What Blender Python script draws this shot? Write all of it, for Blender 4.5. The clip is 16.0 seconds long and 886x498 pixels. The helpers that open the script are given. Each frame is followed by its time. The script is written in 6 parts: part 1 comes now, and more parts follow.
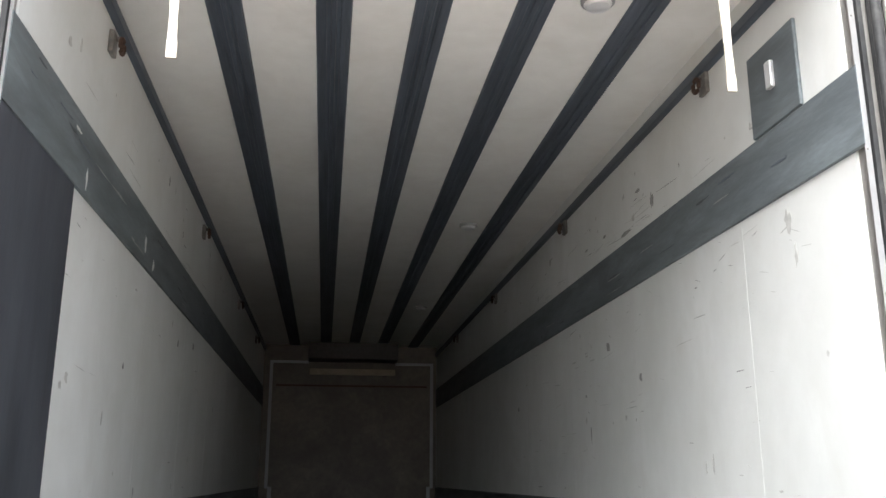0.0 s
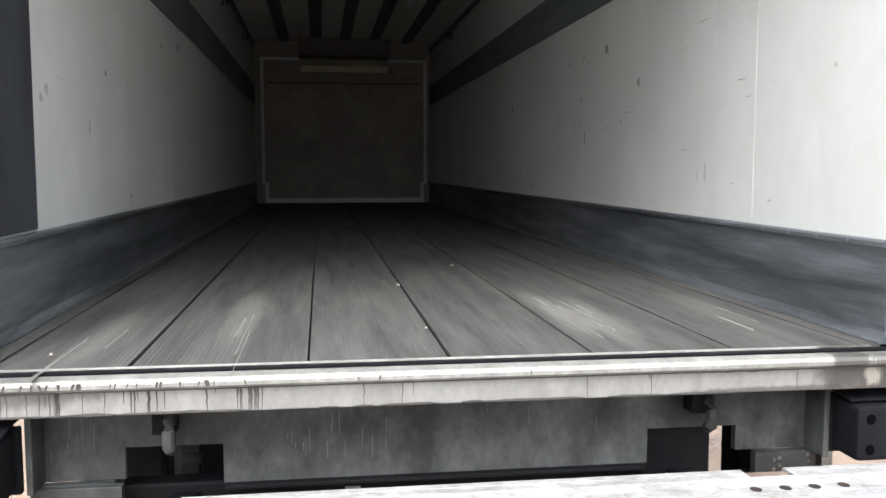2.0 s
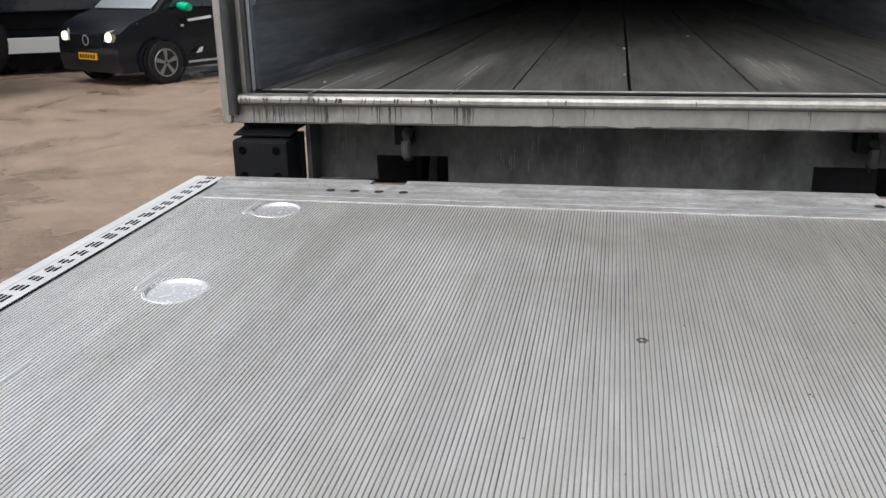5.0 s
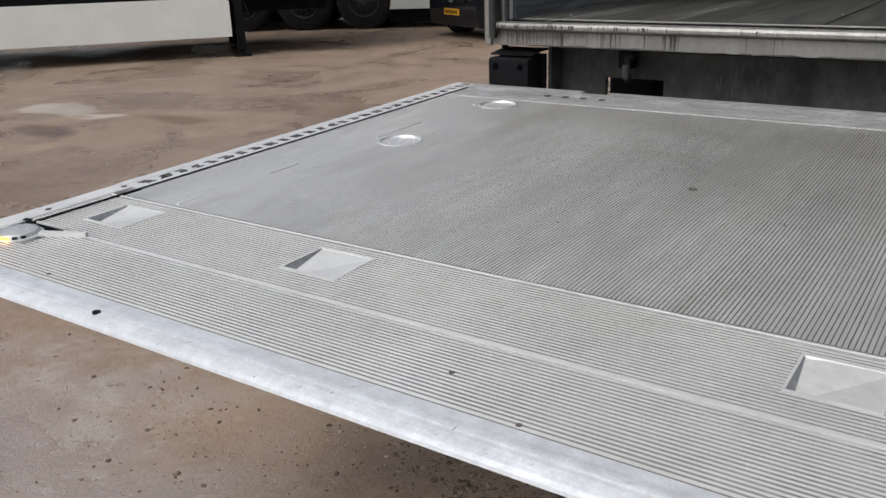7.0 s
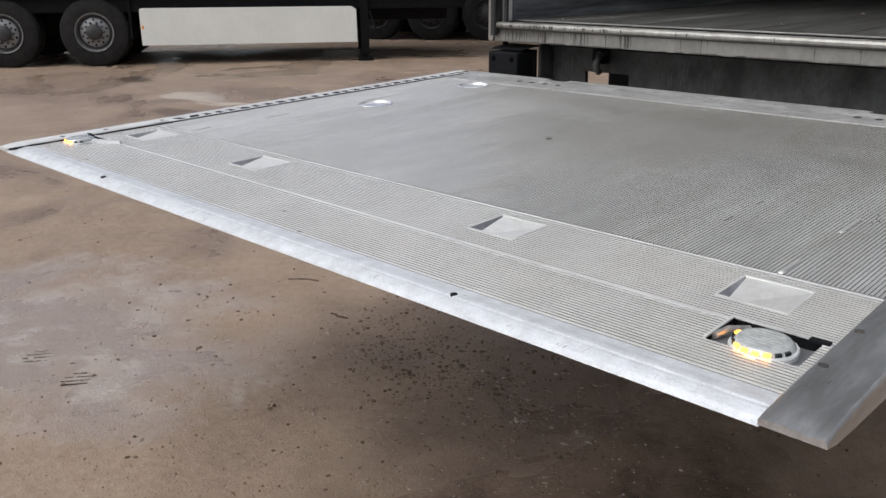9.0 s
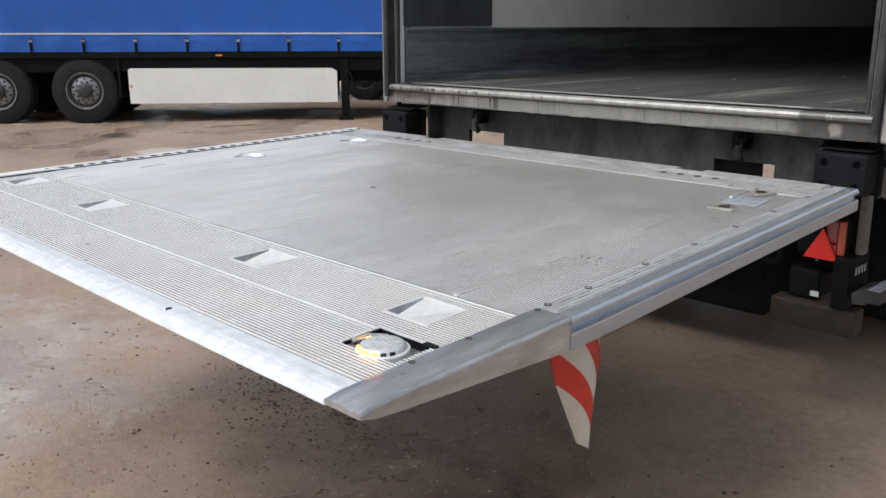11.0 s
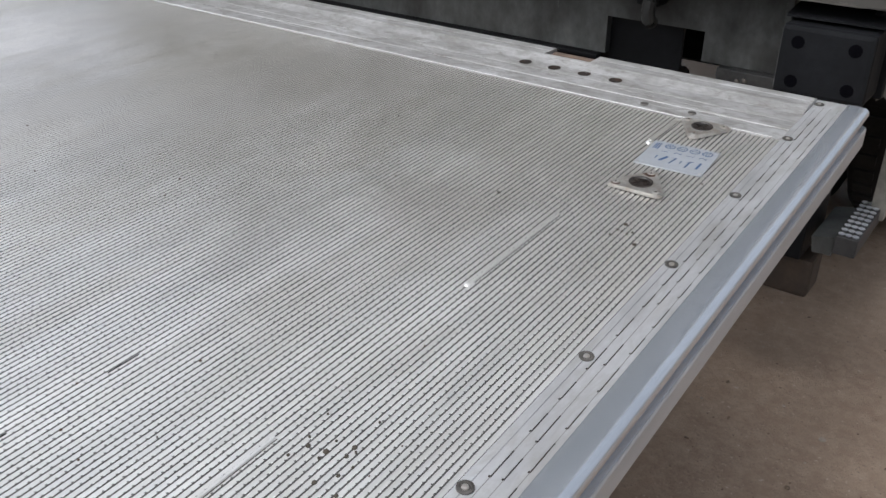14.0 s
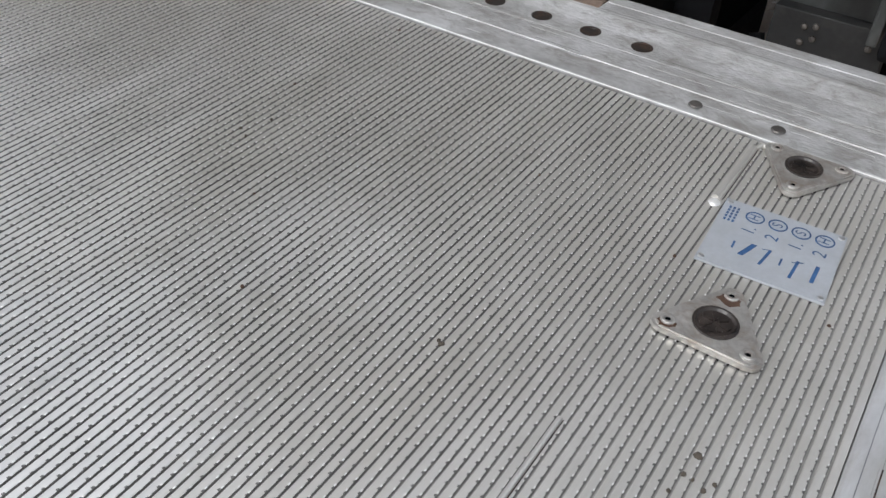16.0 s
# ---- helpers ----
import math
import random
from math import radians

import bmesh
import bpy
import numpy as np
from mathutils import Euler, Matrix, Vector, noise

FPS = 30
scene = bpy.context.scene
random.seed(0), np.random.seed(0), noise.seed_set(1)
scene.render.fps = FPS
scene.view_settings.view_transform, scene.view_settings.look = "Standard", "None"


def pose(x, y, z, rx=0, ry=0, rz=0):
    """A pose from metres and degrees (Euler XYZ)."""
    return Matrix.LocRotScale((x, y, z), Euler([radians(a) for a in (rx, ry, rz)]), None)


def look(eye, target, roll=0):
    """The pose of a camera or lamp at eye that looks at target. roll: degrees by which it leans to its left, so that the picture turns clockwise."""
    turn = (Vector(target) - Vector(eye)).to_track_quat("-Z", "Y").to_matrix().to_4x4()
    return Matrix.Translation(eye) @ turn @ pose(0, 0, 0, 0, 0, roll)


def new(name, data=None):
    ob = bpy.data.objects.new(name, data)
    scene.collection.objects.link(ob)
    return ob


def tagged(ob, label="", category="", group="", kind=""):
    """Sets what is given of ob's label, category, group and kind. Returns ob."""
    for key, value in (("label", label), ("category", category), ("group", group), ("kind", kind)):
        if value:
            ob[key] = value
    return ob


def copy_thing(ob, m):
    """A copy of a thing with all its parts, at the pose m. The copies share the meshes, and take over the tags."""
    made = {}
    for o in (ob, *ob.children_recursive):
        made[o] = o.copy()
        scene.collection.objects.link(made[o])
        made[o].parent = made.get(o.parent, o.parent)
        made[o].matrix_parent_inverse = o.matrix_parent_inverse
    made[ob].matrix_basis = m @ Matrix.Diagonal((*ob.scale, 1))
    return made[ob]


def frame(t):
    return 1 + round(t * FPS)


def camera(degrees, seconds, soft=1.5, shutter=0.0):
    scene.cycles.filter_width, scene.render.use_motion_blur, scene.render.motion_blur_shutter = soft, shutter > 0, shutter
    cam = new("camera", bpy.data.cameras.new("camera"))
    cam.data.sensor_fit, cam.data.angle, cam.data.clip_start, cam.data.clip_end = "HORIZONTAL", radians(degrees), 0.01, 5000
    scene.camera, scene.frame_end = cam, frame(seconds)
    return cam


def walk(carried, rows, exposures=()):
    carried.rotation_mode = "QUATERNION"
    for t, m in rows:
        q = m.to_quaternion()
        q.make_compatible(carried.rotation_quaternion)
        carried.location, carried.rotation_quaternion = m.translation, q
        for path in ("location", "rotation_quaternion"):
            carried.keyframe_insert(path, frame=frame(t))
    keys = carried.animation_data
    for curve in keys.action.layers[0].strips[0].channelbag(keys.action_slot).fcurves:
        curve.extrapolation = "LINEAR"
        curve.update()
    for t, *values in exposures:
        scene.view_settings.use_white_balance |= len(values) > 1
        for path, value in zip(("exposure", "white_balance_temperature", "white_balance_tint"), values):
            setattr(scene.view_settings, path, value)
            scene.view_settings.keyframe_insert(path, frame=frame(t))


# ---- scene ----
cam = camera(53.3, 16.0)
PATH = [
    (0, (-0.333, -1.949, 1.573), (-0.081, -0.029, 2.074), 0.1),
    (0.5, (-0.335, -1.939, 1.573), (-0.078, 0.022, 1.871), 0.1),
    (1, (-0.33, -1.921, 1.573), (-0.073, 0.062, 1.603), 0.0),
    (1.5, (-0.337, -1.906, 1.581), (-0.072, 0.074, 1.487), 0.0),
    (2, (-0.323, -1.887, 1.637), (-0.049, 0.086, 1.455), 0.0),
    (2.5, (-0.292, -1.906, 1.672), (-0.011, 0.043, 1.321), -0.0),
    (3, (-0.229, -1.931, 1.663), (0.049, -0.024, 1.13), -0.0),
    (3.5, (-0.174, -1.984, 1.615), (0.067, -0.084, 1.036), -0.1),
    (4, (-0.137, -2.116, 1.577), (-0.197, -0.203, 0.997), -0.9),
    (4.2, (-0.126, -2.178, 1.568), (-0.255, -0.269, 0.985), -1.0),
    (6.3, (0.3, -2.807, 1.492), (-0.513, -1.1, 0.84), -1.8),
    (6.5, (0.391, -2.861, 1.494), (-0.495, -1.19, 0.844), -2.0),
    (7, (0.641, -2.924, 1.47), (-0.432, -1.37, 0.811), -1.8),
    (7.5, (0.874, -3.024, 1.465), (-0.339, -1.581, 0.796), -1.8),
    (8, (1.09, -3.156, 1.444), (-0.187, -1.768, 0.78), -1.8),
    (8.5, (1.353, -3.174, 1.433), (0.041, -1.807, 0.792), -1.3),
    (9, (1.635, -3.157, 1.436), (0.314, -1.789, 0.818), -0.5),
    (9.2, (1.678, -3.173, 1.444), (0.362, -1.799, 0.827), -0.1),
    (11.3, (2.311, -2.85, 1.454), (0.941, -1.472, 0.984), 0.1),
    (11.5, (2.279, -2.771, 1.438), (0.917, -1.381, 0.977), 0.4),
    (12, (2.127, -2.534, 1.473), (0.89, -1.031, 1.014), 1.1),
    (12.5, (2.036, -2.305, 1.498), (0.823, -0.786, 1.028), 0.7),
    (13, (1.931, -2.082, 1.496), (0.735, -0.557, 0.999), 0.3),
    (13.5, (1.73, -1.86, 1.464), (0.579, -0.355, 0.823), 0.1),
    (14, (1.539, -1.675, 1.468), (0.496, -0.259, 0.517), 0.3),
    (14.5, (1.433, -1.51, 1.457), (0.472, -0.147, 0.353), 1.2),
    (15, (1.333, -1.319, 1.443), (0.416, 0.029, 0.284), 2.2),
    (15.5, (1.255, -1.196, 1.416), (0.378, 0.131, 0.203), 3.1),
    (16, (1.154, -1.079, 1.383), (0.315, 0.257, 0.153), 4.0),
]
walk(cam, [(t, look(eye, target, roll)) for t, eye, target, roll in PATH], exposures=[(0, 1.36, 6250, 10), (0.6, 1.56, 6350, 10), (1.5, 1.36, 6250, 10), (2.5, 0.80, 6280, 10), (3.5, 0.36, 6320, 10), (4.2, 0.13, 6300, 10), (6.3, -0.72, 6400, 10), (9.2, -0.60, 6350, 10), (11.3, -0.25, 6250, 10), (13.0, -0.12, 6250, 10), (14.2, -0.38, 6250, 10), (16, -0.46, 6250, 10)])

# ---- world and light ----
world = bpy.data.worlds.new("sky")
scene.world = world
world.use_nodes = True
wn = world.node_tree
sky = wn.nodes.new("ShaderNodeTexSky")
sky.sky_type = "NISHITA"
sky.sun_disc = False
sky.sun_elevation, sky.sun_rotation = radians(48), radians(200)
sky.dust_density = 4.0
grey = wn.nodes.new("ShaderNodeHueSaturation")
grey.inputs["Saturation"].default_value = 0.22
wn.links.new(sky.outputs[0], grey.inputs["Color"])
# an overcast sky is brightest overhead
way = wn.nodes.new("ShaderNodeTexCoord")
split = wn.nodes.new("ShaderNodeSeparateXYZ")
rise = wn.nodes.new("ShaderNodeMapRange")
rise.inputs[1].default_value, rise.inputs[2].default_value = 0.0, 1.0
rise.inputs[3].default_value, rise.inputs[4].default_value = 0.55, 1.75
cloud = wn.nodes.new("ShaderNodeMix")
cloud.data_type, cloud.blend_type = "RGBA", "MULTIPLY"
cloud.inputs[0].default_value = 1.0
wn.links.new(way.outputs["Generated"], split.inputs[0])
wn.links.new(split.outputs[2], rise.inputs[0])
wn.links.new(grey.outputs[0], cloud.inputs[6])
wn.links.new(rise.outputs[0], cloud.inputs[7])
wn.links.new(cloud.outputs[2], wn.nodes["Background"].inputs[0])
wn.nodes["Background"].inputs[1].default_value = 0.21
sun = new("sun", bpy.data.lights.new("sun", "SUN"))
sun.data.energy, sun.data.angle, sun.data.color = 1.1, radians(40), (1.0, 0.97, 0.93)
sun.matrix_world = look((0, 0, 30), (4.2, 15.6, 0))


# ---- materials ----
def mat(name, color, rough=0.5, metal=0.0, vary=0.12, scale=6.0, grain=0.0, grain_scale=200.0, stretch=(1, 1, 1), tint=None, rough_vary=0.1, spec=0.5, random=0.0, coat=0.0, stain=None):
    """A principled material with variation at two scales and a fine bump. tint: a second colour for large patches; stain: colour, size and amount of blotches."""
    m = bpy.data.materials.new(name)
    m.use_nodes = True
    nt = m.node_tree
    nodes, link = nt.nodes, nt.links.new
    p = nodes["Principled BSDF"]
    p.inputs["Metallic"].default_value = metal
    p.inputs["Specular IOR Level"].default_value = spec
    p.inputs["Coat Weight"].default_value = coat
    tc = nodes.new("ShaderNodeTexCoord")
    mp = nodes.new("ShaderNodeMapping")
    mp.inputs["Scale"].default_value = stretch
    link(tc.outputs["Object"], mp.inputs[0])
    big = nodes.new("ShaderNodeTexNoise")
    big.inputs["Scale"].default_value, big.inputs["Detail"].default_value = scale, 6
    big.inputs["Roughness"].default_value = 0.65
    link(mp.outputs[0], big.inputs["Vector"])
    fine = nodes.new("ShaderNodeTexNoise")
    fine.inputs["Scale"].default_value, fine.inputs["Detail"].default_value = scale * 9, 4
    link(mp.outputs[0], fine.inputs["Vector"])
    ramp = nodes.new("ShaderNodeMapRange")
    ramp.inputs[1].default_value, ramp.inputs[2].default_value = 0.3, 0.7
    link(big.outputs[0], ramp.inputs[0])
    mix = nodes.new("ShaderNodeMix")
    mix.data_type = "RGBA"
    low = tuple(c * (1 - vary) for c in color)
    high = tuple(min(1, c * (1 + vary)) for c in (tint or color))
    mix.inputs[6].default_value, mix.inputs[7].default_value = (*low, 1), (*high, 1)
    link(ramp.outputs[0], mix.inputs[0])
    mul = nodes.new("ShaderNodeMix")
    mul.data_type, mul.blend_type = "RGBA", "MULTIPLY"
    fr = nodes.new("ShaderNodeMapRange")
    fr.inputs[1].default_value, fr.inputs[2].default_value, fr.inputs[3].default_value, fr.inputs[4].default_value = 0.25, 0.75, 1 - vary, 1.0
    link(fine.outputs[0], fr.inputs[0])
    mul.inputs[0].default_value = 1
    link(mix.outputs[2], mul.inputs[6])
    link(fr.outputs[0], mul.inputs[7])
    out = mul.outputs[2]
    if stain:
        shade, size, amount = stain
        blot = nodes.new("ShaderNodeTexNoise")
        blot.inputs["Scale"].default_value, blot.inputs["Detail"].default_value, blot.inputs["Distortion"].default_value = size, 9, 0.7
        blot.inputs["Roughness"].default_value = 0.7
        link(mp.outputs[0], blot.inputs["Vector"])
        edge = nodes.new("ShaderNodeMapRange")
        edge.inputs[1].default_value, edge.inputs[2].default_value, edge.inputs[4].default_value = 0.47, 0.66, amount
        link(blot.outputs[0], edge.inputs[0])
        m3 = nodes.new("ShaderNodeMix")
        m3.data_type = "RGBA"
        link(edge.outputs[0], m3.inputs[0])
        link(out, m3.inputs[6])
        m3.inputs[7].default_value = (*shade, 1)
        out = m3.outputs[2]
    if random:
        info = nodes.new("ShaderNodeObjectInfo")
        rr = nodes.new("ShaderNodeMapRange")
        rr.inputs[3].default_value, rr.inputs[4].default_value = 1 - random, 1 + random
        link(info.outputs["Random"], rr.inputs[0])
        m2 = nodes.new("ShaderNodeMix")
        m2.data_type, m2.blend_type = "RGBA", "MULTIPLY"
        m2.inputs[0].default_value = 1
        link(out, m2.inputs[6])
        link(rr.outputs[0], m2.inputs[7])
        out = m2.outputs[2]
    link(out, p.inputs["Base Color"])
    rg = nodes.new("ShaderNodeMapRange")
    rg.inputs[3].default_value, rg.inputs[4].default_value = max(0.02, rough - rough_vary), min(1, rough + rough_vary)
    link(fine.outputs[0], rg.inputs[0])
    link(rg.outputs[0], p.inputs["Roughness"])
    if grain:
        g = nodes.new("ShaderNodeTexNoise")
        g.inputs["Scale"].default_value, g.inputs["Detail"].default_value = grain_scale, 3
        link(mp.outputs[0], g.inputs["Vector"])
        b = nodes.new("ShaderNodeBump")
        b.inputs["Strength"].default_value, b.inputs["Distance"].default_value = grain, 0.002
        link(g.outputs[0], b.inputs["Height"])
        link(b.outputs[0], p.inputs["Normal"])
    return m


def emit(m, color, strength):
    p = m.node_tree.nodes["Principled BSDF"]
    p.inputs["Emission Color"].default_value = (*color, 1)
    p.inputs["Emission Strength"].default_value = strength
    return m


M_DECK = mat("deck_aluminium", (0.78, 0.78, 0.77), 0.36, 0.58, 0.13, 2.6, 0.3, 300, stretch=(1.7, 0.28, 1), tint=(0.85, 0.84, 0.82), rough_vary=0.12, stain=((0.60, 0.58, 0.53), 5.5, 0.6))


def tone_patches(m, spots, shade, upright=False, ragged=4.0, stretch=(1, 1, 1), edge=1.0):
    """Ragged patches of another tone on a surface, each round one spot: x, y (or z on an upright face), half widths and
    amount.
    """
    nodes, link = m.node_tree.nodes, m.node_tree.links.new
    p = nodes["Principled BSDF"]
    tc = nodes.new("ShaderNodeTexCoord")
    out = p.inputs["Base Color"].links[0].from_socket
    rag = nodes.new("ShaderNodeTexNoise")
    rag.inputs["Scale"].default_value, rag.inputs["Detail"].default_value, rag.inputs["Distortion"].default_value = ragged, 9, 0.8
    rag.inputs["Roughness"].default_value = 0.68
    pull = nodes.new("ShaderNodeMapping")
    pull.inputs["Scale"].default_value = stretch
    link(tc.outputs["Object"], pull.inputs[0])
    link(pull.outputs[0], rag.inputs["Vector"])
    for x, y, rx, ry, amount in spots:
        off = nodes.new("ShaderNodeMapping")
        off.inputs["Location"].default_value = (-x / rx, 0, -y / ry) if upright else (-x / rx, -y / ry, 0)
        off.inputs["Scale"].default_value = (1 / rx, 0, 1 / ry) if upright else (1 / rx, 1 / ry, 0)
        link(tc.outputs["Object"], off.inputs[0])
        far = nodes.new("ShaderNodeVectorMath")
        far.operation = "LENGTH"
        link(off.outputs[0], far.inputs[0])
        add = nodes.new("ShaderNodeMath")
        add.operation = "MULTIPLY_ADD"
        link(rag.outputs[0], add.inputs[0])
        add.inputs[1].default_value = 1.6
        link(far.outputs["Value"], add.inputs[2])
        fade = nodes.new("ShaderNodeMapRange")
        fade.interpolation_type = "SMOOTHSTEP"
        fade.inputs[1].default_value, fade.inputs[2].default_value = 1.55 - edge / 2, 1.55 + edge / 2
        fade.inputs[3].default_value, fade.inputs[4].default_value = amount, 0.0
        link(add.outputs[0], fade.inputs[0])
        mx = nodes.new("ShaderNodeMix")
        mx.data_type = "RGBA"
        link(fade.outputs[0], mx.inputs[0])
        link(out, mx.inputs[6])
        mx.inputs[7].default_value = (*shade, 1)
        out = mx.outputs[2]
    link(out, p.inputs["Base Color"])
    return m


# grime, plus the dark lorry's reflection put into the colour near the hinge
tone_patches(M_DECK, ((0.80, -0.38, 0.9, 0.34, 0.65), (0.25, -0.75, 0.55, 0.5, 0.5), (0.95, -0.72, 0.3, 0.25, 0.4), (-0.25, -0.35, 0.7, 0.25, 0.45)), (0.40, 0.385, 0.345))
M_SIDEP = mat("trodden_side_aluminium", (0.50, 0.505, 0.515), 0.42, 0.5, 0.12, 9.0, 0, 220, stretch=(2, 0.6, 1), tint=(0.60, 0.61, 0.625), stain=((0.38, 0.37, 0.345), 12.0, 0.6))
M_FLAP = mat("flap_aluminium", (0.82, 0.82, 0.81), 0.40, 0.45, 0.08, 4.0, 0.2, 260, stain=((0.68, 0.66, 0.62), 7.0, 0.4))
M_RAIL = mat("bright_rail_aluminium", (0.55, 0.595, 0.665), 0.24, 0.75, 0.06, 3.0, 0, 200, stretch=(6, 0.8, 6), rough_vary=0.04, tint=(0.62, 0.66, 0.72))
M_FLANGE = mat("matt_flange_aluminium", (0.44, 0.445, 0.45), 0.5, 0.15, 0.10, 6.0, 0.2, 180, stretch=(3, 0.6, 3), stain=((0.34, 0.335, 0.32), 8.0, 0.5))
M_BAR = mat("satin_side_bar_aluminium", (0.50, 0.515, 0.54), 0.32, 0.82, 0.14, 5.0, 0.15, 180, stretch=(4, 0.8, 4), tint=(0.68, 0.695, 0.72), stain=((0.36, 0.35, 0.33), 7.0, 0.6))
M_BUTTON = mat("dirty_rubber_button", (0.014, 0.012, 0.012), 0.35, 0, 0.5, 60.0, 0.3, 150, tint=(0.04, 0.032, 0.028))
M_CRUMB = mat("dry_mud_crumb", (0.075, 0.062, 0.048), 0.8, 0, 0.3, 60.0)
M_PIT = mat("rusty_pit_and_edge_shade", (0.016, 0.011, 0.009), 0.7, 0.1, 0.5, 90.0, stain=((0.10, 0.045, 0.02), 70.0, 0.4))
M_HOLE = mat("deep_bolt_hole", (0.003, 0.003, 0.004), 0.9, 0, 0.1, 20.0, spec=0.0)
M_SEEP = mat("grey_groove_film", (0.50, 0.495, 0.48), 0.55, 0.25, 0.25, 14.0)
M_SWITCH = mat("dull_switch_steel", (0.56, 0.545, 0.52), 0.35, 0.7, 0.25, 25.0, 0.3, 150, stain=((0.30, 0.22, 0.16), 45.0, 0.6))
M_BEAM = mat("hinge_beam_aluminium", (0.41, 0.405, 0.395), 0.42, 0.4, 0.2, 12.0, 0.4, 200, stretch=(0.8, 1.3, 1), tint=(0.53, 0.535, 0.54), stain=((0.21, 0.197, 0.175), 34.0, 0.75))
M_TIP = mat("worn_tip_aluminium", (0.68, 0.70, 0.73), 0.42, 0.3, 0.16, 26.0, 0.35, 120)
M_STEEL_DARK = mat("dull_steel_plate", (0.27, 0.28, 0.30), 0.42, 0.6, 0.3, 8.0, 0.25, 90, tint=(0.42, 0.43, 0.45))
M_POCKET = mat("smooth_pressed_aluminium", (0.80, 0.80, 0.79), 0.34, 0.45, 0.07, 14.0, 0.1, 200, stain=((0.60, 0.58, 0.53), 16.0, 0.6))
M_WHITEPL = mat("bright_pressed_plate", (0.74, 0.75, 0.75), 0.35, 0.3, 0.06, 12.0)
M_DISH = mat("polished_dish", (0.78, 0.78, 0.79), 0.25, 0.6, 0.05, 20.0)
M_BOLT = mat("tarnished_bolt_steel", (0.16, 0.15, 0.14), 0.5, 0.7, 0.35, 60.0)
M_LUG = mat("rust_brown_hinge_lug", (0.20, 0.145, 0.115), 0.6, 0.2, 0.35, 30.0, 0.2, 120)
M_RUST = mat("rusty_steel", (0.11, 0.065, 0.045), 0.7, 0.4, 0.4, 60.0)
M_MUDBAR = mat("muddy_rusty_bar", (0.030, 0.022, 0.017), 0.7, 0.1, 0.4, 8.0, 0.3, 90, tint=(0.055, 0.038, 0.028))
M_BLACK = mat("black_rubber", (0.009, 0.0098, 0.0115), 0.7, 0, 0.3, 10.0, 0.3, 150, spec=0.12)
M_SEAL = mat("grey_rubber_seal", (0.032, 0.033, 0.034), 0.6, 0, 0.3, 8.0, 0.2, 100, spec=0.3, stain=((0.075, 0.074, 0.07), 5.0, 0.7))
M_DARK = mat("black_painted_steel", (0.007, 0.0075, 0.009), 0.6, 0, 0.4, 6.0, 0.2, 80, spec=0.12)
M_TYRE = mat("tyre_rubber", (0.012, 0.012, 0.013), 0.8, 0, 0.3, 9.0, 0.4, 120, tint=(0.020, 0.019, 0.018), spec=0.25)
M_STAIN = mat("stainless_rear_frame", (0.33, 0.322, 0.30), 0.40, 0.7, 0.2, 5.0, 0.15, 120, stretch=(4, 4, 0.7), tint=(0.40, 0.385, 0.36))
M_CHASSIS = mat("grey_painted_steel", (0.032, 0.035, 0.036), 0.55, 0.1, 0.4, 6.0, 0.2, 70, stretch=(1.3, 1.3, 0.8), tint=(0.085, 0.091, 0.090), stain=((0.022, 0.022, 0.021), 3.5, 0.6))
# smudges by the hooks; shade along the beam's top put into the colour
tone_patches(M_CHASSIS, ((0.66, 1.02, 0.10, 0.10, 0.9), (0.95, 1.06, 0.14, 0.06, 0.85), (-0.62, 1.0, 0.09, 0.09, 0.7), (0.1, 1.065, 0.9, 0.03, 0.7), (0.96, 0.87, 0.05, 0.06, 0.6)), (0.010, 0.010, 0.010), True, 7.0)
M_STREAK = mat("chalky_drip_streak", (0.13, 0.132, 0.125), 0.6, 0, 0.3, 30.0)
M_BRACKET = mat("pale_grey_bracket", (0.175, 0.17, 0.155), 0.5, 0.2, 0.3, 6.0, 0.2, 70, tint=(0.27, 0.26, 0.235), stain=((0.09, 0.085, 0.075), 9.0, 0.6))
M_WALL = mat("white_laminate_wall", (0.66, 0.675, 0.645), 0.45, 0, 0.06, 1.1, 0.1, 60, stretch=(1, 0.8, 0.6), tint=(0.72, 0.735, 0.725), stain=((0.57, 0.575, 0.54), 2.2, 0.5))
M_SCUFF = mat("pale_grey_scuff", (0.52, 0.525, 0.50), 0.6, 0, 0.2, 30.0)
M_SMUDGE = mat("dull_rubber_smudge", (0.34, 0.345, 0.33), 0.6, 0, 0.35, 20.0)
M_FSCUFF = mat("bright_floor_scuff", (0.235, 0.228, 0.212), 0.45, 0.3, 0.3, 18.0, stretch=(6, 0.5, 1))
M_CEIL = mat("white_laminate_ceiling", (0.84, 0.835, 0.80), 0.5, 0, 0.05, 1.3, stain=((0.70, 0.68, 0.63), 2.0, 0.4))
M_BAND = mat("grey_rubbing_band", (0.155, 0.18, 0.19), 0.55, 0.1, 0.25, 5.0, 0.2, 80, stretch=(1, 0.35, 2), stain=((0.085, 0.095, 0.10), 4.0, 0.7))
M_STRIP = mat("dark_ceiling_rail", (0.115, 0.135, 0.165), 0.5, 0.3, 0.3, 4.0, 0.1, 80, stretch=(6, 0.3, 1))
M_KICK = mat("scuffed_kick_plate", (0.055, 0.064, 0.074), 0.45, 0.2, 0.4, 2.2, 0.15, 60, stretch=(1, 0.28, 3.5), tint=(0.19, 0.205, 0.22), stain=((0.034, 0.038, 0.044), 2.6, 0.85))
M_PANEL = mat("dark_grey_side_panel", (0.062, 0.068, 0.080), 0.5, 0.1, 0.3, 4.0, 0.15, 70, stretch=(1, 2, 0.4))
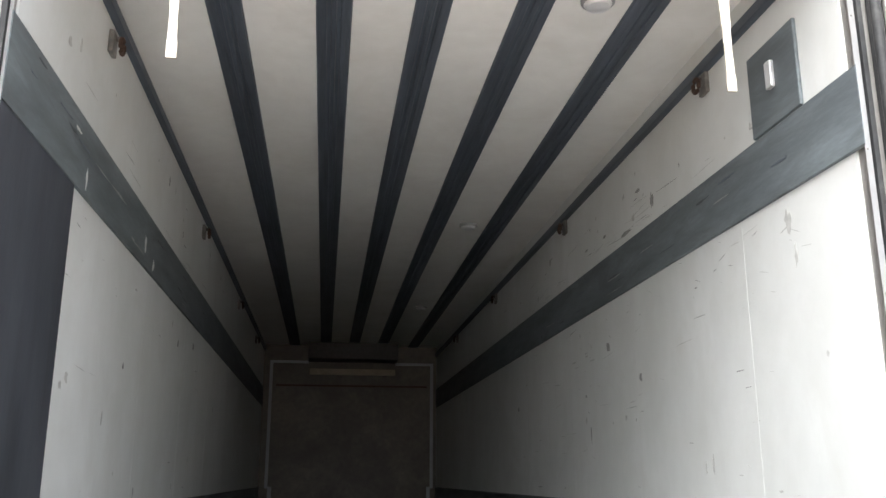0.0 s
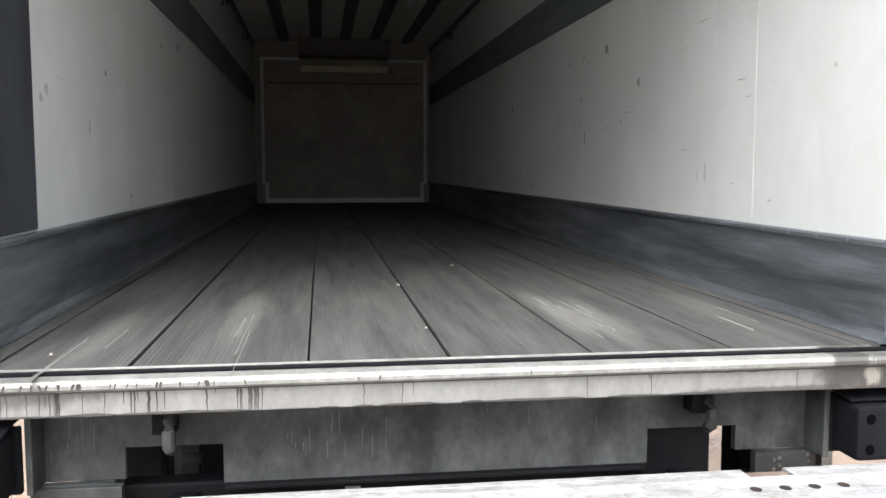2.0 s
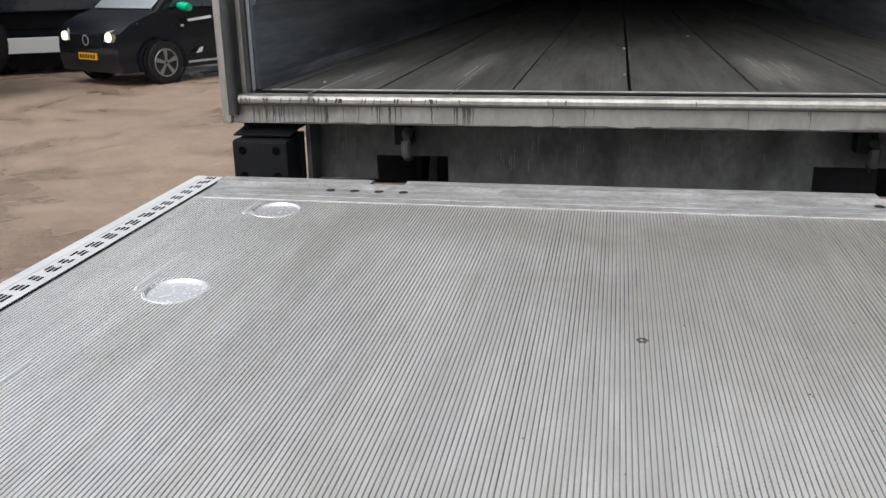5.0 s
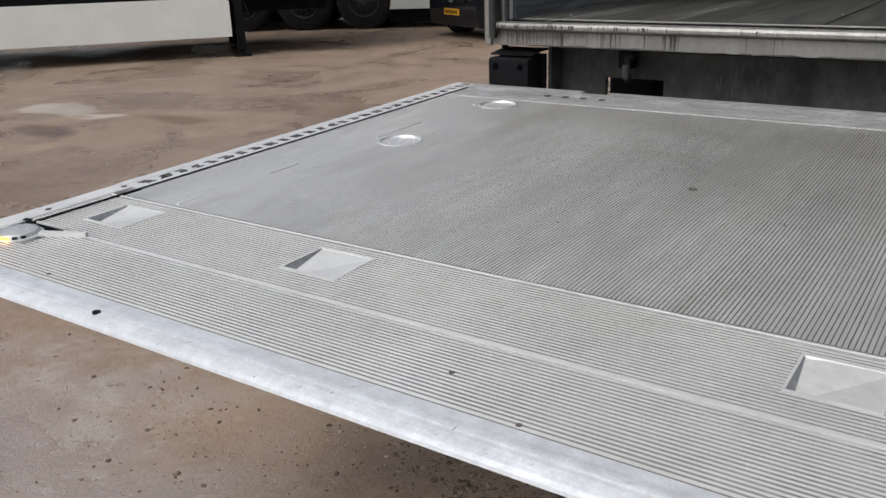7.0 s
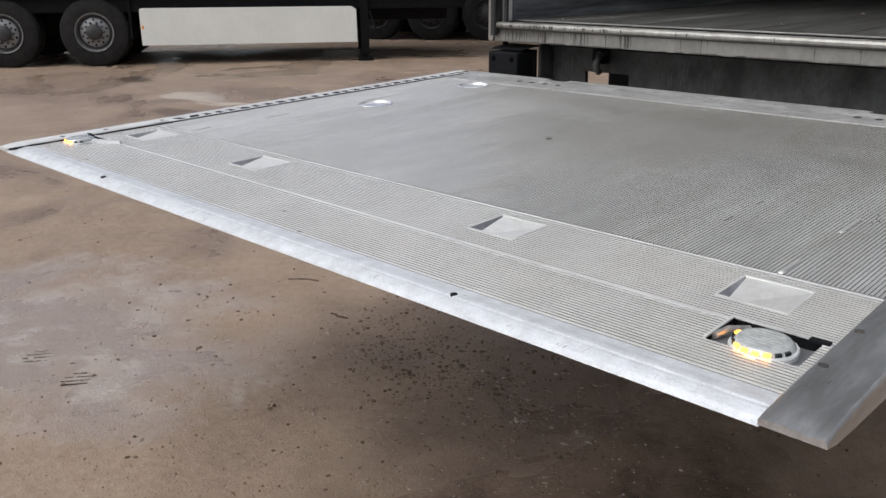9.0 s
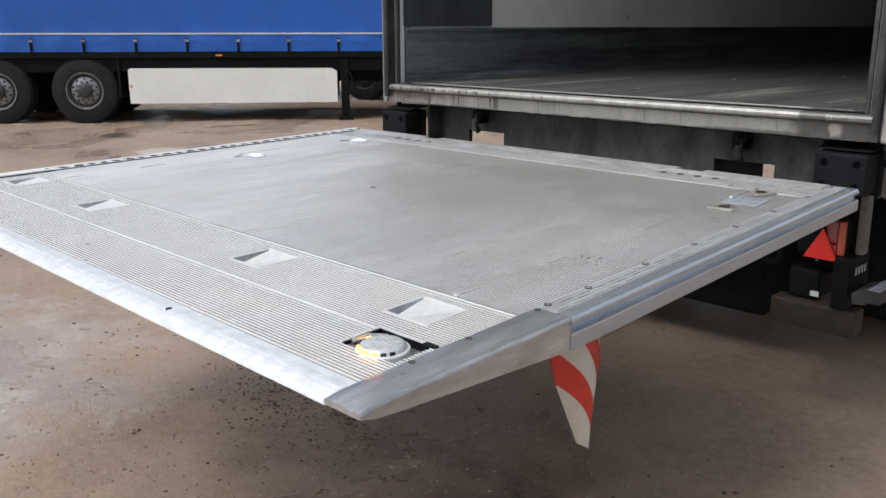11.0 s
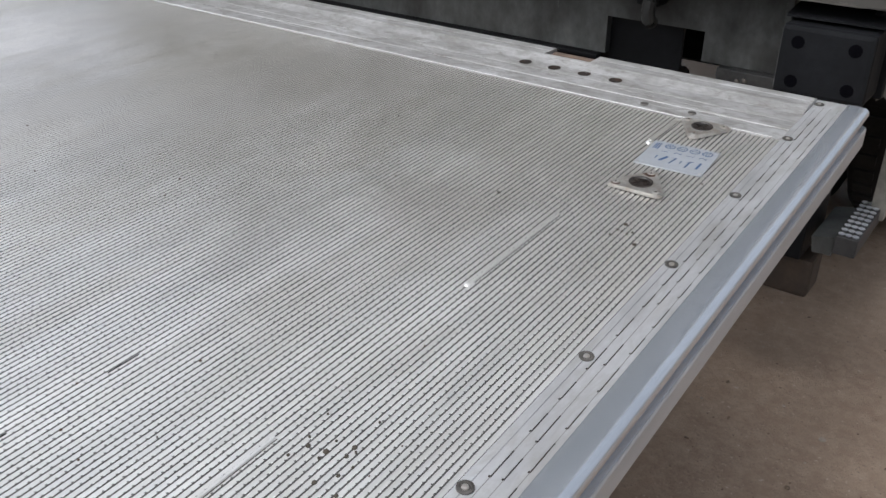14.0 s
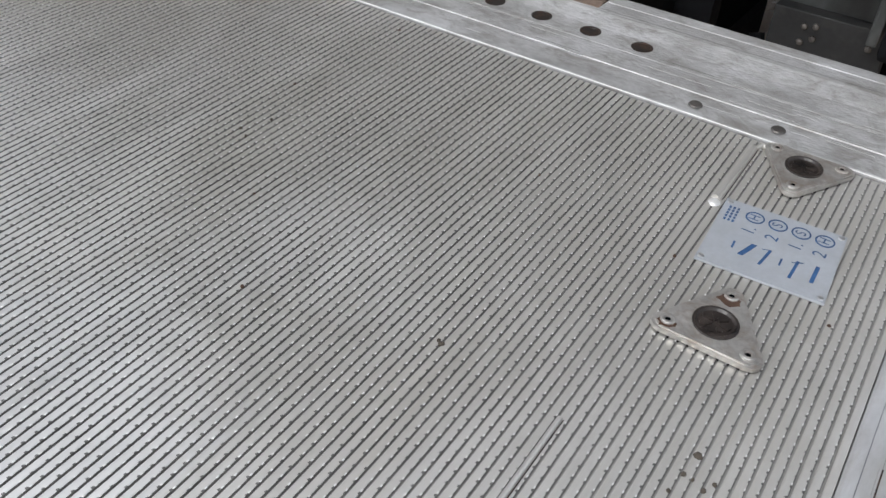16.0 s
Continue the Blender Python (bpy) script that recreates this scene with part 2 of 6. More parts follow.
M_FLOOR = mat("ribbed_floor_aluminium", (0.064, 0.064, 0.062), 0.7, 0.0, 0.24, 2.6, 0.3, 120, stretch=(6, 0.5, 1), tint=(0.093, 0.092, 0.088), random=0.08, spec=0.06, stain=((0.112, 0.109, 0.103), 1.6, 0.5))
tone_patches(M_FLOOR, ((0.50, 0.85, 0.12, 0.5, 0.42), (0.44, 1.1, 0.05, 0.5, 0.35), (-0.56, 1.0, 0.06, 0.6, 0.4), (-0.92, 0.7, 0.08, 0.4, 0.3), (0.95, 0.9, 0.08, 0.6, 0.25)), (0.235, 0.228, 0.212), False, 3.0, (6, 0.6, 1))
M_LIP = mat("worn_sill_lip", (0.36, 0.352, 0.33), 0.45, 0.4, 0.25, 6.0, 0.15, 120, stretch=(2, 1, 1), stain=((0.20, 0.19, 0.175), 9.0, 0.6))
M_SILL = mat("streaked_sill_steel", (0.235, 0.229, 0.214), 0.45, 0.2, 0.16, 6.0, 0.1, 120, stretch=(1.5, 1, 0.8), stain=((0.17, 0.163, 0.15), 7.0, 0.7))
tone_patches(M_SILL, ((1.10, 1.095, 0.17, 0.5, 0.72), (1.01, 1.12, 0.09, 0.08, 0.75), (1.19, 1.10, 0.09, 0.14, 0.8), (0.85, 1.072, 0.35, 0.016, 0.7), (-1.05, 1.135, 0.35, 0.05, 0.6)), (0.046, 0.043, 0.039), True, 8.0, (2.0, 1, 0.5), 0.5)
tone_patches(M_SILL, ((1.085, 1.106, 0.026, 0.036, 0.85),), (0.28, 0.26, 0.225), True, 26.0, (1.5, 1, 0.8), 0.5)
tone_patches(M_LIP, ((1.02, 1.145, 0.07, 0.3, 0.8), (1.15, 1.145, 0.10, 0.3, 0.7), (-1.1, 1.147, 0.25, 0.06, 0.4)), (0.055, 0.052, 0.048), True, 20.0, (1.6, 1, 0.6), 0.4)
M_DIRT = mat("groove_dirt_and_shade", (0.175, 0.17, 0.162), 0.6, 0.2, 0.35, 14.0)
M_DUST = mat("worn_groove_dust", (0.33, 0.325, 0.31), 0.55, 0.3, 0.25, 14.0)
M_GRIME = mat("black_drip_grime", (0.062, 0.056, 0.050), 0.55, 0.0, 0.4, 20.0)
M_BULK = mat("brown_grey_bulkhead", (0.18, 0.155, 0.125), 0.5, 0, 0.3, 2.0, 0.1, 60, stain=((0.10, 0.085, 0.07), 1.2, 0.7))
M_GREYFR = mat("grey_bulkhead_frame", (0.40, 0.41, 0.41), 0.5, 0.2, 0.1, 5.0)
M_PLY = mat("worn_wooden_lath", (0.48, 0.40, 0.28), 0.6, 0, 0.25, 6.0)
M_STRAP = mat("cream_pull_strap", (0.50, 0.47, 0.39), 0.7, 0, 0.1, 30.0)
M_SIDE = mat("white_body_side", (0.78, 0.78, 0.80), 0.3, 0, 0.04, 2.0, coat=0.3)
M_GREYPR = mat("pale_grey_print", (0.36, 0.38, 0.43), 0.45, 0, 0.08, 2.0)
M_SKIRT = mat("aluminium_side_skirt", (0.60, 0.62, 0.66), 0.4, 0.5, 0.06, 3.0)
M_RED = mat("printed_red", (0.11, 0.018, 0.018), 0.5, 0, 0.5, 9.0, tint=(0.26, 0.035, 0.03))
M_RED2 = mat("printed_bright_red", (0.30, 0.022, 0.022), 0.45, 0, 0.35, 12.0, tint=(0.42, 0.05, 0.045))
M_GREEN = mat("printed_green", (0.045, 0.085, 0.025), 0.4, 0, 0.3, 14.0)
M_PRINTHI = mat("printed_pink_shine", (0.46, 0.16, 0.14), 0.45, 0, 0.3, 30.0)
M_YELLOW = mat("printed_ochre", (0.36, 0.22, 0.07), 0.4, 0, 0.3, 12.0)
M_LENS_R = mat("red_lamp_lens", (0.20, 0.010, 0.009), 0.15, 0, 0.15, 30.0, coat=0.6)
M_LENS_O = mat("orange_lamp_lens", (0.38, 0.045, 0.010), 0.15, 0, 0.15, 30.0, coat=0.6)
M_REFL = mat("red_reflector", (0.62, 0.02, 0.015), 0.35, 0, 0.08, 60.0)
M_LABEL = mat("pale_blue_plate", (0.475, 0.505, 0.545), 0.35, 0.4, 0.08, 30.0, stain=((0.41, 0.43, 0.44), 25.0, 0.5))
M_INK = mat("blue_ink", (0.035, 0.095, 0.225), 0.5, 0, 0.3, 50.0)
M_FLAGW = mat("white_flag_film", (0.66, 0.62, 0.54), 0.5, 0, 0.08, 10.0)
M_FLAGR = mat("red_flag_film", (0.62, 0.05, 0.03), 0.5, 0, 0.1, 10.0)
M_AMBER = emit(mat("amber_flasher_lens", (0.9, 0.36, 0.03), 0.2, 0, 0.05, 40.0), (1.0, 0.36, 0.03), 11.0)
M_CLEAR = mat("clear_flasher_dome", (0.50, 0.52, 0.52), 0.2, 0.15, 0.25, 60.0, 0.4, 400, coat=0.3)
M_CURTAIN = mat("blue_tarpaulin", (0.010, 0.095, 0.42), 0.42, 0, 0.10, 0.9, 0.2, 30, coat=0.1)
M_CURTSEAM = mat("pale_blue_seam", (0.35, 0.45, 0.62), 0.5, 0, 0.2, 20.0)
M_BOARD = mat("white_side_board", (0.74, 0.75, 0.71), 0.45, 0, 0.05, 2.0)
M_RIMD = mat("dull_dark_rim", (0.05, 0.05, 0.052), 0.6, 0.3, 0.3, 12.0)
M_RIM = mat("silver_rim", (0.27, 0.275, 0.28), 0.42, 0.6, 0.2, 12.0)
M_NAVY = mat("dark_navy_paint", (0.015, 0.018, 0.028), 0.3, 0.1, 0.2, 2.0, coat=0.5)
M_VAN = mat("black_van_paint", (0.008, 0.009, 0.013), 0.18, 0.0, 0.1, 2.0, coat=0.25, spec=0.3)
M_GLASS = mat("dark_tinted_glass", (0.02, 0.025, 0.03), 0.06, 0, 0.05, 3.0, coat=0.5)
M_WSCREEN = mat("sky_toned_windscreen", (0.34, 0.38, 0.40), 0.06, 0.2, 0.05, 3.0, coat=0.8)
M_MIRROR = mat("green_mirror_cap", (0.0, 0.40, 0.19), 0.3, 0, 0.05, 10.0, coat=0.4)
M_PLATE = mat("amber_yellow_plate", (0.75, 0.38, 0.02), 0.4, 0, 0.05, 20.0)
M_ORANGE = mat("orange_marker", (0.75, 0.25, 0.03), 0.3, 0, 0.1, 40.0)
M_HEAD = emit(mat("headlight_glass", (0.8, 0.78, 0.7), 0.1, 0.2, 0.05, 20.0), (1.0, 0.85, 0.55), 3.0)


def ground_material():
    m = bpy.data.materials.new("wet_sandy_ground")
    m.use_nodes = True
    nt = m.node_tree
    nodes, link = nt.nodes, nt.links.new
    p = nodes["Principled BSDF"]
    tc = nodes.new("ShaderNodeTexCoord")

    def tex(scale, detail=8, rough=0.6, warp=0.0):
        n = nodes.new("ShaderNodeTexNoise")
        n.inputs["Scale"].default_value, n.inputs["Detail"].default_value, n.inputs["Roughness"].default_value = scale, detail, rough
        n.inputs["Distortion"].default_value = warp
        link(tc.outputs["Object"], n.inputs["Vector"])
        return n.outputs[0]

    def span(v, a, b, c=0.0, d=1.0):
        n = nodes.new("ShaderNodeMapRange")
        n.interpolation_type = "SMOOTHSTEP"
        for i, x in enumerate((a, b, c, d)):
            n.inputs[i + 1].default_value = x
        link(v, n.inputs[0])
        return n.outputs[0]

    def mix(f, a, b, kind="MIX"):
        n = nodes.new("ShaderNodeMix")
        n.data_type, n.blend_type = "RGBA", kind
        for k, v in ((0, f), (6, a), (7, b)):
            if isinstance(v, tuple):
                n.inputs[k].default_value = (*v, 1)
            elif isinstance(v, float):
                n.inputs[k].default_value = v
            else:
                link(v, n.inputs[k])
        return n.outputs[2]

    broad, mid, fine, grit = tex(0.45, 5, 0.55, 0.6), tex(2.2, 8, 0.65), tex(26, 6, 0.7), tex(120, 4, 0.7)
    base = mix(span(broad, 0.32, 0.68), (0.265, 0.188, 0.134), (0.37, 0.277, 0.203))
    base = mix(span(mid, 0.36, 0.66), mix(0.5, base, (0.16, 0.108, 0.075)), base)
    base = mix(span(fine, 0.35, 0.7, 0.0, 0.5), base, (0.40, 0.31, 0.23))
    base = mix(span(grit, 0.60, 0.70, 0.0, 0.8), base, (0.12, 0.085, 0.06))
    base = mix(span(tex(75, 3, 0.6), 0.66, 0.72, 0.0, 0.7), base, (0.50, 0.43, 0.36))
    wet = span(broad, 0.46, 0.60)
    wet2 = span(tex(0.9, 6, 0.6, 0.8), 0.48, 0.66)
    wets = nodes.new("ShaderNodeMath")
    wets.operation = "MAXIMUM"
    link(wet, wets.inputs[0])
    link(wet2, wets.inputs[1])
    def zone(cx, cy, rx, ry, lo, hi):
        """A mask with a ragged outline round one spot of the yard."""
        sb = nodes.new("ShaderNodeVectorMath")
        sb.operation = "SUBTRACT"
        link(tc.outputs["Object"], sb.inputs[0])
        sb.inputs[1].default_value = (cx, cy, 0)
        ml = nodes.new("ShaderNodeVectorMath")
        ml.operation = "MULTIPLY"
        link(sb.outputs[0], ml.inputs[0])
        ml.inputs[1].default_value = (1 / rx, 1 / ry, 0)
        ln = nodes.new("ShaderNodeVectorMath")
        ln.operation = "LENGTH"
        link(ml.outputs[0], ln.inputs[0])
        ad = nodes.new("ShaderNodeMath")
        ad.operation = "ADD"
        link(ln.outputs["Value"], ad.inputs[0])
        link(span(tex(1.7, 8, 0.65, 0.5), 0.3, 0.7, -0.35, 0.35), ad.inputs[1])
        return span(ad.outputs[0], lo, hi, 1.0, 0.0)

    # wet mud, with the shade under the platform put into its dark colour
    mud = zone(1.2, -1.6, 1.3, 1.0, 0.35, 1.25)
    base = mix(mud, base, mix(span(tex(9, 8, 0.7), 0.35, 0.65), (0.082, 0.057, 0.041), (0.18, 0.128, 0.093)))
    # puddle: the reflected sky is put in as a pale colour
    base = mix(zone(-7.7, 2.35, 1.0, 0.42, 0.6, 0.75), base, (0.47, 0.41, 0.34))
    base = mix(zone(-9.84, 2.74, 0.6, 0.28, 0.6, 0.85), base, (0.13, 0.095, 0.065))
    base = mix(zone(-6.9, 1.6, 0.55, 0.22, 0.5, 0.9), base, (0.17, 0.12, 0.085))
    base = mix(zone(-6.2, 2.55, 0.5, 0.22, 0.4, 1.0), base, (0.18, 0.125, 0.085))
    # wet film: pale tones stand in for the sky's sheen
    film = zone(-2.0, -1.75, 1.15, 0.8, 0.4, 1.15)
    base = mix(film, base, mix(span(tex(3.5, 9, 0.7), 0.50, 0.62), (0.40, 0.335, 0.30), (0.52, 0.47, 0.43)))
    grown = nodes.new("ShaderNodeMath")
    grown.operation = "MAXIMUM"
    link(wets.outputs[0], grown.inputs[0])
    link(film, grown.inputs[1])
    wets = grown
    dark = mix(wets.outputs[0], (1.0, 1.0, 1.0), (0.80, 0.78, 0.76))
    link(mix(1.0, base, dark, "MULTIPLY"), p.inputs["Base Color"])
    rough = nodes.new("ShaderNodeMapRange")
    rough.inputs[3].default_value, rough.inputs[4].default_value = 0.62, 0.22
    link(wets.outputs[0], rough.inputs[0])
    link(rough.outputs[0], p.inputs["Roughness"])
    bump = nodes.new("ShaderNodeBump")
    bump.inputs["Strength"].default_value, bump.inputs["Distance"].default_value = 0.5, 0.012
    add = nodes.new("ShaderNodeMath")
    add.operation = "ADD"
    link(fine, add.inputs[0])
    link(grit, add.inputs[1])
    link(add.outputs[0], bump.inputs["Height"])
    link(bump.outputs[0], p.inputs["Normal"])
    return m


M_GROUND = ground_material()
M_STONE = mat("brown_gravel", (0.12, 0.084, 0.06), 0.75, 0, 0.4, 25.0, 0.3, 200, tint=(0.20, 0.15, 0.11), spec=0.25)
M_MUD = mat("dark_wet_mud", (0.05, 0.036, 0.026), 0.6, 0, 0.4, 40.0)
M_PALESTONE = mat("pale_gravel", (0.36, 0.31, 0.26), 0.7, 0, 0.3, 30.0, spec=0.25)
M_GRASS = mat("grass", (0.10, 0.14, 0.035), 0.7, 0, 0.35, 8.0, tint=(0.16, 0.18, 0.06))
M_ROAD = mat("wet_asphalt", (0.13, 0.135, 0.14), 0.4, 0, 0.15, 3.0, 0.3, 60)
M_LEAF = mat("hedge_leaves", (0.06, 0.09, 0.025), 0.6, 0, 0.4, 5.0)


# ---- mesh helpers ----
class Shape:
    """Collects boxes, prisms and lathes into one mesh."""

    def __init__(self):
        self.v, self.f = [], []

    def add(self, verts, faces):
        n = len(self.v)
        self.v += [tuple(p) for p in verts]
        self.f += [tuple(i + n for i in f) for f in faces]
        return self

    def box(self, x0, x1, y0, y1, z0, z1, b=0.0):
        """A box; b: the chamfer of its edges."""
        if b <= 0:
            p = [(x, y, z) for x in (x0, x1) for y in (y0, y1) for z in (z0, z1)]
            return self.add(p, [(0, 1, 3, 2), (4, 6, 7, 5), (0, 4, 5, 1), (2, 3, 7, 6), (0, 2, 6, 4), (1, 5, 7, 3)])
        bm = bmesh.new()
        bmesh.ops.create_cube(bm, size=1)
        for q in bm.verts:
            q.co = Vector(((x0 + x1) / 2 + q.co.x * (x1 - x0), (y0 + y1) / 2 + q.co.y * (y1 - y0), (z0 + z1) / 2 + q.co.z * (z1 - z0)))
        bmesh.ops.bevel(bm, geom=bm.edges[:], offset=b, segments=2, affect="EDGES", profile=0.6)
        return self.take(bm)

    def take(self, bm, m=None):
        bm.verts.index_update()
        self.add([(m @ q.co if m else q.co)[:] for q in bm.verts], [[q.index for q in f.verts] for f in bm.faces])
        bm.free()
        return self

    def prism(self, pts, axis, a, b):
        """A polygon swept along an axis from a to b. pts are the other two coordinates, in order."""
        def at(p, t):
            return {"x": (t, p[0], p[1]), "y": (p[0], t, p[1]), "z": (p[0], p[1], t)}[axis]
        n = len(pts)
        verts = [at(p, a) for p in pts] + [at(p, b) for p in pts]
        faces = [(i, (i + 1) % n, n + (i + 1) % n, n + i) for i in range(n)]
        return self.add(verts, faces + [tuple(range(n))[::-1], tuple(range(n, 2 * n))])

    def lathe(self, profile, center, axis="z", n=24, closed=True):
        """A profile of (radius, height) turned round an axis."""
        verts, faces = [], []
        for r, h in profile:
            for i in range(n):
                c, s = r * math.cos(2 * math.pi * i / n), r * math.sin(2 * math.pi * i / n)
                p = {"z": (c, s, h), "x": (h, c, s), "y": (c, h, s)}[axis]
                verts.append(tuple(a + b for a, b in zip(p, center)))
        for j in range(len(profile) - 1):
            for i in range(n):
                k = (i + 1) % n
                faces.append((j * n + i, j * n + k, (j + 1) * n + k, (j + 1) * n + i))
        if closed:
            faces += [tuple(range(n)), tuple(range((len(profile) - 1) * n, len(profile) * n))]
        return self.add(verts, faces)

    def tube(self, pts, r, n=8):
        """A round bar along a line of points."""
        verts, faces = [], []
        for i, p in enumerate(pts):
            p = Vector(p)
            d = (Vector(pts[min(i + 1, len(pts) - 1)]) - Vector(pts[max(i - 1, 0)])).normalized()
            u = d.orthogonal().normalized()
            w = d.cross(u)
            verts += [tuple(p + r * (math.cos(2 * math.pi * k / n) * u + math.sin(2 * math.pi * k / n) * w)) for k in range(n)]
        for i in range(len(pts) - 1):
            for k in range(n):
                faces.append((i * n + k, i * n + (k + 1) % n, (i + 1) * n + (k + 1) % n, (i + 1) * n + k))
        faces += [tuple(range(n)), tuple(range((len(pts) - 1) * n, len(pts) * n))]
        return self.add(verts, faces)

    def mesh(self, name, material, smooth=False, move=None):
        me = bpy.data.meshes.new(name)
        me.from_pydata([move(*p) for p in self.v] if move else self.v, [], self.f)
        bm = bmesh.new()
        bm.from_mesh(me)
        bmesh.ops.recalc_face_normals(bm, faces=bm.faces[:])
        bm.to_mesh(me)
        bm.free()
        me.materials.append(material)
        if smooth:
            for f in me.polygons:
                f.use_smooth = True
            me.set_sharp_from_angle(angle=radians(35))
        return me


def empty(name, label, category, group="", at=None):
    e = new(name)
    e.empty_display_size = 0.2
    if at is not None:
        e.matrix_basis = at
    return tagged(e, label, category, group)


def part(name, shape, material, parent, label="", smooth=False, move=None):
    ob = new(name, shape.mesh(name, material, smooth, move))
    ob.parent = parent
    if label:
        ob["label"] = label
    return ob


def thing(name, shape, material, label, category, group="", kind="", smooth=False, move=None):
    return tagged(new(name, shape.mesh(name, material, smooth, move)), label, category, group, kind)


# ---- ground and distance ----
GZ = -0.06


def ground():
    near = np.linspace(-6, 4.5, 140)
    far = np.array([7, 10, 14, 20, 30, 50, 90, 180, 400, 900, 2000.0])
    xs = np.concatenate([-6 - far[::-1], near, 4.5 + far])
    ynear = np.linspace(-5, 6, 140)
    ys = np.concatenate([-5 - far[::-1], ynear, 6 + far])
    verts, faces = [], []
    for y in ys:
        for x in xs:
            lump = 0.022 * noise.noise((x * 0.8, y * 0.8, 0)) + 0.010 * noise.noise((x * 3.1, y * 3.1, 4)) + 0.006 * noise.noise((x * 9, y * 9, 9))
            fade = 1.0 if -20 < x < 12 and -16 < y < 20 else 0.0
            verts.append((x, y, GZ + lump * fade))
    n = len(xs)
    for j in range(len(ys) - 1):
        for i in range(n - 1):
            faces.append((j * n + i, j * n + i + 1, (j + 1) * n + i + 1, (j + 1) * n + i))
    s = Shape().add(verts, faces)
    return thing("ground", s, M_GROUND, "wet sandy brown yard ground with puddles", "ground", kind="structure", smooth=True)


ground()


def gravel():
    """Loose clods and small stones scattered over the yard near the lift."""
    rnd = random.Random(5)
    s = Shape()
    spots = [(rnd.uniform(-4.5, 2.8), rnd.uniform(-3.6, 1.8), 1.0) for _ in range(4200)]
    spots += [(rnd.uniform(-4.0, 2.6), rnd.uniform(-3.2, 0.5), 0.45) for _ in range(6000)]
    pale = Shape()
    for cx, cy, k, r in ((-6.1, 2.6, 260, 0.5), (-4.6, 4.0, 200, 0.5), (-0.4, -0.7, 700, 0.45), (-1.6, -1.2, 300, 0.4), (2.6, 0.9, 250, 0.8), (0.8, -1.2, 500, 0.7)):
        spots += [(rnd.gauss(cx, r), rnd.gauss(cy, r * 0.6), 1.1) for _ in range(k)]
    spots += [(rnd.uniform(1.5, 9), rnd.uniform(1.5, 12), 1.2) for _ in range(900)]
    spots += [(rnd.gauss(0.1, 0.9), rnd.gauss(-1.75, 0.5), 0.7) for _ in range(3600)]
    # a churned strip below the platform's tip
    for _ in range(2600):
        t = rnd.uniform(0, 1)
        spots.append((-1.2 + 1.5 * t + rnd.gauss(0, 0.10), -0.78 - 0.28 * t + rnd.gauss(0, 0.14), rnd.choice((0.5, 0.8, 1.2))))
    spots += [(rnd.gauss(-0.45, 0.22), rnd.gauss(-0.95, 0.18), rnd.choice((0.6, 1.0, 1.5))) for _ in range(700)]
    for x, y, k in spots:
        r = k * min(0.011, 0.0018 + rnd.expovariate(1 / 0.0026))
        lump = 0.022 * noise.noise((x * 0.8, y * 0.8, 0)) + 0.010 * noise.noise((x * 3.1, y * 3.1, 4)) + 0.006 * noise.noise((x * 9, y * 9, 9))
        a, q, h = rnd.uniform(0, 6.28), rnd.uniform(0.45, 1.0), r * rnd.uniform(0.25, 0.6)
        pts = []
        for f, z in ((1.0, -0.003), (0.78, 0.62 * h)):
            for i in range(6):
                t = i * 1.0472
                u, v = f * r * rnd.uniform(0.8, 1.15) * math.cos(t), f * q * r * rnd.uniform(0.8, 1.15) * math.sin(t)
                pts.append((x + u * math.cos(a) - v * math.sin(a), y + u * math.sin(a) + v * math.cos(a), GZ + lump + z))
        pts.append((x, y, GZ + lump + h))
        (pale if rnd.random() < 0.22 else s).add(pts, [(i, (i + 1) % 6, 6 + (i + 1) % 6, 6 + i) for i in range(6)] + [(6 + i, 6 + (i + 1) % 6, 12) for i in range(6)])
    thing("pebbles", pale, M_PALESTONE, "small pale pebbles strewn over the wet yard", "pebbles", kind="stuff")
    return thing("gravel", s, M_STONE, "scattered brown clods and small stones on the wet yard", "gravel", kind="stuff")


gravel()

for k, (x, y, a, l) in enumerate(((-1.75, -0.75, 0.7, 0.16), (-1.25, -0.9, 0.3, 0.10), (2.6, 0.05, -0.5, 0.22), (3.0, 0.9, 0.1, 0.25))):
    p = [(x + l * t * math.cos(a) + 0.01 * math.sin(9 * t), y + l * t * math.sin(a) + 0.015 * math.sin(5 * t + k), GZ + 0.02) for t in (0, 0.3, 0.6, 1)]
    thing("twig", Shape().tube(p, 0.004, 5), M_RUST, "thin dark twig lying on the wet ground", "twig", "twigs on the ground")

rp = random.Random(13)
for cx, cy in ((-1.78, -1.98), (-1.45, -1.97)):
    e = empty("tyre_print", "dark comb-like tyre print pressed in the wet sand", "tyre print", "tyre prints in the sand")
    for k in range(4):
        x, y, l = cx - 0.023 * k, cy + 0.021 * k, (0.07, 0.09, 0.08, 0.045)[k]
        lump = 0.022 * noise.noise((x * 0.8, y * 0.8, 0)) + 0.010 * noise.noise((x * 3.1, y * 3.1, 4)) + 0.006 * noise.noise((x * 9, y * 9, 9))
        t = -0.6
        while t < 0.6:
            d = rp.uniform(0.10, 0.32)
            ring_pts = []
            for q, side in ((0.0, 1), (0.5, 1.3), (1.0, 0.8), (1.0, -0.8), (0.5, -1.2), (0.0, -1)):
                u = t + d * q
                ring_pts.append((x + l * u * 0.62 - side * rp.uniform(0.001, 0.003), y + l * u * 0.80 + side * rp.uniform(0.001, 0.0028)))
            part("groove", Shape().prism(ring_pts, "z", GZ + lump - 0.004, GZ + lump + 0.0018), M_MUD, e)
            t += d + rp.choice((0.0, 0.03, 0.16))

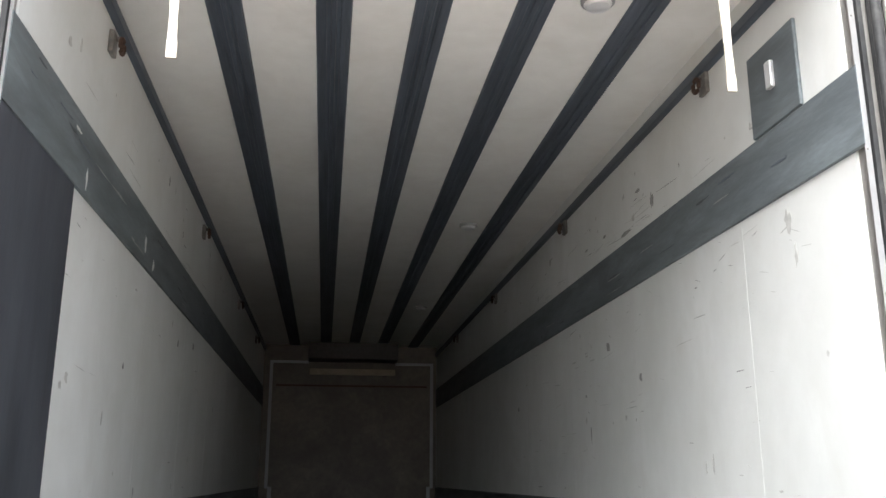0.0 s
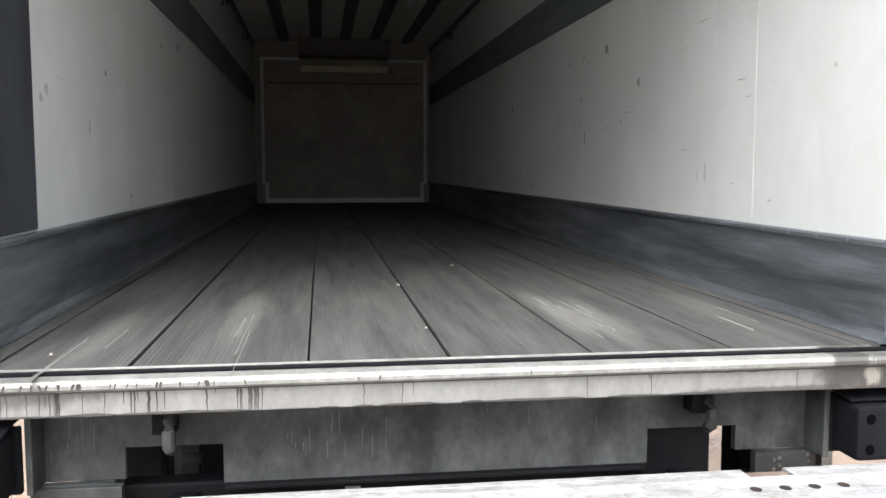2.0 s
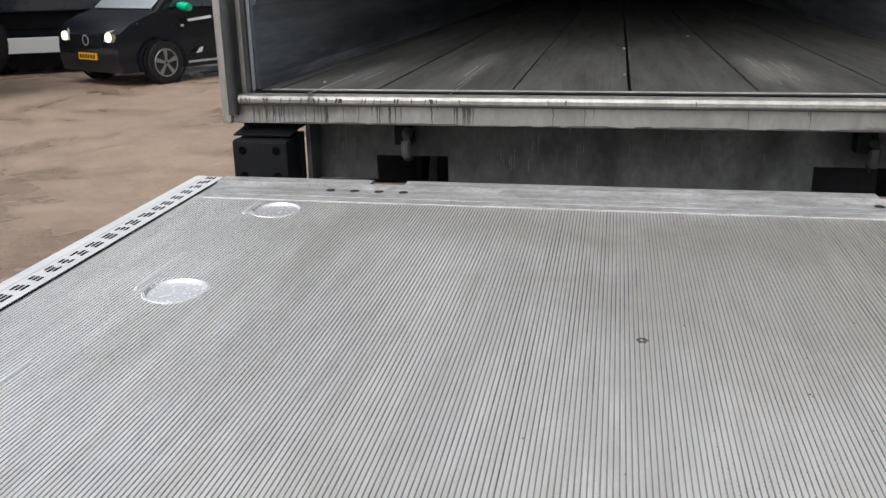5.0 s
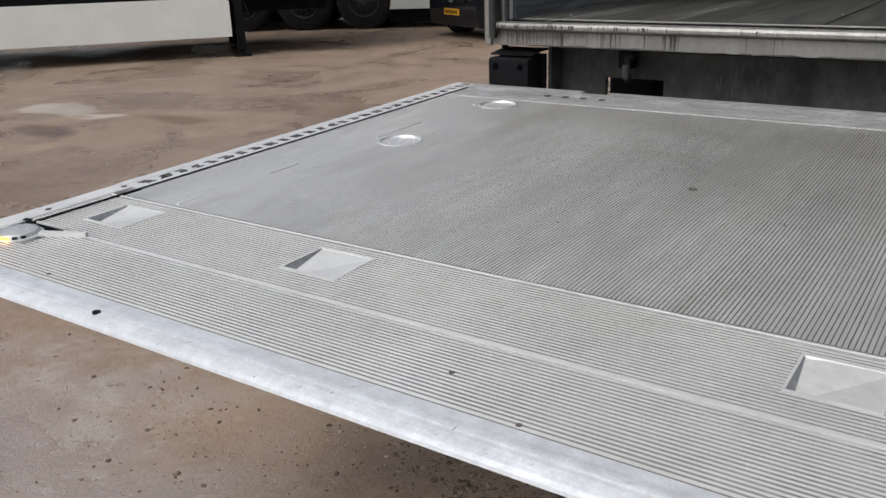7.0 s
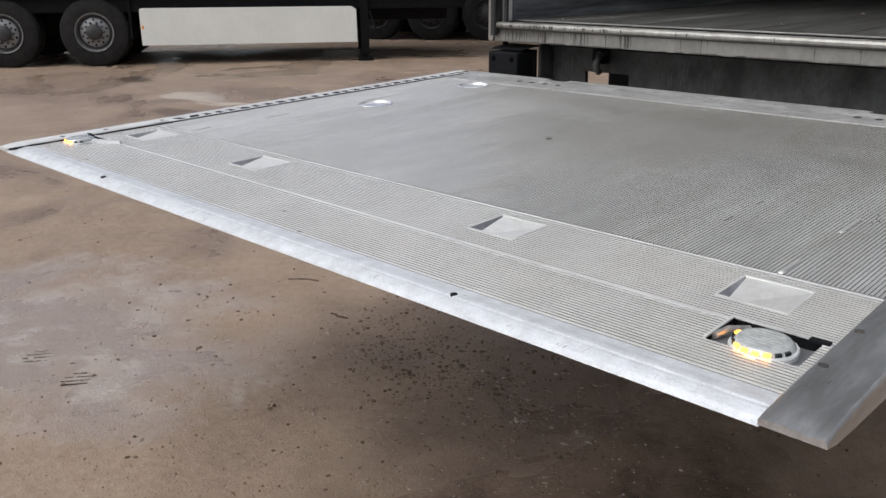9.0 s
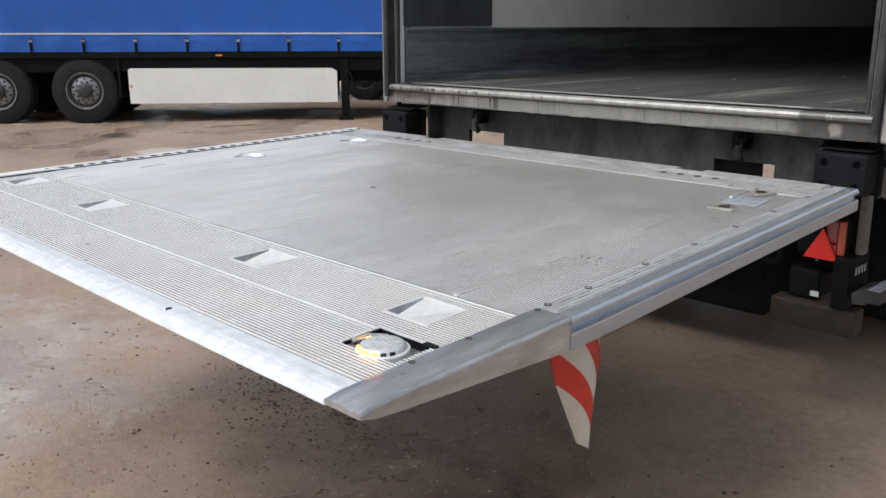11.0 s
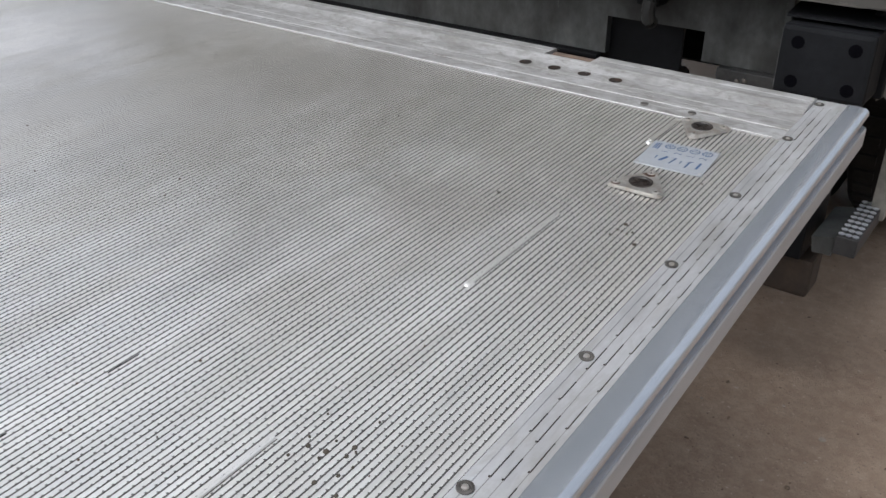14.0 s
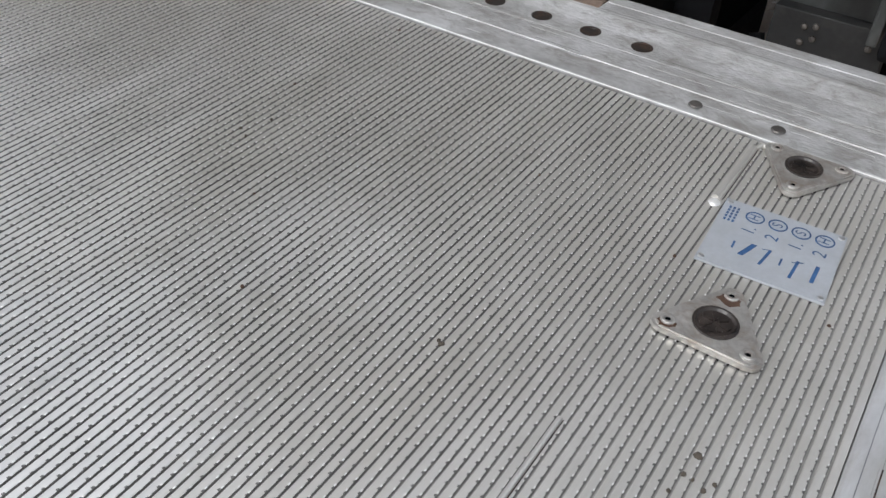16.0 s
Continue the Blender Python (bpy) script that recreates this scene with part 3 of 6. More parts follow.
# ---- the lorry: body ----
WX, WZ0, WZ1, YR, YF = 1.18, 1.168, 3.33, 0.253, 10.25
SEAMS = (-1.158, -1.10, -0.778, -0.357, -0.007, 0.36, 0.74, 1.10, 1.158)
GAPS = dict(zip(SEAMS, (0.002, 0.0042, 0.005, 0.0022, 0.0048, 0.0042, 0.0046, 0.003, 0.002)))
floor_sub = thing("lorry_floor", Shape().box(-1.18, 1.18, 0.302, YF, 1.075, 1.145), M_DARK, "grey ribbed aluminium load floor of the lorry body", "floor", kind="structure")
for a, b in zip(SEAMS, SEAMS[1:]):
    s = Shape()
    ga, gb = GAPS[a], GAPS[b]
    n = max(3, int((b - a - ga - gb) / 0.0125))
    w = (b - a - ga - gb) / n
    pts = [(a + ga, 1.1575)]
    for i in range(n):
        x = a + ga + i * w
        pts += [(x + 0.0010, 1.1672), (x + 0.0020, 1.168), (x + w - 0.0012, 1.168), (x + w - 0.0004, 1.1672)]
    pts += [(b - gb, 1.1575)]
    s.prism(pts, "y", YR + 0.004, YF - 0.01)
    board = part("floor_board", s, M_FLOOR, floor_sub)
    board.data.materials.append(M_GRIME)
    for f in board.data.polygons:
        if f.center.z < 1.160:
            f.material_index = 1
rf = random.Random(31)
stroke = 0


def floor_scuff(x, y, w, l, count):
    """A worn bright patch made of thin strokes along the boards."""
    global stroke
    for _ in range(count):
        stroke += 1
        cx, cy = x + rf.gauss(0, w), y + rf.gauss(0, l * 0.4)
        h, k = rf.uniform(0.0015, 0.007), rf.uniform(0.2, 0.8) * l
        part("scuff_mark", Shape().prism([(cx - h, cy - k), (cx + h * 0.5, cy - k * 0.9), (cx + h, cy + k * 0.8), (cx - h * 0.3, cy + k)], "z", 1.1680, 1.1682 + 0.00002 * stroke), M_FSCUFF, floor_sub)


floor_scuff(0.50, 0.75, 0.045, 0.35, 6)
floor_scuff(0.44, 1.0, 0.02, 0.3, 2)
floor_scuff(-0.56, 0.9, 0.02, 0.5, 3)
floor_scuff(-0.92, 0.6, 0.04, 0.35, 2)
floor_scuff(0.95, 0.8, 0.03, 0.5, 2)
for x, y, r in ((-0.02, 1.61, 0.009), (0.30, 2.3, 0.009), (-0.02, 0.66, 0.005), (-1.0, 0.42, 0.005)):
    st = Shape().lathe([(r, 0), (r * 0.9, r * 0.7), (r * 0.3, r * 1.1)], (x, y, 1.1685), "z", 7)
    thing("pebble", st, M_PALESTONE, "small pale pebble on the load floor", "pebble", "pebbles on the load floor")


def side_wall(sign, name):
    """A sandwich side wall of the body, with its inner skin, kick plate and rubbing band."""
    a, b = sorted((sign * WX, sign * (1.263 if sign > 0 else 1.28)))
    w = thing(name, Shape().box(a, b, 0.30, YF + 0.1, 1.205, 3.42), M_WALL, "white laminate side wall of the load space, scuffed", "wall", kind="structure")
    f = lambda x: sign * x
    kick = [(f(1.179), 1.446), (f(1.155), 1.446), (f(1.151), 1.440), (f(1.154), 1.428), (f(1.165), 1.423), (f(1.165), 1.200), (f(1.160), 1.182), (f(1.157), 1.169), (f(1.179), 1.169)]
    kp = part("kick_plate", Shape().prism(kick, "y", 0.2525, YF - 0.01), M_KICK, w, "scuffed grey metal kick plate along the floor")
    kp.data.materials.append(M_STRIP)
    for q in kp.data.polygons:
        if q.normal.y < -0.9:
            q.material_index = 1
    part("rubbing_band", Shape().prism([(f(1.1795), 2.497), (f(1.169), 2.50), (f(1.169), 2.745), (f(1.1795), 2.748)], "y", 0.24, YF - 0.01), M_BAND, w, "grey rubbing band with scrapes")
    up = 0.0 if sign > 0 else 0.045
    rail = Shape().prism([(f(1.1795), 3.19 + up), (f(1.150), 3.195 + up), (f(1.150), 3.232 + up), (f(1.1795), 3.237 + up)], "y", 0.35, YF - 0.05)
    part("wall_rail", rail, M_STRIP, w, "dark steel rail under the ceiling")
    ys = (1.24, 3.42, 5.8, 8.2) if sign > 0 else (1.2, 3.85, 6.4, 8.6)
    for y in ys:
        c = Shape().box(min(f(1.1795), f(1.160)), max(f(1.1795), f(1.160)), y - 0.035, y + 0.035, 3.10, 3.19, 0.006)
        br = part("rail_bracket", c, M_BRACKET, w, "worn pale rail bracket with a ring")
        ring = [(f(1.135), y + 0.028 * math.cos(a), 3.135 + 0.028 * math.sin(a)) for a in np.linspace(0, 2 * math.pi, 13)]
        part("ring", Shape().tube(ring, 0.009, 8), M_RUST, br, "rusty steel ring", smooth=True)
        part("pin", Shape().tube([(f(1.158), y, 3.165), (f(1.130), y, 3.165)], 0.010, 8), M_BOLT, br)
    for y in np.arange(0.42, 10, 0.16):
        part("rivet", Shape().lathe([(0.006, 0), (0.004, f(-0.003))], (f(1.1545), y, 1.437), "x", 8), M_GREYFR, w) if y < 5 else None
    return w


wall_left = side_wall(-1, "wall_left")
wall_right = side_wall(1, "wall_right")
part("lining_panel", Shape().box(-1.1795, -1.170, 0.24, 0.925, 1.454, 2.496, 0.002), M_PANEL, wall_left, "dark grey scuffed lining panel")
for y in (1.05, 2.25, 3.45, 4.65, 5.85, 7.05):
    for sx, w in ((-1, wall_left), (1, wall_right)):
        if y > 1.5 or sx > 0:
            part("panel_joint", Shape().box(min(sx * 1.1795, sx * 1.1788), max(sx * 1.1795, sx * 1.1788), y - 0.014, y + 0.014, 1.455, 2.495), M_WALL, w)
# fittings and scars on the right wall
box = Shape().box(1.166, 1.1795, 0.54, 0.868, 2.752, 3.065, 0.004)
part("switch_panel", box, M_BAND, wall_right, "dark grey recessed switch panel")
part("switch_lever", Shape().box(1.15, 1.166, 0.68, 0.72, 2.88, 2.98, 0.004), M_WHITEPL, wall_right, "small white lever")
rnd = random.Random(11)


def scars(wall, sx, count):
    """Scrapes and dents with their own shapes on the laminate."""
    for _ in range(count):
        y, z = rnd.uniform(0.5, 5.5), rnd.choice((rnd.uniform(1.5, 2.45), rnd.uniform(1.5, 2.45), rnd.uniform(2.8, 3.1)))
        l, h = rnd.choice(((0.05, 0.012), (0.02, 0.05), (0.10, 0.006), (0.015, 0.02), (0.03, 0.03)))
        k = rnd.uniform(0.35, 0.9)
        n = 9
        pts = []
        for i in range(n):
            a = 2 * math.pi * i / n
            r = rnd.uniform(0.35, 1.0)
            pts.append((y + k * l * r * math.cos(a), z + k * h * r * math.sin(a)))
        s = Shape().prism(pts, "x", sx * 1.1797, sx * 1.1785)
        part("scrape", s, rnd.choice((M_SMUDGE, M_SCUFF, M_SCUFF, M_SCUFF, M_SCUFF)), wall)


scars(wall_right, 1, 46)
scars(wall_left, -1, 30)


def mark(wall, sx, y, z, l, h, material, seed, x=1.1797):
    """A single scar with a ragged outline on a side wall."""
    rs = random.Random(seed)
    pts = [(y + l * rs.uniform(0.4, 1) * math.cos(i * 0.45), z + h * rs.uniform(0.4, 1) * math.sin(i * 0.45)) for i in range(14)]
    part("scrape", Shape().prism(pts, "x", sx * x, sx * (x - 0.0012)), material, wall)


mark(wall_right, 1, 0.71, 2.40, 0.030, 0.06, M_SCUFF, 1)
mark(wall_right, 1, 0.68, 2.28, 0.010, 0.06, M_SCUFF, 2)
mark(wall_right, 1, 1.915, 2.857, 0.03, 0.05, M_SMUDGE, 3)
mark(wall_right, 1, 2.3, 2.80, 0.12, 0.015, M_SMUDGE, 4)
mark(wall_right, 1, 3.041, 1.805, 0.012, 0.06, M_SMUDGE, 5)
mark(wall_right, 1, 1.43, 1.622, 0.012, 0.05, M_SCUFF, 6)
mark(wall_right, 1, 1.50, 1.610, 0.010, 0.04, M_SCUFF, 7)
mark(wall_left, -1, 3.795, 2.377, 0.05, 0.03, M_SMUDGE, 8)
for y, z, l, h, sd in ((1.048, 2.56, 0.014, 0.05, 9), (2.077, 2.60, 0.02, 0.05, 10), (2.287, 2.54, 0.025, 0.04, 11), (0.9, 2.68, 0.06, 0.008, 12)):
    mark(wall_left, -1, y, z, l, h, M_WALL, sd, 1.169)
rw = random.Random(41)
for _ in range(60):
    sx = rw.choice((1, 1, 1, -1))
    y, z, l = rw.uniform(0.5, 3.2), rw.choice((rw.uniform(2.25, 2.48), rw.uniform(1.5, 2.45))), rw.uniform(0.01, 0.06)
    dz = rw.uniform(-0.3, 0.5) * l
    h = rw.uniform(0.0008, 0.002)
    part("fine_scratch", Shape().prism([(y, z), (y + l, z + dz), (y + l, z + dz + h), (y + 0.4 * l, z + 0.4 * dz + 1.6 * h), (y, z + h)], "x", sx * 1.1797, sx * 1.1789), rw.choice((M_SCUFF, M_SCUFF, M_SMUDGE)), wall_right if sx > 0 else wall_left)
rb = random.Random(77)
for _ in range(44):
    sx = rb.choice((-1, 1))
    mark(wall_left if sx < 0 else wall_right, sx, rb.uniform(0.4, 4.5), rb.uniform(2.52, 2.73), rb.uniform(0.02, 0.16), rb.uniform(0.0015, 0.007), rb.choice((M_STRIP, M_STRIP, M_SMUDGE, M_PANEL)), rb.random(), 1.169)
# rubbed streaks above the bands and long faint ones below
for _ in range(90):
    sx = rb.choice((1, 1, 1, -1))
    y, z, l, h = rb.uniform(0.5, 4.5), 2.76 + abs(rb.gauss(0, 0.10)), rb.uniform(0.04, 0.28), rb.uniform(0.0006, 0.0022)
    if rb.random() < 0.4:
        z = rb.uniform(1.7, 2.46)
    if sx > 0 and y < 0.9 and z > 2.7:
        continue
    mid, dz = rb.uniform(0.3, 0.7), rb.uniform(-0.12, 0.12) * l
    pts = [(y, z), (y + mid * l, z + 0.5 * dz - h), (y + l, z + dz), (y + mid * l, z + 0.5 * dz + h)]
    part("fine_scratch", Shape().prism(pts, "x", sx * 1.1797, sx * 1.1790), rb.choice((M_SCUFF, M_SCUFF, M_SMUDGE)), wall_right if sx > 0 else wall_left)
part("scrape", Shape().prism([(2.64, 2.235), (2.69, 2.24), (2.695, 2.285), (2.65, 2.28)], "x", 1.1797, 1.178), M_SMUDGE, wall_right)

ceiling = Shape().box(-1.25, 1.25, 0.30, YF + 0.1, WZ1, 3.42)
for k in range(5):
    x = (-0.772, -0.352, 0.026, 0.412, 0.845)[k]
    h = 0.071
    ceiling_strip = [(x - h, 3.3305), (x - h + 0.006, 3.318), (x - 0.03, 3.316), (x - 0.026, 3.322), (x - 0.012, 3.322), (x - 0.008, 3.314), (x + 0.008, 3.314), (x + 0.012, 3.322), (x + 0.026, 3.322), (x + 0.03, 3.316), (x + h - 0.006, 3.318), (x + h, 3.3305)]
    thing("ceiling_rail", Shape().prism(ceiling_strip, "y", 0.32, YF - 0.02), M_STRIP, "dark grooved metal rail along the white ceiling", "ceiling rail", "rails along the ceiling")
thing("ceiling", ceiling, M_CEIL, "white laminate ceiling of the load space", "ceiling", kind="structure")
for y in (0.96, 4.07, 7.25):
    e = empty("ceiling_lamp", "small round white lamp on the ceiling", "lamp", "ceiling lamps")
    part("base_ring", Shape().lathe([(0.065, 3.329), (0.065, 3.318), (0.055, 3.312)], (0.64, y, 0)), M_GREYFR, e)
    part("dome", Shape().lathe([(0.054, 3.3118), (0.045, 3.298), (0.02, 3.292)], (0.64, y, 0)), M_WHITEPL, e, smooth=True)

# front wall and bulkhead
front = thing("wall_front", Shape().box(-1.25, 1.25, YF, YF + 0.09, 1.10, 3.40), M_BULK, "dull brown-grey front wall of the load space", "wall", kind="structure")
bulk = empty("air_bulkhead", "grey-framed brown bulkhead board on the front wall", "bulkhead")
part("board", Shape().box(-1.06, 1.09, YF - 0.05, YF - 0.004, 1.18, 3.08, 0.004), M_BULK, bulk)
part("frame_side", Shape().box(-1.09, -1.05, YF - 0.075, YF - 0.052, 1.43, 3.09, 0.004), M_GREYFR, bulk)
part("frame_side", Shape().box(1.085, 1.125, YF - 0.075, YF - 0.052, 1.43, 3.09, 0.004), M_GREYFR, bulk)
part("frame_side", Shape().box(-1.05, -1.0, YF - 0.075, YF - 0.052, 1.22, 1.45, 0.004), M_GREYFR, bulk)
part("frame_side", Shape().box(1.04, 1.085, YF - 0.075, YF - 0.052, 1.22, 1.45, 0.004), M_GREYFR, bulk)
part("frame_foot", Shape().box(-1.05, 1.085, YF - 0.078, YF - 0.052, 1.175, 1.235, 0.004), M_GREYFR, bulk)
part("frame_top", Shape().box(-1.09, -0.58, YF - 0.075, YF - 0.052, 3.07, 3.105, 0.004), M_GREYFR, bulk)
part("frame_top", Shape().box(0.60, 1.125, YF - 0.075, YF - 0.052, 3.06, 3.095, 0.004), M_GREYFR, bulk)
part("lath", Shape().box(-0.56, 0.60, YF - 0.082, YF - 0.052, 2.92, 3.0, 0.004), M_PLY, bulk, "worn pale wooden lath")
part("cross_rib", Shape().box(-1.0, 1.04, YF - 0.06, YF - 0.052, 2.76, 2.785, 0.003), M_RUST, bulk)
part("air_duct", Shape().box(-0.58, 0.61, YF - 0.45, YF - 0.06, 3.09, 3.31, 0.01), M_GRIME, bulk, "dark air outlet under the ceiling")

# rear frame
rear = thing("rear_frame", Shape().box(-1.285, 1.271, 0.175, 0.30, 3.335, 3.46, 0.008), M_STAIN, "stainless steel rear door frame of the lorry", "door frame", kind="structure")
for sx in (-1, 1):
    def X(a, b):
        return min(sx * a, sx * b), max(sx * a, sx * b)
    part("post", Shape().box(*X(1.230, 1.262 if sx < 0 else 1.267), 0.17 if sx < 0 else 0.192, 0.335, 1.068, 3.46, 0.010), M_STAIN, rear, "stainless corner post")
    ys = 0.160 if sx < 0 else 0.180
    seal = Shape().tube([(sx * 1.215, ys, 1.10), (sx * 1.215, ys, 1.7), (sx * 1.215, ys, 3.33)], 0.016, 12)
    seal.box(*X(1.204, 1.229), ys + 0.01, 0.29, 1.135, 3.335)
    part("seal", seal, M_SEAL, rear, "worn grey-black rubber door seal", smooth=True)
    part("inner_post", Shape().box(*X(1.186, 1.203), 0.205, 0.30, 1.159, 3.335, 0.003), M_STAIN, rear)
    part("seal", Shape().box(*X(1.170, 1.1858), 0.200, 0.216, 1.164, 3.335, 0.002), M_SEAL, rear)
    trim = part("trim_strip", Shape().box(*X(1.172, 1.185), 0.217, 0.246, 1.164, 3.335, 0.002), M_WHITEPL, rear, "bright riveted trim strip")
    for z in np.arange(1.22, 3.3, 0.42):
        part("rivet", Shape().lathe([(0.003, sx * 1.1715), (0.002, sx * 1.170)], (0, 0.232, z), "x", 8), M_STAIN, trim)
bar = Shape().tube([(1.250, 0.178, 1.62), (1.250, 0.178, 3.3)], 0.011, 10)
bar.lathe([(0.012, 1.585), (0.02, 1.592), (0.02, 1.615), (0.012, 1.622)], (1.250, 0.178, 0), "z", 12)
part("lock_rod", bar, M_STAIN, rear, "vertical steel locking rod")
for sx in (-1, 1):
    st = Shape()
    n = 14
    for i in range(n):
        z0, z1 = 3.34 - i * 0.05, 3.34 - (i + 1) * 0.05
        w = 0.013 + 0.002 * math.sin(i)
        dx = sx * 0.004 * i / n * (2 if sx > 0 else -3)
        st.box(sx * 0.779 + dx - w, sx * 0.779 + dx + w, 0.245, 0.252, z1, z0)
    thing("pull_strap", st, M_STRAP, "cream webbing pull strap hanging from the door header", "strap", "pull straps")

# sill
sill = thing("rear_sill", Shape().box(-1.229, 1.229, 0.182, 0.30, 1.071, 1.132, 0.004), M_SILL, "pale steel rear sill streaked with black drips", "sill", kind="structure")
lip = [(0.25, 1.1325), (0.168, 1.1325), (0.160, 1.139), (0.158, 1.149), (0.163, 1.158), (0.175, 1.162), (0.205, 1.162), (0.211, 1.157), (0.25, 1.157)]
part("sill_lip", Shape().prism(lip, "x", -1.203, 1.212), M_LIP, sill, "rounded worn aluminium edge strip", smooth=True)
part("threshold", Shape().box(-1.16, 1.16, 0.212, 0.243, 1.1575, 1.1655), M_DARK, sill, "dark threshold strip")
part("end_bead", Shape().box(-1.12, 1.12, 0.2435, 0.252, 1.1575, 1.1705, 0.002), M_LIP, sill)
for _ in range(58):
    x = rnd.choice((rnd.gauss(-1.12, 0.05), rnd.gauss(-0.86, 0.1), rnd.gauss(-0.5, 0.04), rnd.uniform(-1.2, 0.9)))
    x = max(-1.22, x)
    w, h = rnd.uniform(0.0008, 0.0026), rnd.choice((0.059, 0.058, rnd.uniform(0.015, 0.058)))
    pts_l, pts_r = [], []
    for k in range(6):
        z = 1.1315 - h * k / 5
        c = x + 0.0035 * noise.noise((x * 40, z * 60, 3))
        q = w * (1.2 - 0.7 * k / 5)
        pts_l.append((c - q, z))
        pts_r.append((c + q, z))
    part("drip_streak", Shape().prism(pts_l + pts_r[::-1], "y", 0.1818, 0.1812), M_GRIME, sill)
for x0, x1, cnt in ((-1.19, -1.02, 8), (-1.0, -0.86, 9), (-0.80, -0.50, 12), (-0.3, 0.2, 3)):
    for _ in range(cnt):
        x = rnd.uniform(x0, x1)
        w, dx = rnd.uniform(0.001, 0.004), rnd.uniform(-0.005, 0.005)
        part("drip_streak", Shape().prism([(x - w, 1.1535), (x + w, 1.1535), (x + dx + w * 0.6, 1.1395), (x + dx - w * 0.6, 1.1395)], "y", 0.1592, 0.1566), M_GRIME, sill)

rg = random.Random(52)


def smear(x, z, w, h):
    """A greasy smear with an uneven outline."""
    k = rg.uniform(0, 50)
    return [(x + w * (1 + 0.45 * noise.noise((math.cos(a) * 1.4 + k, math.sin(a) * 1.4, 2))) * math.cos(a), z + h * (1 + 0.45 * noise.noise((math.cos(a) * 1.4, math.sin(a) * 1.4 + k, 7))) * math.sin(a)) for a in np.linspace(0, 2 * math.pi, 23)[:-1]]


def smears(spots, y, zlow, zhigh, material, parent):
    for n, (x, z, w, h) in enumerate(spots):
        pts = [(px, min(zhigh, max(zlow, pz))) for px, pz in smear(x, z, w, h)]
        part("grime_smudge", Shape().prism(pts, "y", y, y - 0.0006 - 0.00004 * n), material, parent)


part("drip_groove", Shape().box(-1.2, 1.22, 0.1755, 0.1815, 1.127, 1.1322), M_GRIME, sill)
smears([(rg.uniform(0.6, 0.98), 1.1285, rg.uniform(0.006, 0.03), rg.uniform(0.002, 0.005)) for _ in range(12)], 0.1815, 1.12, 1.1315, M_GRIME, sill)
smears([(rg.uniform(-1.2, 1.2), 1.0735, rg.uniform(0.02, 0.08), rg.uniform(0.002, 0.005)) for _ in range(30)], 0.1815, 1.0715, 1.081, M_GRIME, sill)

# outer skin
body = empty("lorry", "white refrigerated lorry with printed side and dark chassis", "lorry")
part("side_skin", Shape().box(1.264, 1.274, 0.337, YF + 0.1, 1.21, 3.46, 0.002), M_SIDE, body)
part("side_skin", Shape().box(-1.291, -1.281, 0.337, YF + 0.1, 1.21, 3.46, 0.002), M_SIDE, body)
part("roof", Shape().box(-1.27, 1.262, 0.31, YF + 0.1, 3.425, 3.49, 0.01), M_SIDE, body)
for sx in (-1, 1):
    a, b = sorted((sx * 1.20, sx * (1.280 if sx > 0 else 1.297)))
    part("side_skirt", Shape().box(a, b, 0.337, YF + 0.1, 1.066, 1.209, 0.006), M_SKIRT, body, "aluminium side skirt profile")
pr = part("side_print", Shape().box(1.2742, 1.2755, 0.385, 6.0, 1.222, 3.4), M_GREYPR, body, "pale grey printed film with red fruit")


def blob(y, z, ry, rz, seed, n=20, tilt=0.0):
    pts = []
    for i in range(n):
        a = 2 * math.pi * i / n
        r = 1 + 0.18 * noise.noise((math.cos(a) * 1.5 + seed, math.sin(a) * 1.5, seed))
        u, v = ry * r * math.cos(a), rz * r * math.sin(a)
        pts.append((y + u * math.cos(tilt) - v * math.sin(tilt), z + u * math.sin(tilt) + v * math.cos(tilt)))
    return pts


layer = 0


def printed(pts, mt):
    """One flat printed shape, each a hair above the one before."""
    global layer
    layer += 1
    x0 = 1.2757 + 0.00009 * layer
    part("printed_fruit", Shape().prism(pts, "x", x0 - 0.00006, x0), mt, pr)


# a heap of red fruit with ragged outline, single berries, green leaves and an ochre basket
heap = [(0.47, 1.226), (0.50, 1.36), (0.55, 1.42), (0.56, 1.50), (0.60, 1.56), (0.63, 1.66), (0.66, 1.63), (0.70, 1.70), (0.73, 1.68), (0.76, 1.83), (0.79, 1.80), (0.83, 1.95), (0.87, 1.92), (0.92, 2.10), (1.0, 2.06), (1.1, 2.2), (1.9, 2.2), (1.9, 1.226)]
printed(heap, M_RED)
for y, z, ry, rz, mt, tilt in ((0.56, 1.34, 0.045, 0.12, M_RED2, 0.1), (0.72, 1.38, 0.05, 0.15, M_RED2, -0.25), (0.86, 1.34, 0.06, 0.13, M_RED2, -0.4), (0.66, 1.47, 0.035, 0.05, M_GREEN, 0.3), (0.83, 1.39, 0.03, 0.045, M_GREEN, 0),
                               (0.98, 1.36, 0.05, 0.13, M_YELLOW, 0.0), (1.10, 1.80, 0.15, 0.25, M_RED, 0.2), (0.75, 1.56, 0.08, 0.09, M_RED, 0.0), (0.90, 1.70, 0.09, 0.12, M_RED, 0.0), (1.15, 1.40, 0.10, 0.15, M_RED2, 0.3),
                               (1.02, 2.02, 0.05, 0.16, M_YELLOW, 0.1), (1.40, 1.5, 0.14, 0.2, M_RED, 0.0), (1.5, 1.9, 0.2, 0.25, M_RED2, 0.0)):
    printed(blob(y, z, ry, rz, layer, tilt=tilt), mt)
rq = random.Random(19)
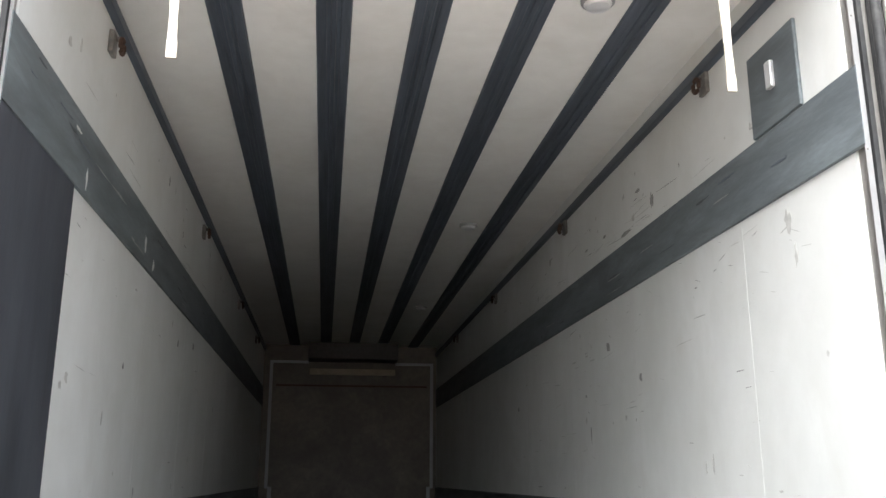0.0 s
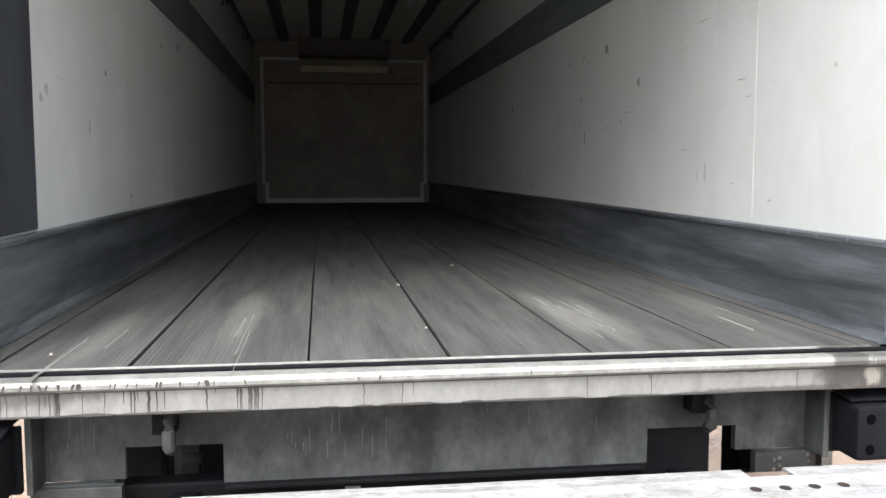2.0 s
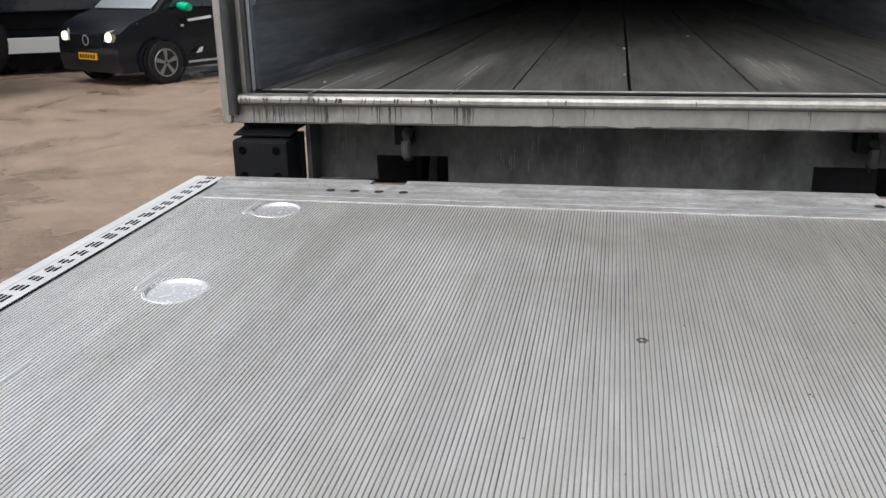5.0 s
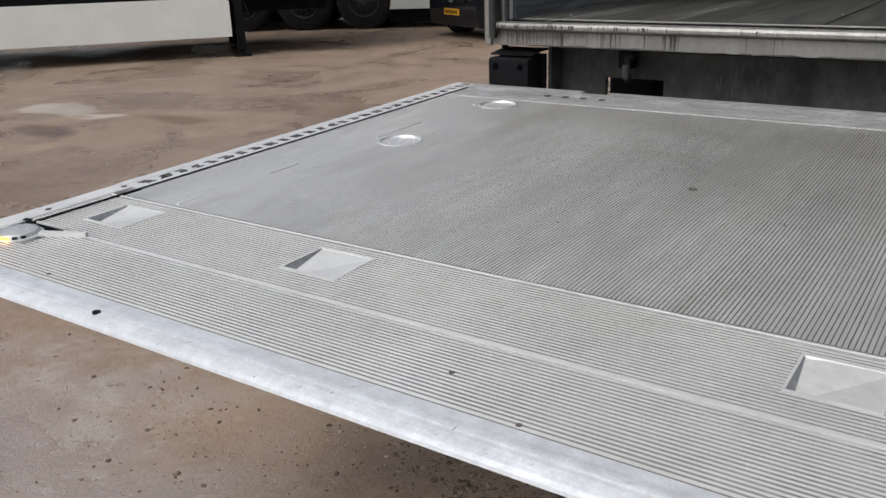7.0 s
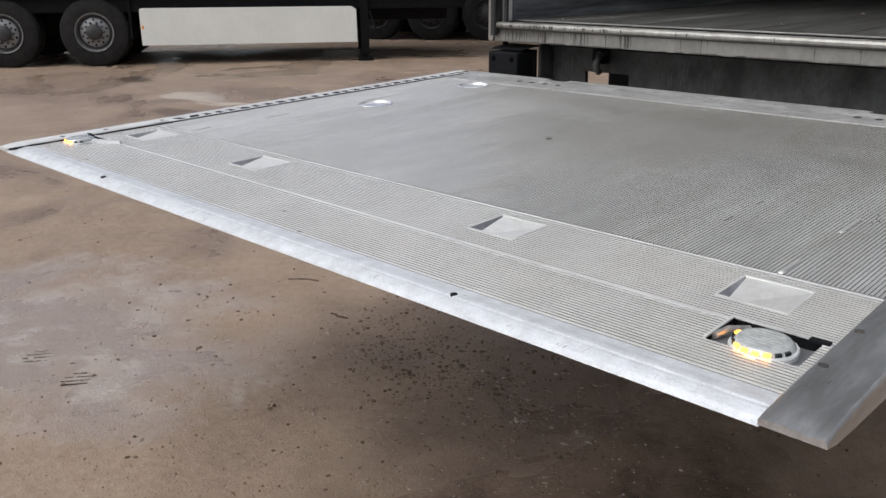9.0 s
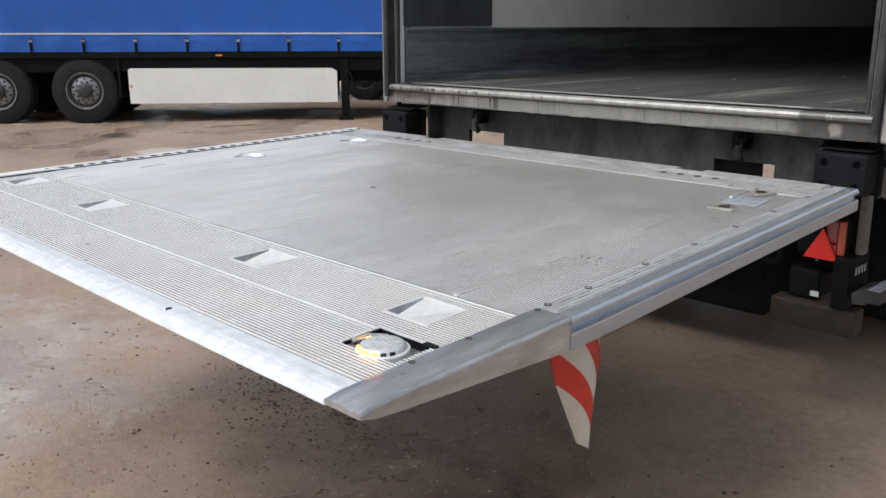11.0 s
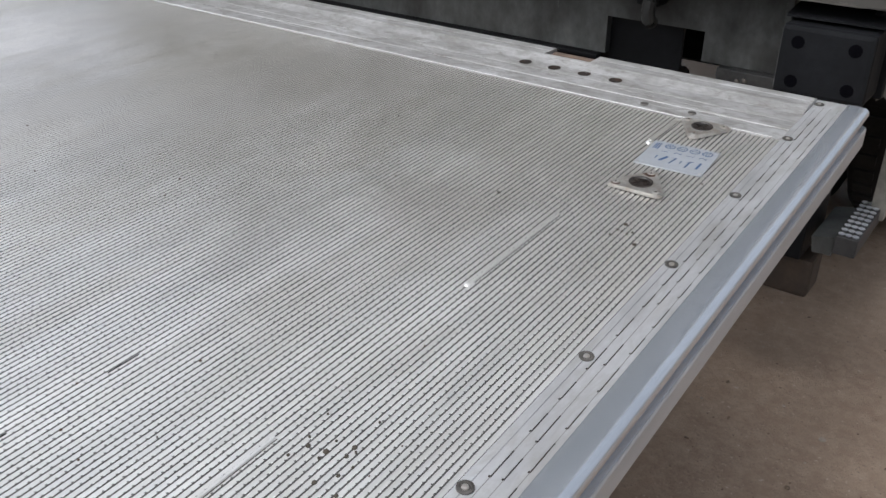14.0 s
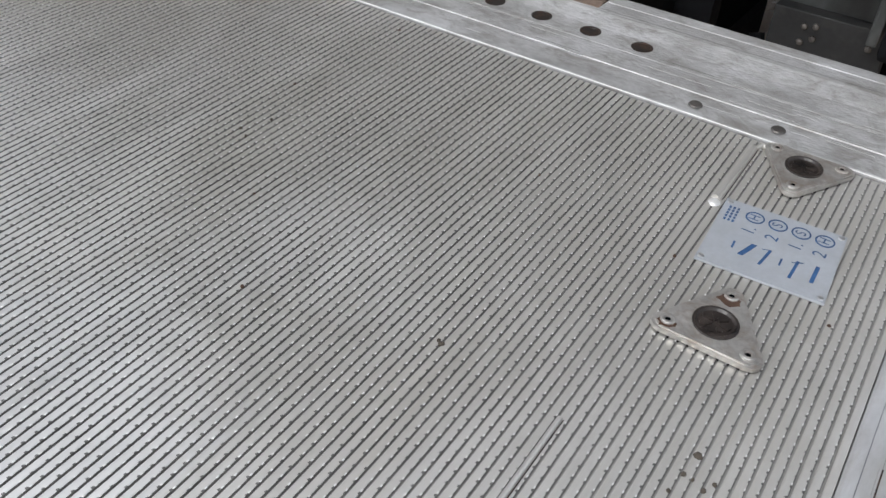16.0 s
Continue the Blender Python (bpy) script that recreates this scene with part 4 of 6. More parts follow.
for _ in range(22):
    y = rq.uniform(0.55, 1.25)
    top = float(np.interp(y, [q[0] for q in heap[:-2]], [q[1] for q in heap[:-2]]))
    z = rq.uniform(1.30, max(1.32, top - 0.10))
    ry, rz, tilt = rq.uniform(0.022, 0.038), min(rq.uniform(0.07, 0.13), z - 1.232), rq.uniform(-0.35, 0.35)
    printed(blob(y, z, ry, rz, layer, tilt=tilt), rq.choice((M_RED2, M_RED2, M_RED)))
    printed(blob(y - 0.3 * ry, z + 0.1 * rz, ry * 0.16, rz * 0.45, layer, n=10, tilt=tilt), M_PRINTHI)
    if rq.random() < 0.45:
        printed(blob(y - rz * 0.9 * math.sin(tilt), z + rz * 0.9, 0.016, 0.028, layer, n=10, tilt=tilt), M_GREEN)
for y, z in ((0.57, 1.40), (0.71, 1.42), (0.93, 1.78), (1.06, 1.92), (0.78, 1.60)):
    printed(blob(y, z, 0.008, 0.02, layer, n=8), M_GREYPR)

# ---- underbody ----
under = body
beam = Shape()
outline = [(-1.036, 1.069), (-1.036, 0.86), (-0.815, 0.86), (-0.815, 0.94), (-0.575, 0.94), (-0.575, 0.838), (0.55, 0.838), (0.55, 0.932), (0.804, 0.932), (0.804, 0.862), (1.036, 0.862), (1.036, 1.069)]
beam.prism(outline, "y", 0.36, 0.385)
xb = part("cross_beam", beam, M_CHASSIS, under, "grey streaked rear cross beam")
rx = random.Random(8)
for _ in range(34):
    x, z, h = rx.choice((rx.gauss(-0.32, 0.10), rx.gauss(-0.93, 0.05), rx.uniform(-0.5, 0.5))), rx.uniform(0.93, 1.04), rx.uniform(0.015, 0.07)
    if abs(abs(x) - 0.69) > 0.15 and abs(x) < 1.0:
        w = rx.uniform(0.0005, 0.0013)
        part("pale_streak", Shape().prism([(x - w, z), (x + w, z - 0.002), (x + 0.5 * w, z - h), (x - 0.6 * w, z - h * 0.9)], "y", 0.3598, 0.3592), M_STREAK, xb)
part("beam_flange", Shape().box(-1.02, -0.84, 0.33, 0.36, 0.845, 0.86, 0.003), M_CHASSIS, under)
part("beam_flange", Shape().box(-0.57, 0.54, 0.335, 0.36, 0.826, 0.838, 0.003), M_DARK, under)
part("beam_top", Shape().box(-1.0, 1.0, 0.31, 0.42, 1.052, 1.068), M_DARK, under)
for sx in (-1, 1):
    a, b = (-1.02, -0.80) if sx < 0 else (0.20, 0.44)
    part("spring_hanger", Shape().box(a, b, 0.86, 1.0, 0.45, 1.06, 0.02), M_DARK, under)
    a, b = sorted((sx * 0.38, sx * 0.46))
    part("chassis_rail", Shape().box(a, b, 0.40, 9.5, 0.83, 1.0, 0.01), M_DARK, under)
    c = sx * 0.694
    hk = Shape().tube([(c, 0.345, 1.035), (c, 0.315, 1.034), (c, 0.290, 1.020), (c, 0.274, 1.000), (c, 0.271, 0.980), (c, 0.278, 0.960), (c, 0.296, 0.950)], 0.0165, 10)
    hook = part("lock_hook", hk, M_CHASSIS, under, "worn steel hook under the sill", smooth=True)
    part("hook_base", Shape().box(c - 0.045, c + 0.012, 0.30, 0.359, 0.985, 1.05, 0.006), M_DARK, hook, "black hook mounting")
    a, b = sorted((sx * 1.006, sx * 1.022))
    part("bracket", Shape().box(a, b, 0.262, 0.36, 0.862, 1.06, 0.004), M_CHASSIS, under)
for x0, x1, z0, z1, y0, mt in ((-1.03, -0.815, 0.755, 0.858, 0.31, M_CHASSIS), (0.852, 1.03, 0.765, 0.8605, 0.335, M_SEAL), (-0.51, -0.39, 0.79, 0.815, 0.22, M_BRACKET), (-0.45, -0.41, 0.815, 0.83, 0.26, M_DARK), (0.30, 0.44, 0.79, 0.815, 0.22, M_BRACKET), (-0.27, -0.23, 0.77, 0.835, 0.27, M_CHASSIS)):
    part("lift_bracket", Shape().box(x0, x1, y0, y0 + 0.03, z0, z1, 0.003), mt, under)
for i in range(2):
    for j in range(2):
        part("bracket_hole", Shape().box(-0.952 + 0.018 * i, -0.941 + 0.018 * i, 0.3075, 0.3095, 0.800 + 0.018 * j, 0.811 + 0.018 * j), M_BRACKET, under)
part("grease_cap", Shape().lathe([(0.024, 0.309), (0.022, 0.296), (0.012, 0.288)], (-0.995, 0, 0.775), "y", 16), M_BOARD, under, "round cream plastic cap", smooth=True)
for x, z in ((0.905, 0.838), (0.905, 0.812), (0.922, 0.842), (0.922, 0.822), (1.005, 0.848), (1.005, 0.83)):
    part("bracket_bolt", Shape().lathe([(0.006, 0.3345), (0.005, 0.3315), (0.002, 0.3305)], (x, 0, z), "y", 8), M_BOLT, under)
part("lift_tube", Shape().box(-0.84, 0.67, 0.40, 0.47, 0.74, 0.83, 0.01), M_DARK, under)
part("notch_cover", Shape().box(0.54, 0.742, 0.388, 0.40, 0.74, 0.945, 0.003), M_DARK, under)
part("lift_plate", Shape().box(-0.66, -0.48, 0.59, 0.61, 0.74, 0.945, 0.003), M_DARK, under)
part("tail_beam", Shape().tube([(-1.0, 0.52, 0.72), (0.70, 0.52, 0.72)], 0.07, 12), M_DARK, under)
part("axle", Shape().tube([(-0.9, 2.0, 0.45), (0.9, 2.0, 0.45)], 0.08, 10), M_DARK, under)
# added dark box blocks the light that gets in below the chassis
part("underbody_filler", Shape().box(-0.95, 0.62, 0.80, 1.35, 0.16, 0.52, 0.03), M_DARK, under, "black box added under the chassis to keep it dark")
# tube and hose added to fill the dark under the beam
part("lift_cylinder", Shape().tube([(0.10, 0.56, 0.60), (0.78, 0.56, 0.60)], 0.075, 14), M_DARK, under, smooth=True)
part("hydraulic_hose", Shape().tube([(0.80, 0.50, 0.74), (0.84, 0.46, 0.62), (0.80, 0.48, 0.52), (0.70, 0.55, 0.50)], 0.014, 8), M_BLACK, under, smooth=True)
part("underbody_plate", Shape().box(-1.0, 1.0, 0.45, 9.8, 1.02, 1.065), M_DARK, under)


def buffer(sx):
    e = empty("rubber_buffer", "black rubber dock buffer with four bolt holes", "dock buffer", "dock buffers", pose(0, 0.036 if sx > 0 else 0.0, 0))
    a, b = sorted((sx * 1.035, sx * 1.215))
    part("block", Shape().box(a, b, 0.12, 0.235, 0.885, 1.028, 0.010), M_BLACK, e)
    part("backing_plate", Shape().box(a - 0.01, b + 0.01, 0.236, 0.26, 0.875, 1.035, 0.003), M_DARK, e)
    part("cover_plate", Shape().prism([(0.15, 1.036), (0.15, 1.040), (0.24, 1.052), (0.30, 1.052), (0.30, 1.046), (0.24, 1.046)], "x", a - 0.005, b + 0.002), M_DARK, e, "thin bent cover plate")
    for dx in (0.035, 0.145):
        for z in (0.915, 0.995):
            part("bolt_hole", Shape().lathe([(0.014, 0.1205), (0.013, 0.1195), (0.004, 0.1193)], (a + dx, 0, z), "y", 12), M_HOLE, e)
    part("hanger", Shape().tube([(sx * 1.19, 0.22, 1.04), (sx * 1.21, 0.24, 1.075)], 0.014, 8), M_DARK, e)
    return e


buffer(-1)
buffer(1)

lamp = empty("tail_lamp", "red and orange lorry tail lamp cluster", "tail lamp")
part("housing", Shape().box(0.885, 1.07, 0.45, 0.53, 0.585, 0.745, 0.01), M_DARK, lamp)
part("reflector", Shape().prism([(0.925, 0.580), (1.055, 0.580), (0.992, 0.70)], "y", 0.418, 0.428), M_REFL, lamp, "red triangular reflector")
part("red_lens", Shape().box(1.0, 1.045, 0.43, 0.449, 0.645, 0.735, 0.006), M_LENS_R, lamp)
part("orange_lens", Shape().box(1.046, 1.072, 0.43, 0.449, 0.60, 0.735, 0.006), M_LENS_O, lamp)
part("red_lens", Shape().box(1.0, 1.045, 0.43, 0.449, 0.60, 0.643, 0.006), M_LENS_R, lamp)
under_run = empty("underrun_bar", "black underrun guard with boxes below the tail lamp", "underrun guard")
part("bar", Shape().box(0.81, 1.143, 0.42, 0.52, 0.288, 0.395, 0.012), M_MUDBAR, under_run, "rusty mud-brown guard bar")
part("side_box", Shape().box(1.052, 1.113, 0.40, 0.60, 0.40, 0.60, 0.006), M_DARK, under_run)
part("arm", Shape().box(0.86, 0.98, 0.46, 0.62, 0.40, 0.52, 0.012), M_DARK, under_run)
part("hanger", Shape().box(0.94, 1.0, 0.53, 0.60, 0.50, 0.84, 0.008), M_DARK, under_run)
part("sticker", Shape().box(0.952, 0.985, 0.4575, 0.4595, 0.415, 0.436), M_WHITEPL, under_run, "small white sticker")
for k in range(4):
    part("marking_bar", Shape().box(1.116, 1.1165, 0.45 + 0.03 * k, 0.468 + 0.03 * k, 0.53, 0.56), M_GREYFR, under_run)
frame_post = empty("step_bracket", "pale grey steel bracket with a perforated aluminium step", "step")
part("post", Shape().box(1.088, 1.117, 0.50, 0.56, 0.60, 0.90, 0.005), M_BRACKET, frame_post)
plate_b = Shape().prism([(1.212, 1.062), (1.275, 1.062), (1.262, 0.985), (1.245, 0.955), (1.248, 0.90), (1.236, 0.865), (1.226, 0.875), (1.212, 0.862)], "y", 0.30, 0.335)
part("side_plate", plate_b, M_BRACKET, frame_post, "bent pale grey plate")
part("plate_hole", Shape().box(1.225, 1.25, 0.2965, 0.2995, 0.975, 1.005, 0.002), M_DARK, frame_post)
part("arm", Shape().prism([(1.150, 0.925), (1.185, 0.925), (1.247, 0.79), (1.247, 0.470), (1.212, 0.470), (1.212, 0.772), (1.150, 0.89)], "y", 0.60, 0.645), M_BRACKET, frame_post)
part("arm_bolt", Shape().lathe([(0.009, 0.600), (0.009, 0.594), (0.004, 0.591)], (1.228, 0, 0.66), "y", 8), M_BOLT, frame_post)
tread = part("tread", Shape().box(1.184, 1.236, 0.384, 0.632, 0.452, 0.500, 0.003), M_RIMD, frame_post, "perforated aluminium tread")
part("tread_bracket", Shape().prism([(1.130, 0.478), (1.183, 0.490), (1.183, 0.440), (1.138, 0.438)], "y", 0.392, 0.60), M_CHASSIS, frame_post)
for i in range(3):
    for j in range(9):
        part("tread_hole", Shape().lathe([(0.0065, 0.5002), (0.0085, 0.5032), (0.0055, 0.5032)], (1.194 + 0.016 * i, 0.398 + 0.0275 * j, 0), "z", 8), M_SKIRT, tread)
part("tread_foot", Shape().tube([(1.13, 0.62, 0.40), (1.16, 0.56, 0.47)], 0.02, 8), M_RUST, frame_post)
part("rail_drop", Shape().box(1.242, 1.285, 0.645, 0.69, 0.955, 1.066, 0.004), M_BOARD, frame_post, "white panel end under the skirt")
mark = empty("side_marker", "small red marker lamp on a rubber stalk", "marker lamp")
part("stalk", Shape().tube([(1.10, 0.67, 0.98), (1.19, 0.67, 0.97), (1.285, 0.67, 0.955)], 0.022, 10), M_BLACK, mark)
part("lens", Shape().lathe([(0.022, 1.275), (0.029, 1.285), (0.028, 1.300), (0.022, 1.304)], (0, 0.67, 0.955), "x", 16), M_LENS_R, mark, "red lens", smooth=True)
part("cap", Shape().lathe([(0.016, 0.985), (0.016, 1.01), (0.008, 1.02)], (1.285, 0.67, 0), "z", 12), M_BLACK, mark)
part("lens", Shape().lathe([(0.027, 1.3045), (0.026, 1.316), (0.012, 1.323)], (0, 0.67, 0.955), "x", 16), M_LENS_O, mark, "orange lens", smooth=True)


def wheel(name, label, group, at, R=0.50, W=0.29, rim=0.29, bolts=10, rim_mat=M_RIM):
    """A lorry wheel whose outer face looks along local +x."""
    e = empty(name, label, "wheel", group, at)
    tyre = [(rim, -W), (rim + 0.03, -W - 0.004), (R - 0.07, -W + 0.002), (R - 0.02, -W + 0.02), (R, -W + 0.05), (R, -0.05), (R - 0.02, -0.02), (R - 0.07, -0.002), (rim + 0.03, 0.004), (rim, 0.0)]
    t = part("tyre", Shape().lathe(tyre, (0, 0, 0), "x", 40, False), M_TYRE, e, smooth=True)
    tr = Shape()
    for k in range(44):
        a = 2 * math.pi * k / 44
        for x0, x1 in ((-W + 0.045, -W + 0.11), (-0.11, -0.045)):
            c, s = math.cos(a), math.sin(a)
            p = []
            for da, r in ((-0.04, R - 0.002), (0.04, R - 0.002), (0.035, R + 0.009), (-0.035, R + 0.009)):
                p.append((r * math.cos(a + da), r * math.sin(a + da)))
            tr.prism(p, "x", x0, x1)
    tagged(part("tread", tr, M_TYRE, t), kind="stuff")
    part("rim", Shape().lathe([(rim + 0.004, 0.002), (rim + 0.002, 0.013), (rim - 0.012, 0.010), (rim - 0.018, -0.02), (rim - 0.03, -0.06)], (0, 0, 0), "x", 36, False), rim_mat, e, smooth=True)
    part("rim_well", Shape().lathe([(rim - 0.029, -0.058), (rim - 0.04, -0.075), (rim - 0.07, -0.08)], (0, 0, 0), "x", 36), M_RIMD, e, "dark rim well", smooth=True)
    part("disc", Shape().lathe([(0.222, -0.079), (0.218, -0.035), (0.20, -0.022), (0.12, -0.02), (0.105, -0.01)], (0, 0, 0), "x", 36), rim_mat, e, smooth=True)
    part("hub", Shape().lathe([(0.118, -0.019), (0.114, 0.028), (0.090, 0.045), (0.03, 0.05)], (0, 0, 0), "x", 24), M_RIMD, e, "dark wheel hub", smooth=True)
    for k in range(bolts):
        a = 2 * math.pi * k / bolts
        part("wheel_nut", Shape().lathe([(0.016, -0.021), (0.016, 0.010), (0.008, 0.016)], (0, 0.145 * math.cos(a), 0.145 * math.sin(a)), "x", 6), M_RIMD, e)
        a += math.pi / bolts
        part("hand_hole", Shape().lathe([(0.017, -0.0225), (0.017, -0.0195), (0.014, -0.019)], (0, 0.19 * math.cos(a), 0.19 * math.sin(a)), "x", 10), M_DARK, e)
    return e


lw = wheel("rear_wheel", "black lorry tyre on a silver rim, under the body", "lorry wheels", pose(1.245, 1.96, 0.435), R=0.495, rim=0.31)
copy_thing(lw, pose(-1.245, 1.96, 0.435, 0, 0, 180))
copy_thing(lw, pose(0.90, 1.96, 0.435))
copy_thing(lw, pose(-0.90, 1.96, 0.435, 0, 0, 180))
flap_ob = empty("mud_flap", "black plastic mud flap behind the rear wheel, bolted", "mud flap")
part("sheet", Shape().prism([(1.168, 0.985), (1.18, 0.975), (1.262, 1.09), (1.262, 1.36), (1.248, 1.36), (1.248, 1.096)], "z", 0.36, 1.05), M_BLACK, flap_ob)
part("edge_bead", Shape().tube([(1.172, 0.982, 0.37), (1.172, 0.982, 1.04)], 0.007, 8), M_BLACK, flap_ob)
for z in (0.48, 0.66, 0.84):
    part("bolt", Shape().lathe([(0.007, 1.262), (0.005, 1.266)], (0, 1.33, z), "x", 8), M_GREYFR, flap_ob)


# ---- the tail lift platform ----
def PZ(x, y, z):
    """The platform hangs a little down, twisted and spread towards its tip."""
    return x * (1 + 0.02 * (-0.75 - y)) if x > 0 else x, y, 0.9425 + y * (0.0247 + 0.004 * x) + z


def unspread(x, y):
    """The unspread x of a place on the platform."""
    return x / (1 + 0.02 * (-0.75 - y)) if x > 0 else x


lift = empty("tail_lift_platform", "ribbed aluminium tail lift platform, lowered behind the lorry", "tail lift")


def lpart(name, shape, material, label="", parent=None, smooth=False):
    return part(name, shape, material, parent or lift, label, smooth, PZ)


PITCH, YH, YJ, YS, YT = 0.008, -0.245, -1.657, -1.60, -2.152
# ribbed planks of the main deck, open where the two pressed dishes sit
NP = 7
DISHES = ((-0.900, -0.332), (-0.894, -0.902))
for k in range(NP):
    a, b = -1.172 + 2.358 * k / NP, -1.172 + 2.358 * (k + 1) / NP
    n = round((b - a) / PITCH)
    w = (b - a) / n
    pts = [(a, -0.03)]
    for i in range(n):
        x = a + i * w
        pts += [(x + 0.0002, -0.0017), (x + 0.0012, -0.0017), (x + 0.0015, 0.0), (x + 0.0022, 0.0005), (x + 0.0044, 0.0006), (x + 0.0064, 0.0005), (x + w - 0.0006, 0.0)]
    pts += [(b, -0.0024), (b, -0.03)]
    near_dish = any(a - 0.07 < dx < b + 0.07 for dx, dy in DISHES)
    ys = sorted({*np.linspace(YJ + 0.004, YH - 0.002, 26), *([v for dx, dy in DISHES for v in np.arange(dy - 0.068, dy + 0.069, 0.004)] if near_dish else [])})
    m = len(pts)
    verts = [(x, y, z) for y in ys for x, z in pts]
    faces, dirt = [], []
    for j in range(len(ys) - 1):
        for i in range(m - 1):
            cx, cy = (pts[i][0] + pts[i + 1][0]) / 2, (ys[j] + ys[j + 1]) / 2
            if any((cx - dx) ** 2 + (cy - dy) ** 2 < 0.060 ** 2 for dx, dy in DISHES):
                continue
            # dirt in the grooves; beyond x 0.2 the +x flank's shade is painted too
            if i >= 1 and i < m - 2 and i % 7 in (0, 1, 2):
                worn = noise.noise((cx * 2.2, cy * 0.7, 3)) + 0.35 * noise.noise((cx * 60, cy * 3, 5)) + max(0, cx - 0.72) * 4.0 - max(0, -0.5 - cx) * 0.5 + max(0, min(0.5, 1.4 * (0.45 - cx)))
                dirt.append((len(faces), 1 if i % 7 == 0 and cx > 0.2 else 2 if worn > 0.0 else 1))
            faces.append((j * m + i, j * m + i + 1, (j + 1) * m + i + 1, (j + 1) * m + i))
    plank = lpart("deck_plank", Shape().add(verts, faces), M_DECK)
    plank.data.materials.append(M_DIRT)
    plank.data.materials.append(M_DUST)
    for i, groove_tone in dirt:
        plank.data.polygons[i].material_index = groove_tone
# serration teeth on the ribs, in the stretch that is passed nearest
teeth, nicks = Shape(), Shape()
rt = random.Random(3)
for i in range(294):
    x = -1.172 + 2.358 * i / 294
    if x < 0.1:
        continue
    y = -1.56 + rt.uniform(0, 0.010)
    while y < -0.255:
        if not (1.0 < x < 1.13 and -0.48 < y < -0.34):
            k, d = rt.random(), rt.uniform(0.0009, 0.0022)
            if k > 0.10:
                # dark quad painted as the shadow knot beside each tooth
                nicks.add([(x - d, y + 0.0004, 0.0006), (x - d * 0.8, y + 0.0020, 0.0006), (x - 0.0002, y + 0.0028, 0.0003), (x - 0.0002, y, 0.0003)], [(0, 1, 2, 3)])
            if k < 0.75:
                h = rt.uniform(0.0005, 0.0011)
                teeth.add([(x - 0.0013, y + 0.0030, 0.0003), (x - 0.0003, y + 0.0029, 0.0), (x - 0.0003, y + 0.0052, 0.0), (x - 0.0013, y + 0.0050, 0.0003), (x - 0.0006, y + 0.0040, h)],
                          [(0, 1, 4), (1, 2, 4), (2, 3, 4), (3, 0, 4)])
        y += 0.0108 * rt.uniform(0.88, 1.12)
tagged(lpart("rib_serration", teeth, M_POCKET), kind="stuff")
tagged(lpart("rib_nick_shade", nicks, M_DIRT), kind="stuff")
# hinge beam
hb = Shape()
prof = [(YH, -0.03), (YH, 0.0015), (YH + 0.005, 0.0028), (YH + 0.009, 0.0004), (-0.196, 0.0004), (-0.195, -0.0004), (-0.192, -0.0004), (-0.191, 0.0004), (-0.152, 0.0004), (-0.151, 0.0009), (-0.148, 0.0009), (-0.147, 0.0004), (-0.112, 0.0006), (-0.106, 0.0018), (-0.088, 0.0062), (-0.084, 0.0076), (-0.078, 0.0080), (-0.073, 0.0070), (-0.052, 0.0064), (-0.051, 0.0058), (-0.049, 0.0058), (-0.048, 0.0064), (-0.027, 0.0060), (-0.0225, 0.003), (-0.022, -0.055), (-0.05, -0.058)]
hb.prism(prof, "x", -1.172, -0.72)
hb.prism(prof, "x", -0.62, 0.633)
hb.prism(prof, "x", 0.740, 1.186)
cut = [(y, z) for y, z in prof if y <= -0.078] + [(-0.078, -0.055)]
for a, b in ((-0.72, -0.62), (0.633, 0.740)):
    hb.prism(cut, "x", a, b)
beam_ob = lpart("hinge_beam", hb, M_BEAM, "grooved aluminium hinge beam")
for a, b in ((-0.72, -0.62), (0.633, 0.740)):
    lpart("hinge_lug", Shape().lathe([(0.020, a + 0.004), (0.033, a + 0.006), (0.033, b - 0.006), (0.02, b - 0.004)], (0, -0.046, -0.030), "x", 16), M_LUG, "rusty hinge lug", beam_ob)
for x0 in (-0.818, 0.618):
    for i in range(4):
        x = x0 + 0.0695 * i
        lpart("bolt_hole", Shape().lathe([(0.0135, 0.0004), (0.0135, 0.0012), (0.0112, 0.0012), (0.0105, 0.0006)], (x, -0.129, 0), "z", 16), M_PIT, parent=beam_ob)
for x, y in ((1.02, -0.215), (0.93, -0.22)):
    lpart("rivet", Shape().lathe([(0.008, 0.002), (0.007, 0.0035)], (x, y, 0), "z", 10), M_BOLT, parent=beam_ob)

lpart("weld_seam", Shape().tube([(-1.18, YH + 0.003, 0.001), (1.172, YH + 0.003, 0.001)], 0.0017, 8), M_FLAP, "bright weld seam", beam_ob)
rs = random.Random(21)
for _ in range(110):
    x, y, l = rs.uniform(-1.15, 1.1), rs.choice((rs.gauss(-0.150, 0.008), rs.gauss(-0.20, 0.012), rs.uniform(-0.225, -0.115))), rs.uniform(0.008, 0.09)
    lpart("scratch", Shape().box(x, min(1.16, x + l), y, y + rs.uniform(0.0004, 0.0011), -0.0002, 0.0011 if abs(y + 0.150) < 0.004 else 0.0006), rs.choice((M_DIRT, M_DUST, M_SEEP, M_BEAM)), parent=beam_ob)

